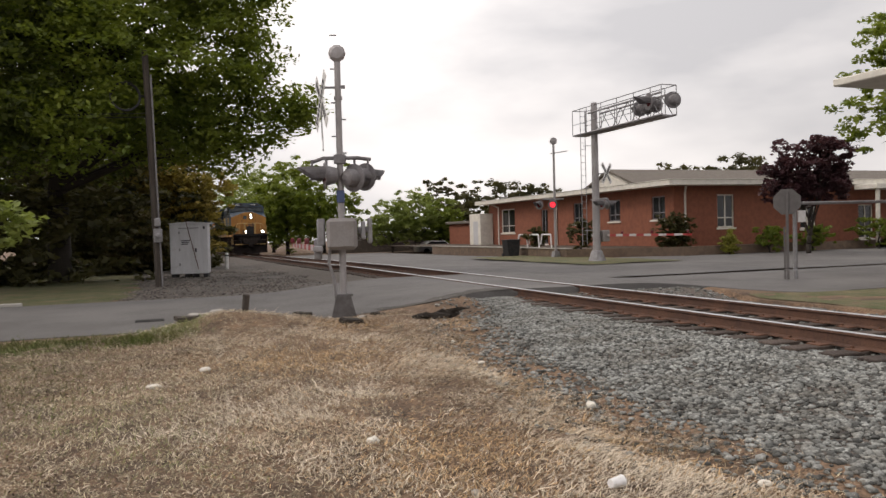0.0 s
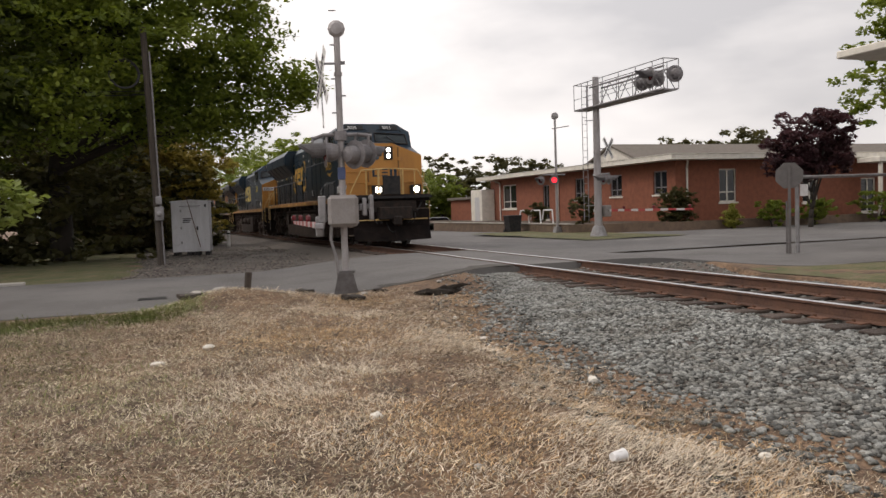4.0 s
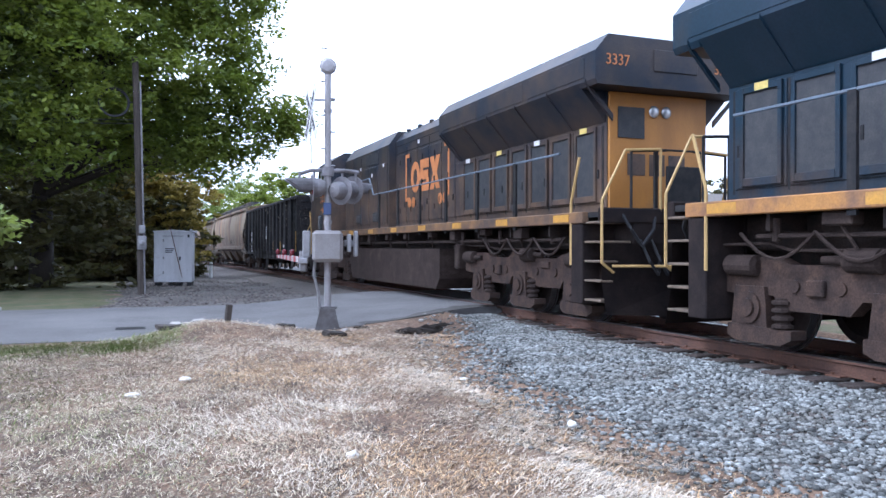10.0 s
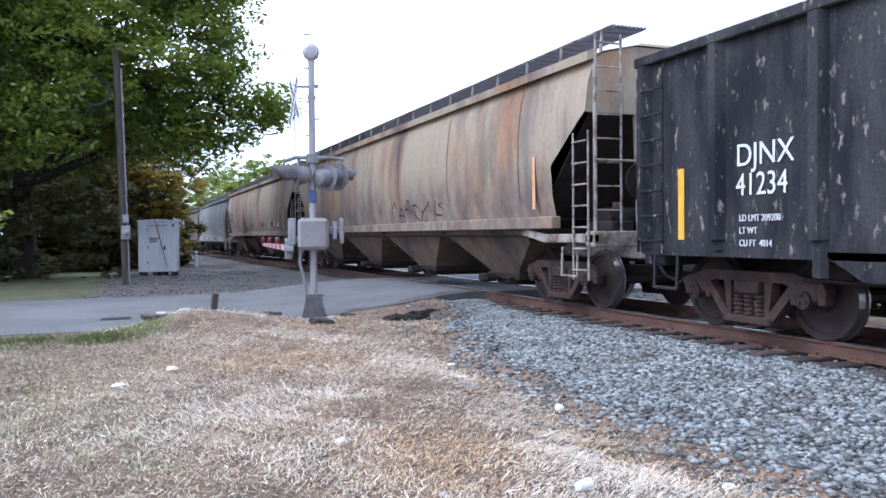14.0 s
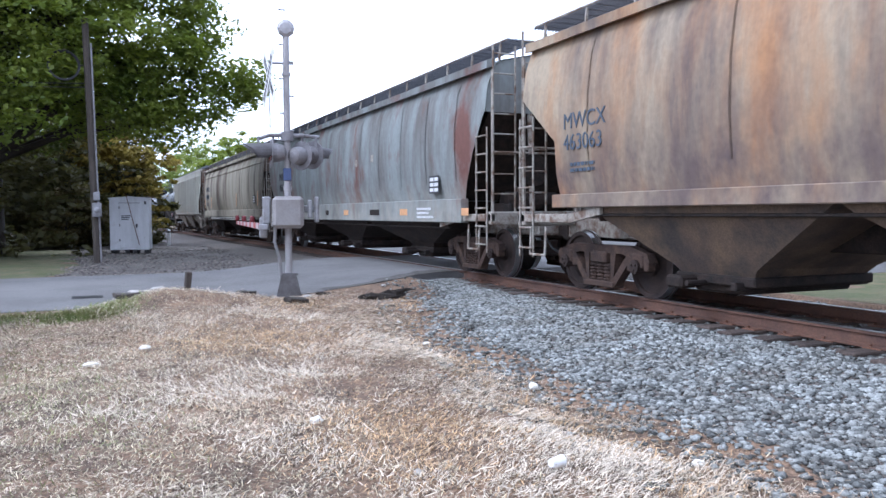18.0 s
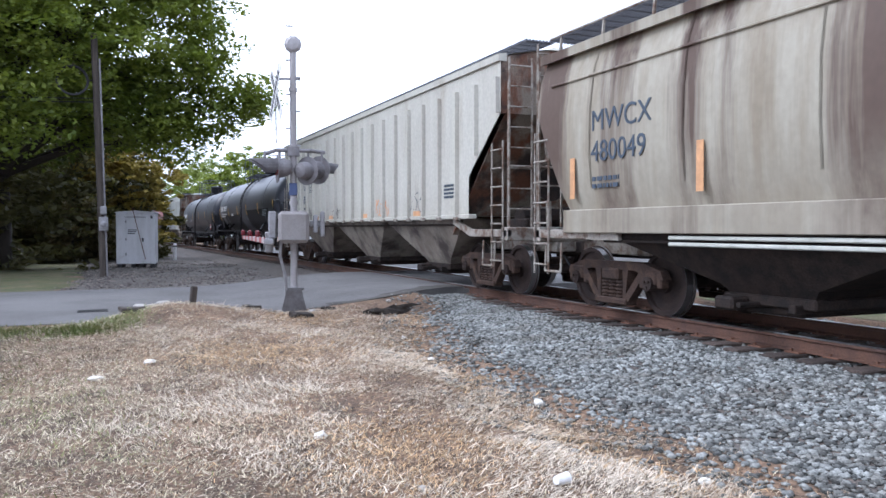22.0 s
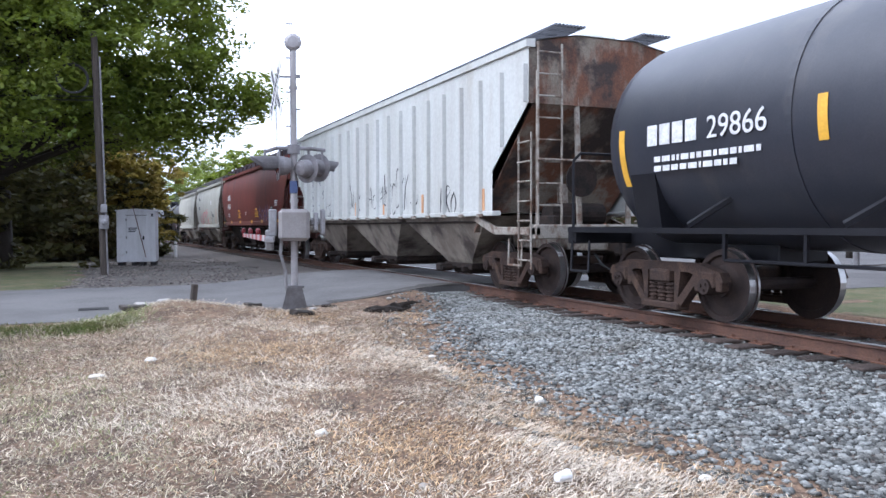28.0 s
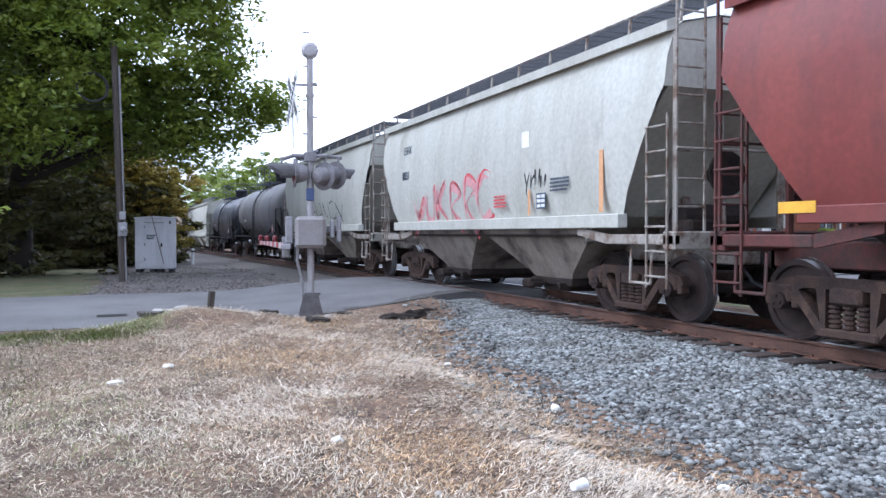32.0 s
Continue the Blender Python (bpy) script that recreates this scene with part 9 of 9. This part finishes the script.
def leaf_cloud(rng, blobs, n, size, clump=0.35, per=40):
    """Corners and faces of leaves in clumps over the outsides of a few lobes: (x, y, z, rx, ry, rz)."""
    blobs = np.array(blobs, float)
    w = (blobs[:, 3] * blobs[:, 4] * blobs[:, 5]) ** 0.667
    nc = max(1, n // per)
    pick = rng.choice(len(blobs), nc, p=w / w.sum())
    d = rng.normal(size=(nc, 3))
    d /= np.linalg.norm(d, axis=1)[:, None]
    rad = 1 - 0.5 * rng.random(nc) ** 1.8
    bump = 1 + 0.22 * np.sin(d[:, 0] * 7 + pick) * np.cos(d[:, 1] * 6 + pick * 2) + 0.12 * np.sin(d[:, 2] * 11 + pick)
    cen = blobs[pick, :3] + d * blobs[pick, 3:6] * (rad * bump)[:, None]
    k = nc * per
    inside = rng.normal(size=(k, 3))
    inside *= (rng.random(k) ** 0.45 / np.linalg.norm(inside, axis=1))[:, None]
    p = np.repeat(cen, per, 0) + inside * clump * 1.9 * np.array([1, 1, 0.5]) * np.repeat(0.55 + 0.75 * rng.random((nc, 1)), per, 0)
    a = rng.normal(size=(k, 3))
    a[:, 2] *= 0.45
    a /= np.linalg.norm(a, axis=1)[:, None]
    b = np.cross(a, rng.normal(size=(k, 3)) * 0.65 + np.array([0, 0, 1.0]))
    b /= np.linalg.norm(b, axis=1)[:, None]
    s = size * (0.6 + 0.8 * rng.random(k))[:, None]
    v = np.stack([p - a * s, p + b * s * 0.55, p + a * s, p - b * s * 0.55], 1).reshape(-1, 3)
    q = np.arange(k * 4).reshape(-1, 4)
    return v, q


def tree(name, label, at, trunk_h, r, blobs, leaf, n, size, seed, clump=0.35, limbs=7, category="tree"):
    """A tapered trunk with limbs and a crown of leaf clumps; the lobes are given from the foot."""
    rng = np.random.default_rng(seed)
    root = thing(name, label, category, pose(*at))
    if trunk_h:
        bm = bmesh.new()
        pts = [Vector((0, 0, -0.2))]
        for i in range(1, 6):
            pts.append(Vector((rng.normal() * 0.12 * i * r * 2, rng.normal() * 0.12 * i * r * 2, trunk_h * i / 5)))
        for i in range(5):
            rod(bm, pts[i], pts[i + 1], r * (1.15 - 0.13 * i), r * (1.02 - 0.13 * i), seg=9)
        part("trunk", bm, "bark", root, smooth=True)
        for i in range(limbs):
            bm = bmesh.new()
            bl = blobs[i % len(blobs)]
            s = pts[2 + i % 4]
            e = Vector((bl[0] + rng.normal() * bl[3] * 0.35, bl[1] + rng.normal() * bl[4] * 0.35, bl[2] + rng.normal() * bl[5] * 0.3))
            m1 = s.lerp(e, 0.5) + Vector((rng.normal() * 0.3, rng.normal() * 0.3, 0.4))
            rod(bm, s, m1, r * 0.42, r * 0.25, seg=6)
            rod(bm, m1, e, r * 0.25, r * 0.06, seg=5)
            for j in range(2):
                rod(bm, m1.lerp(e, 0.4 * j), m1.lerp(e, 0.4 * j) + Vector(rng.normal(size=3)) * bl[3] * 0.3, r * 0.14, r * 0.03, seg=4)
            part("limb", bm, "bark", root)
    v, q = leaf_cloud(rng, blobs, n, size, clump)
    part("crown", many("crown", v, q), leaf, root)
    return root


# ---- trees and shrubs ----
def shrub(label, x, y, z, r, h, leaf, n, seed, size=0.07, shape=None, name="shrub"):
    return tree(name, label, (x, y, z), h * 0.35, 0.05, shape or [(0, 0, h * 0.55, r, r, h * 0.5), (r * 0.3, 0.1, h * 0.62, r * 0.6, r * 0.6, h * 0.38)], leaf, n, size, seed, 0.09, 3, "shrub")


tree("oak_tree", "large leafy oak overhanging the road", (-3.5, 35, -0.35), 9, 0.42,
     [(5.7, -4, 8.6, 2.0, 2.2, 2.0), (5.2, -3, 13.0, 3.6, 3.4, 3.2), (1.5, -5, 8.0, 3.6, 3.2, 2.6), (0, -3, 12.5, 4.6, 4, 4), (4.0, -2, 6.1, 2.8, 2.4, 1.5), (0, -6.5, 5.3, 2.6, 2.2, 1.4), (6.6, -3.5, 11.0, 2.2, 2, 1.8), (1, -2, 17, 6, 5, 4), (8.3, -4, 6.6, 1.5, 1.3, 0.95), (6.4, -4, 6.9, 1.6, 1.3, 1.2), (5.2, -4, 5.6, 1.5, 1.2, 1.0), (7.3, -4, 5.6, 1.2, 1.1, 0.8), (6.0, -4, 4.8, 1.2, 1.0, 0.7), (7.0, -3.5, 12.2, 1.3, 1.3, 1.3), (7.3, -3.8, 8.4, 1.2, 1.2, 1.0), (8.5, -4, 6.2, 1.3, 1.1, 0.8)], "leaf_oak", 120000, 0.1, 1, 0.36, 14)
# darkened leaves put shade into this crown; its last lobes back the first
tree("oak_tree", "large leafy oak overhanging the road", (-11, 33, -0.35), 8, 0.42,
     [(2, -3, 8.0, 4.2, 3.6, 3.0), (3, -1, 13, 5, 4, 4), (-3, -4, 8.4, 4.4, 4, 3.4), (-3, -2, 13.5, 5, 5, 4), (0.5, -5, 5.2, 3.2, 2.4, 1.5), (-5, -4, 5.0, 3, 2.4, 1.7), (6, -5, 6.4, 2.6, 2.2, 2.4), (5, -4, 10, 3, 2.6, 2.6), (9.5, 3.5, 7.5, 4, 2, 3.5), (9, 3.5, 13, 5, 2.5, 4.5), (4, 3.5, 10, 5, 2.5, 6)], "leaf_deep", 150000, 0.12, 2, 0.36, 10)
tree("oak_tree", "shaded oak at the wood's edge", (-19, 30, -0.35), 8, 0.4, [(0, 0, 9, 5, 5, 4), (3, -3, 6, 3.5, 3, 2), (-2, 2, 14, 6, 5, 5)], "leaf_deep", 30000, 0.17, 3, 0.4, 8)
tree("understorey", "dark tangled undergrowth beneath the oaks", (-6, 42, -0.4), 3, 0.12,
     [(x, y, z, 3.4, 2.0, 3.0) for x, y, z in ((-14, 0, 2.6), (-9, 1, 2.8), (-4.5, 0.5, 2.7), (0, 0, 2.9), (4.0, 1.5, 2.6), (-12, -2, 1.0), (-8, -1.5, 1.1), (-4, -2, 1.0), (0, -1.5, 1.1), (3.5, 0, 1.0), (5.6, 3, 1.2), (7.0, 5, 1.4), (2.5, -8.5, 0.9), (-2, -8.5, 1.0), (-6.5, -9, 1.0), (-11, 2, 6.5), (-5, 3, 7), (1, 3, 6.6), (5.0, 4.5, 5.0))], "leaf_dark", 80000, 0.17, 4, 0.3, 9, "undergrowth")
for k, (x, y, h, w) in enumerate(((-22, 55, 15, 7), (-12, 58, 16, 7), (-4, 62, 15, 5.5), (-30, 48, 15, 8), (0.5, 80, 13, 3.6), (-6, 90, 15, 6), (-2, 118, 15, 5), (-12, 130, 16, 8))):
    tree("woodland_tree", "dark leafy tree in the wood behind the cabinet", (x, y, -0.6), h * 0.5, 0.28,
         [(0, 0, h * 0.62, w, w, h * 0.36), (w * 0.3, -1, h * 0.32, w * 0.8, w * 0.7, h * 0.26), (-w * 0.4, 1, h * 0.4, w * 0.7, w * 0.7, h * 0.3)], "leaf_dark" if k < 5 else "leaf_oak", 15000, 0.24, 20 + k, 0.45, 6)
tree("rusty_shrub", "tall shrub with rusty yellow spring leaves", (1.5, 45, -0.45), 2.5, 0.08, [(0, 0, 4.0, 1.9, 1.5, 2.2), (1.0, 0.5, 2.2, 1.3, 1.2, 1.8), (-1.2, 0, 2.4, 1.5, 1.2, 1.9), (1.8, 1, 4.6, 1.2, 1, 1.2), (-1.5, 0, 4.6, 1.2, 1, 1.0)], "leaf_rusty", 13000, 0.12, 30, 0.2, 6, "shrub")
tree("rusty_shrub", "tall shrub with rusty yellow spring leaves", (-1.0, 41, -0.4), 1.6, 0.06, [(0, 0, 1.6, 1.3, 1.0, 1.5), (1.0, 0.5, 1.2, 0.9, 0.9, 1.2), (-1.4, 0, 1.2, 1.2, 1.0, 1.2)], "leaf_umber", 7000, 0.1, 33, 0.18, 5, "shrub")
tree("dogwood_tree", "small tree with a low bright-leaved branch", (-5.38, 13.3, -0.36), 2.6, 0.08, [(2.6, -0.2, 1.95, 1.25, 0.6, 0.5), (3.3, -0.1, 1.65, 0.6, 0.45, 0.5), (0, 0, 2.8, 1.6, 1.4, 0.9), (1.4, 0, 1.9, 1.2, 0.8, 0.5)], "leaf_pale", 5200, 0.07, 31, 0.12, 8)
for k, (x, y, h, w, lf) in enumerate(((13.5, 84, 10.5, 3.4, "leaf_oak"), (18.2, 88, 10.8, 4.4, "leaf_oak"), (15.0, 105, 12, 4.5, "leaf_pale"), (13.6, 130, 13, 4, "leaf_pale"), (20, 150, 15, 7, "leaf_oak"), (13, 190, 15, 5, "leaf_pale"))):
    tree("lineside_tree", "leafy tree beside the line", (x, y, -0.7), h * 0.45, 0.2,
         [(0, 0, h * 0.6, w, w, h * 0.36), (w * 0.4, -0.5, h * 0.35, w * 0.8, w * 0.7, h * 0.28), (-w * 0.3, 0.5, h * 0.36, w * 0.7, w * 0.7, h * 0.28)], lf, 12000, 0.2, 40 + k, 0.35, 5)
for k, (x, y, h, w, lf) in enumerate(((22.6, 76, 5.6, 2.4, "leaf_pale"), (25.4, 77, 6.6, 2.6, "leaf_pale"), (28.2, 77.5, 5.8, 2.5, "leaf_oak"), (30.2, 79, 5.4, 2.2, "leaf_dark"))):
    tree("round_headed_tree", "small round-headed tree by the lot", (x, y, -0.7), h * 0.4, 0.12,
         [(0, 0, h * 0.6, w, w, h * 0.36), (w * 0.5, -0.4, h * 0.42, w * 0.6, w * 0.6, h * 0.26), (-w * 0.5, 0, h * 0.42, w * 0.6, w * 0.6, h * 0.28)], lf, 9000, 0.14, 50 + k, 0.22, 5)
for k, (x, y, h, w) in enumerate(((46, 122, 11, 5), (54, 120, 11.5, 6), (60, 118, 10, 4), (57, 76, 9.3, 3), (64, 74, 10.5, 4), (70, 84, 10, 5))):
    tree("distant_tree", "distant leafy tree behind the building", (x, y, -0.8), h * 0.5, 0.25,
         [(0, 0, h * 0.62, w, w, h * 0.35), (w * 0.4, 0, h * 0.45, w * 0.7, w * 0.7, h * 0.3)], "leaf_dark", 7000, 0.26, 60 + k, 0.4, 4)
tree("plum_tree", "dark purple-leaved plum tree", (31.8, 31.8, -0.3), 2.2, 0.12, [(0, 0, 4.2, 2.0, 1.9, 1.7), (0.8, -0.6, 5.1, 1.1, 1.1, 1.0), (-1.0, 0.5, 3.6, 1.2, 1.2, 1.1), (1.3, 0, 3.5, 1.1, 1.1, 0.9)], "leaf_plum", 20000, 0.1, 70, 0.16, 7)
tree("thin_leaved_tree", "airy pale-green tree by the road", (32.4, 26.4, -0.3), 5.5, 0.16, [(0, 0, 8.2, 2.4, 2.6, 3.0), (-1.6, 0.6, 6.4, 1.5, 1.5, 1.6), (-1.2, 0, 10, 1.6, 1.6, 1.4), (1.5, 0, 7, 2, 2, 2)], "leaf_oak", 6500, 0.13, 71, 0.25, 9)
shrub("clipped dark round shrub on the terrace", 22.6, 44.6, 0.1, 0.75, 1.3, "leaf_dark", 3500, 80)
shrub("clipped dark round shrub on the terrace", 22.4, 38.6, 0.1, 0.8, 1.6, "leaf_dark", 4000, 81)
shrub("clipped dark block hedge by the building corner", 26.9, 36.2, -0.3, 1.15, 2.3, "leaf_dark", 12000, 82, 0.06, [(-0.4, 0, 1.2, 0.75, 0.8, 1.0), (0.4, 0, 1.2, 0.75, 0.8, 1.0), (0, 0, 0.7, 1.1, 0.9, 0.7), (0, 0, 1.7, 0.9, 0.8, 0.5)])
shrub("golden conical shrub by the building", 29.0, 34.4, -0.25, 0.55, 1.25, "leaf_gold", 4000, 83, 0.05, [(0, 0, 0.42, 0.52, 0.52, 0.42), (0, 0, 0.8, 0.36, 0.36, 0.36), (0, 0, 1.08, 0.16, 0.16, 0.2)])
shrub("loose green shrub by the building", 31.6, 34.3, -0.25, 1.0, 1.35, "leaf_oak", 4000, 84)
shrub("loose green shrub by the building", 34.6, 34.3, -0.25, 1.0, 1.3, "leaf_oak", 4000, 85)
shrub("loose green shrub by the porch", 39.2, 34.0, -0.25, 1.5, 1.7, "leaf_oak", 5000, 86)

bm = bmesh.new()
for i in range(60):
    x = 17.5 + i * 0.22
    box(bm, x, x + 0.2, 82, 82.04, -1.0, 1.35 + 0.05 * math.sin(i * 2.1))
tagged(part("board_fence", bm, "pole"), "weathered grey board fence behind the trees", "fence", kind="stuff")

# ---- dry grass ----
def blades(name, n, xr, yr, length, width, flat, paint, seed, label, keep=None, lift=0.0, spread=0.8):
    rng = np.random.default_rng(seed)
    x = xr[0] + (xr[1] - xr[0]) * rng.random(n)
    y = yr[0] + (yr[1] - yr[0]) * rng.random(n) ** 1.35
    if keep is not None:
        k = keep(x, y, rng)
        x, y = x[k], y[k]
        n = len(x)
    # turf is swept down the ridge; elsewhere it lies every way
    swept = np.exp(-((x - ballast_edge(y) + 0.95) / 0.75) ** 2) * (y < 12)
    flow = np.where(swept > 0.3, -0.6 + 0.5 * np.sin(y * 1.3 + x), np.sin(x * 1.1 + 0.7 * np.cos(y * 0.9)) * 1.6 + np.cos(y * 0.8) * 1.2)
    a = flow + rng.normal(size=n) * spread * (1 - 0.55 * swept)
    L = length * (0.45 + 0.85 * rng.random(n) ** 1.4)
    up = np.abs(rng.normal(size=n)) * flat
    d = np.stack([np.cos(a), np.sin(a), up], -1)
    d /= np.linalg.norm(d, axis=1)[:, None]
    cross_ = np.stack([-np.sin(a), np.cos(a), 0.3 * rng.normal(size=n)], -1)
    side = cross_ * (width * (0.5 + 1.0 * rng.random(n)))[:, None]
    p = np.stack([x, y, ground_z(x, y) + 0.004 + lift * rng.random(n) ** 2], -1)
    # each blade curls to one side
    mid = p + d * (L * 0.5)[:, None] + cross_ * (L * 0.36 * rng.normal(size=n))[:, None] + np.array([0, 0, 0.01])
    tip = p + d * L[:, None] - np.array([0, 0, 0.004])
    v = np.stack([p - side, p + side, mid + side * 0.8, mid - side * 0.8, tip], 1).reshape(-1, 3)
    i = np.arange(n)[:, None] * 5
    f = np.concatenate([i + np.array([[0, 1, 2]]), i + np.array([[0, 2, 3]]), i + np.array([[3, 2, 4]])])
    tagged(part(name, many(name, v, f), paint), label, "grass", kind="stuff")


def bare(x, y):
    """Reddish soil with no turf: round the mast's foot and along the ballast."""
    return np.maximum(np.exp(-((x - 4.5) / 1.0) ** 2 - ((y - 12.9) / 1.5) ** 2), np.clip((x - ballast_edge(y) + np.interp(y, [5, 7, 9], [0.1, 0.3, 0.6])) / 0.35, 0, 1))


def patchy(x, y):
    return np.sin(x * 2.1 + 1.3 * np.sin(y * 1.4)) * np.cos(y * 1.7 + 0.8 * x) + 0.5 * np.sin(x * 5.3 + y * 4.1) + 0.4 * np.sin(x * 9.1 - y * 6.3)


def rusty(x, y):
    """How far the turf is orange-brown: three worn patches."""
    p = np.exp(-((x - 1.7) / 1.1) ** 2 - ((y - 9.4) / 1.0) ** 2) + np.exp(-((x - 1.9) / 0.6) ** 2 - ((y - 5.0) / 0.9) ** 2) + 0.8 * np.exp(-((x - 3.0) / 0.7) ** 2 - ((y - 12.0) / 0.8) ** 2)
    return np.clip(p * 1.25 + 0.2 * patchy(x, y) * np.clip(x, 0, 1) - 0.12, 0, 1)


def mown(x, y, rng):
    return (rng.random(len(x)) > bare(x, y) * 0.93) & (y < 13.75)


def pale(x, y, rng):
    left = np.clip((1.0 - x + 0.25 * patchy(x, y)) / 2.0, 0, 0.8)
    return mown(x, y, rng) & (rng.random(len(x)) > rusty(x, y) * 0.85) & (rng.random(len(x)) > left) & (rng.random(len(x)) < np.clip(0.62 + 0.7 * patchy(x, y), 0.08, 1))


def dull(x, y, rng):
    return mown(x, y, rng) & (rng.random(len(x)) < np.clip((2.0 - x) / 2.5 + 0.3, 0.25, 1))


def thatchy(x, y, rng):
    return mown(x, y, rng) & (rng.random(len(x)) < np.clip(rusty(x, y) + 0.1 * np.clip(x, 0, 1), 0, 1))


def tufts(x, y, rng):
    ridge = np.exp(-((x - ballast_edge(y) + 1.1) / 0.6) ** 2)
    return pale(x, y, rng) & (rng.random(len(x)) < np.clip(0.3 + 0.5 * patchy(x, y) + 0.6 * ridge, 0.05, 1))


def greenish(x, y, rng):
    clump = np.exp(-((x + 1.9) / 0.9) ** 2 - ((y - 12.8) / 0.5) ** 2) + np.exp(-((x + 0.15) / 0.45) ** 2 - ((y - 12.4) / 0.4) ** 2) + 0.7 * np.exp(-((x - 0.35) / 0.25) ** 2 - ((y - 12.6) / 0.3) ** 2)
    return rng.random(len(x)) < np.clip(clump + 0.1 * (y > 12.6) * (x < 0.2), 0, 1)


def edge(x, y, rng):
    return (rng.random(len(x)) < 0.6 * np.exp(-((x - ballast_edge(y) + 0.45) / 0.3) ** 2)) & (y < 13)


def green_left(x, y, rng):
    return rng.random(len(x)) < np.clip((0.9 - x - 0.03 * y) / 2.2, 0, 1) * (0.3 + 0.4 * (np.sin(x * 1.9 + y * 1.1) > 0))


blades("straw", 165000, (-3.2, 4.6), (2.2, 13.9), 0.065, 0.0024, 0.3, "straw", 90, "pale mown straw lying on the soil", pale, 0.025, 1.5)
blades("straw_dull", 105000, (-3.2, 4.3), (2.2, 13.9), 0.06, 0.0025, 0.3, "straw_dull", 96, "dull grey-brown mown thatch lying on the soil", dull, 0.018, 1.5)
blades("thatch", 130000, (-1.5, 4.6), (2.2, 13.6), 0.06, 0.0026, 0.35, "thatch", 97, "orange-brown matted thatch in worn patches", thatchy, 0.025, 1.5)
blades("straw_tufts", 70000, (-3.2, 4.3), (2.2, 13.7), 0.11, 0.0027, 0.4, "straw", 92, "long matted straw in swept tufts", tufts, 0.05, 0.75)
# soil-coloured blades stand in for the dark shaded gaps between straw
blades("dead_stalks", 30000, (-3.2, 4.4), (2.2, 13.6), 0.05, 0.003, 0.35, "stalk", 98, "dark soil-coloured blades for shaded gaps among the straw", mown, 0.03, 1.5)
blades("straw_edge", 20000, (2.6, 5.2), (2.2, 13.0), 0.12, 0.003, 0.3, "thatch", 93, "scattered straw along the ballast edge", edge, 0.03, 1.5)
blades("straw_verge", 50000, (-8, 4.0), (-4, 13.6), 0.12, 0.004, 0.25, "straw_dull", 95, "thin straw over the wider verge", lambda x, y, rng: (x < -2.9) | (y < 2.4), 0.02, 1.5)
blades("weeds", 36000, (-3.6, 1.2), (11.6, 13.9), 0.11, 0.004, 1.3, "blade", 91, "tufts of green grass along the kerb", greenish)
blades("thin_grass", 45000, (-3.2, 1.6), (2.2, 12.5), 0.07, 0.0026, 0.9, "blade", 94, "thin dull green grass among straw", green_left)

motions()
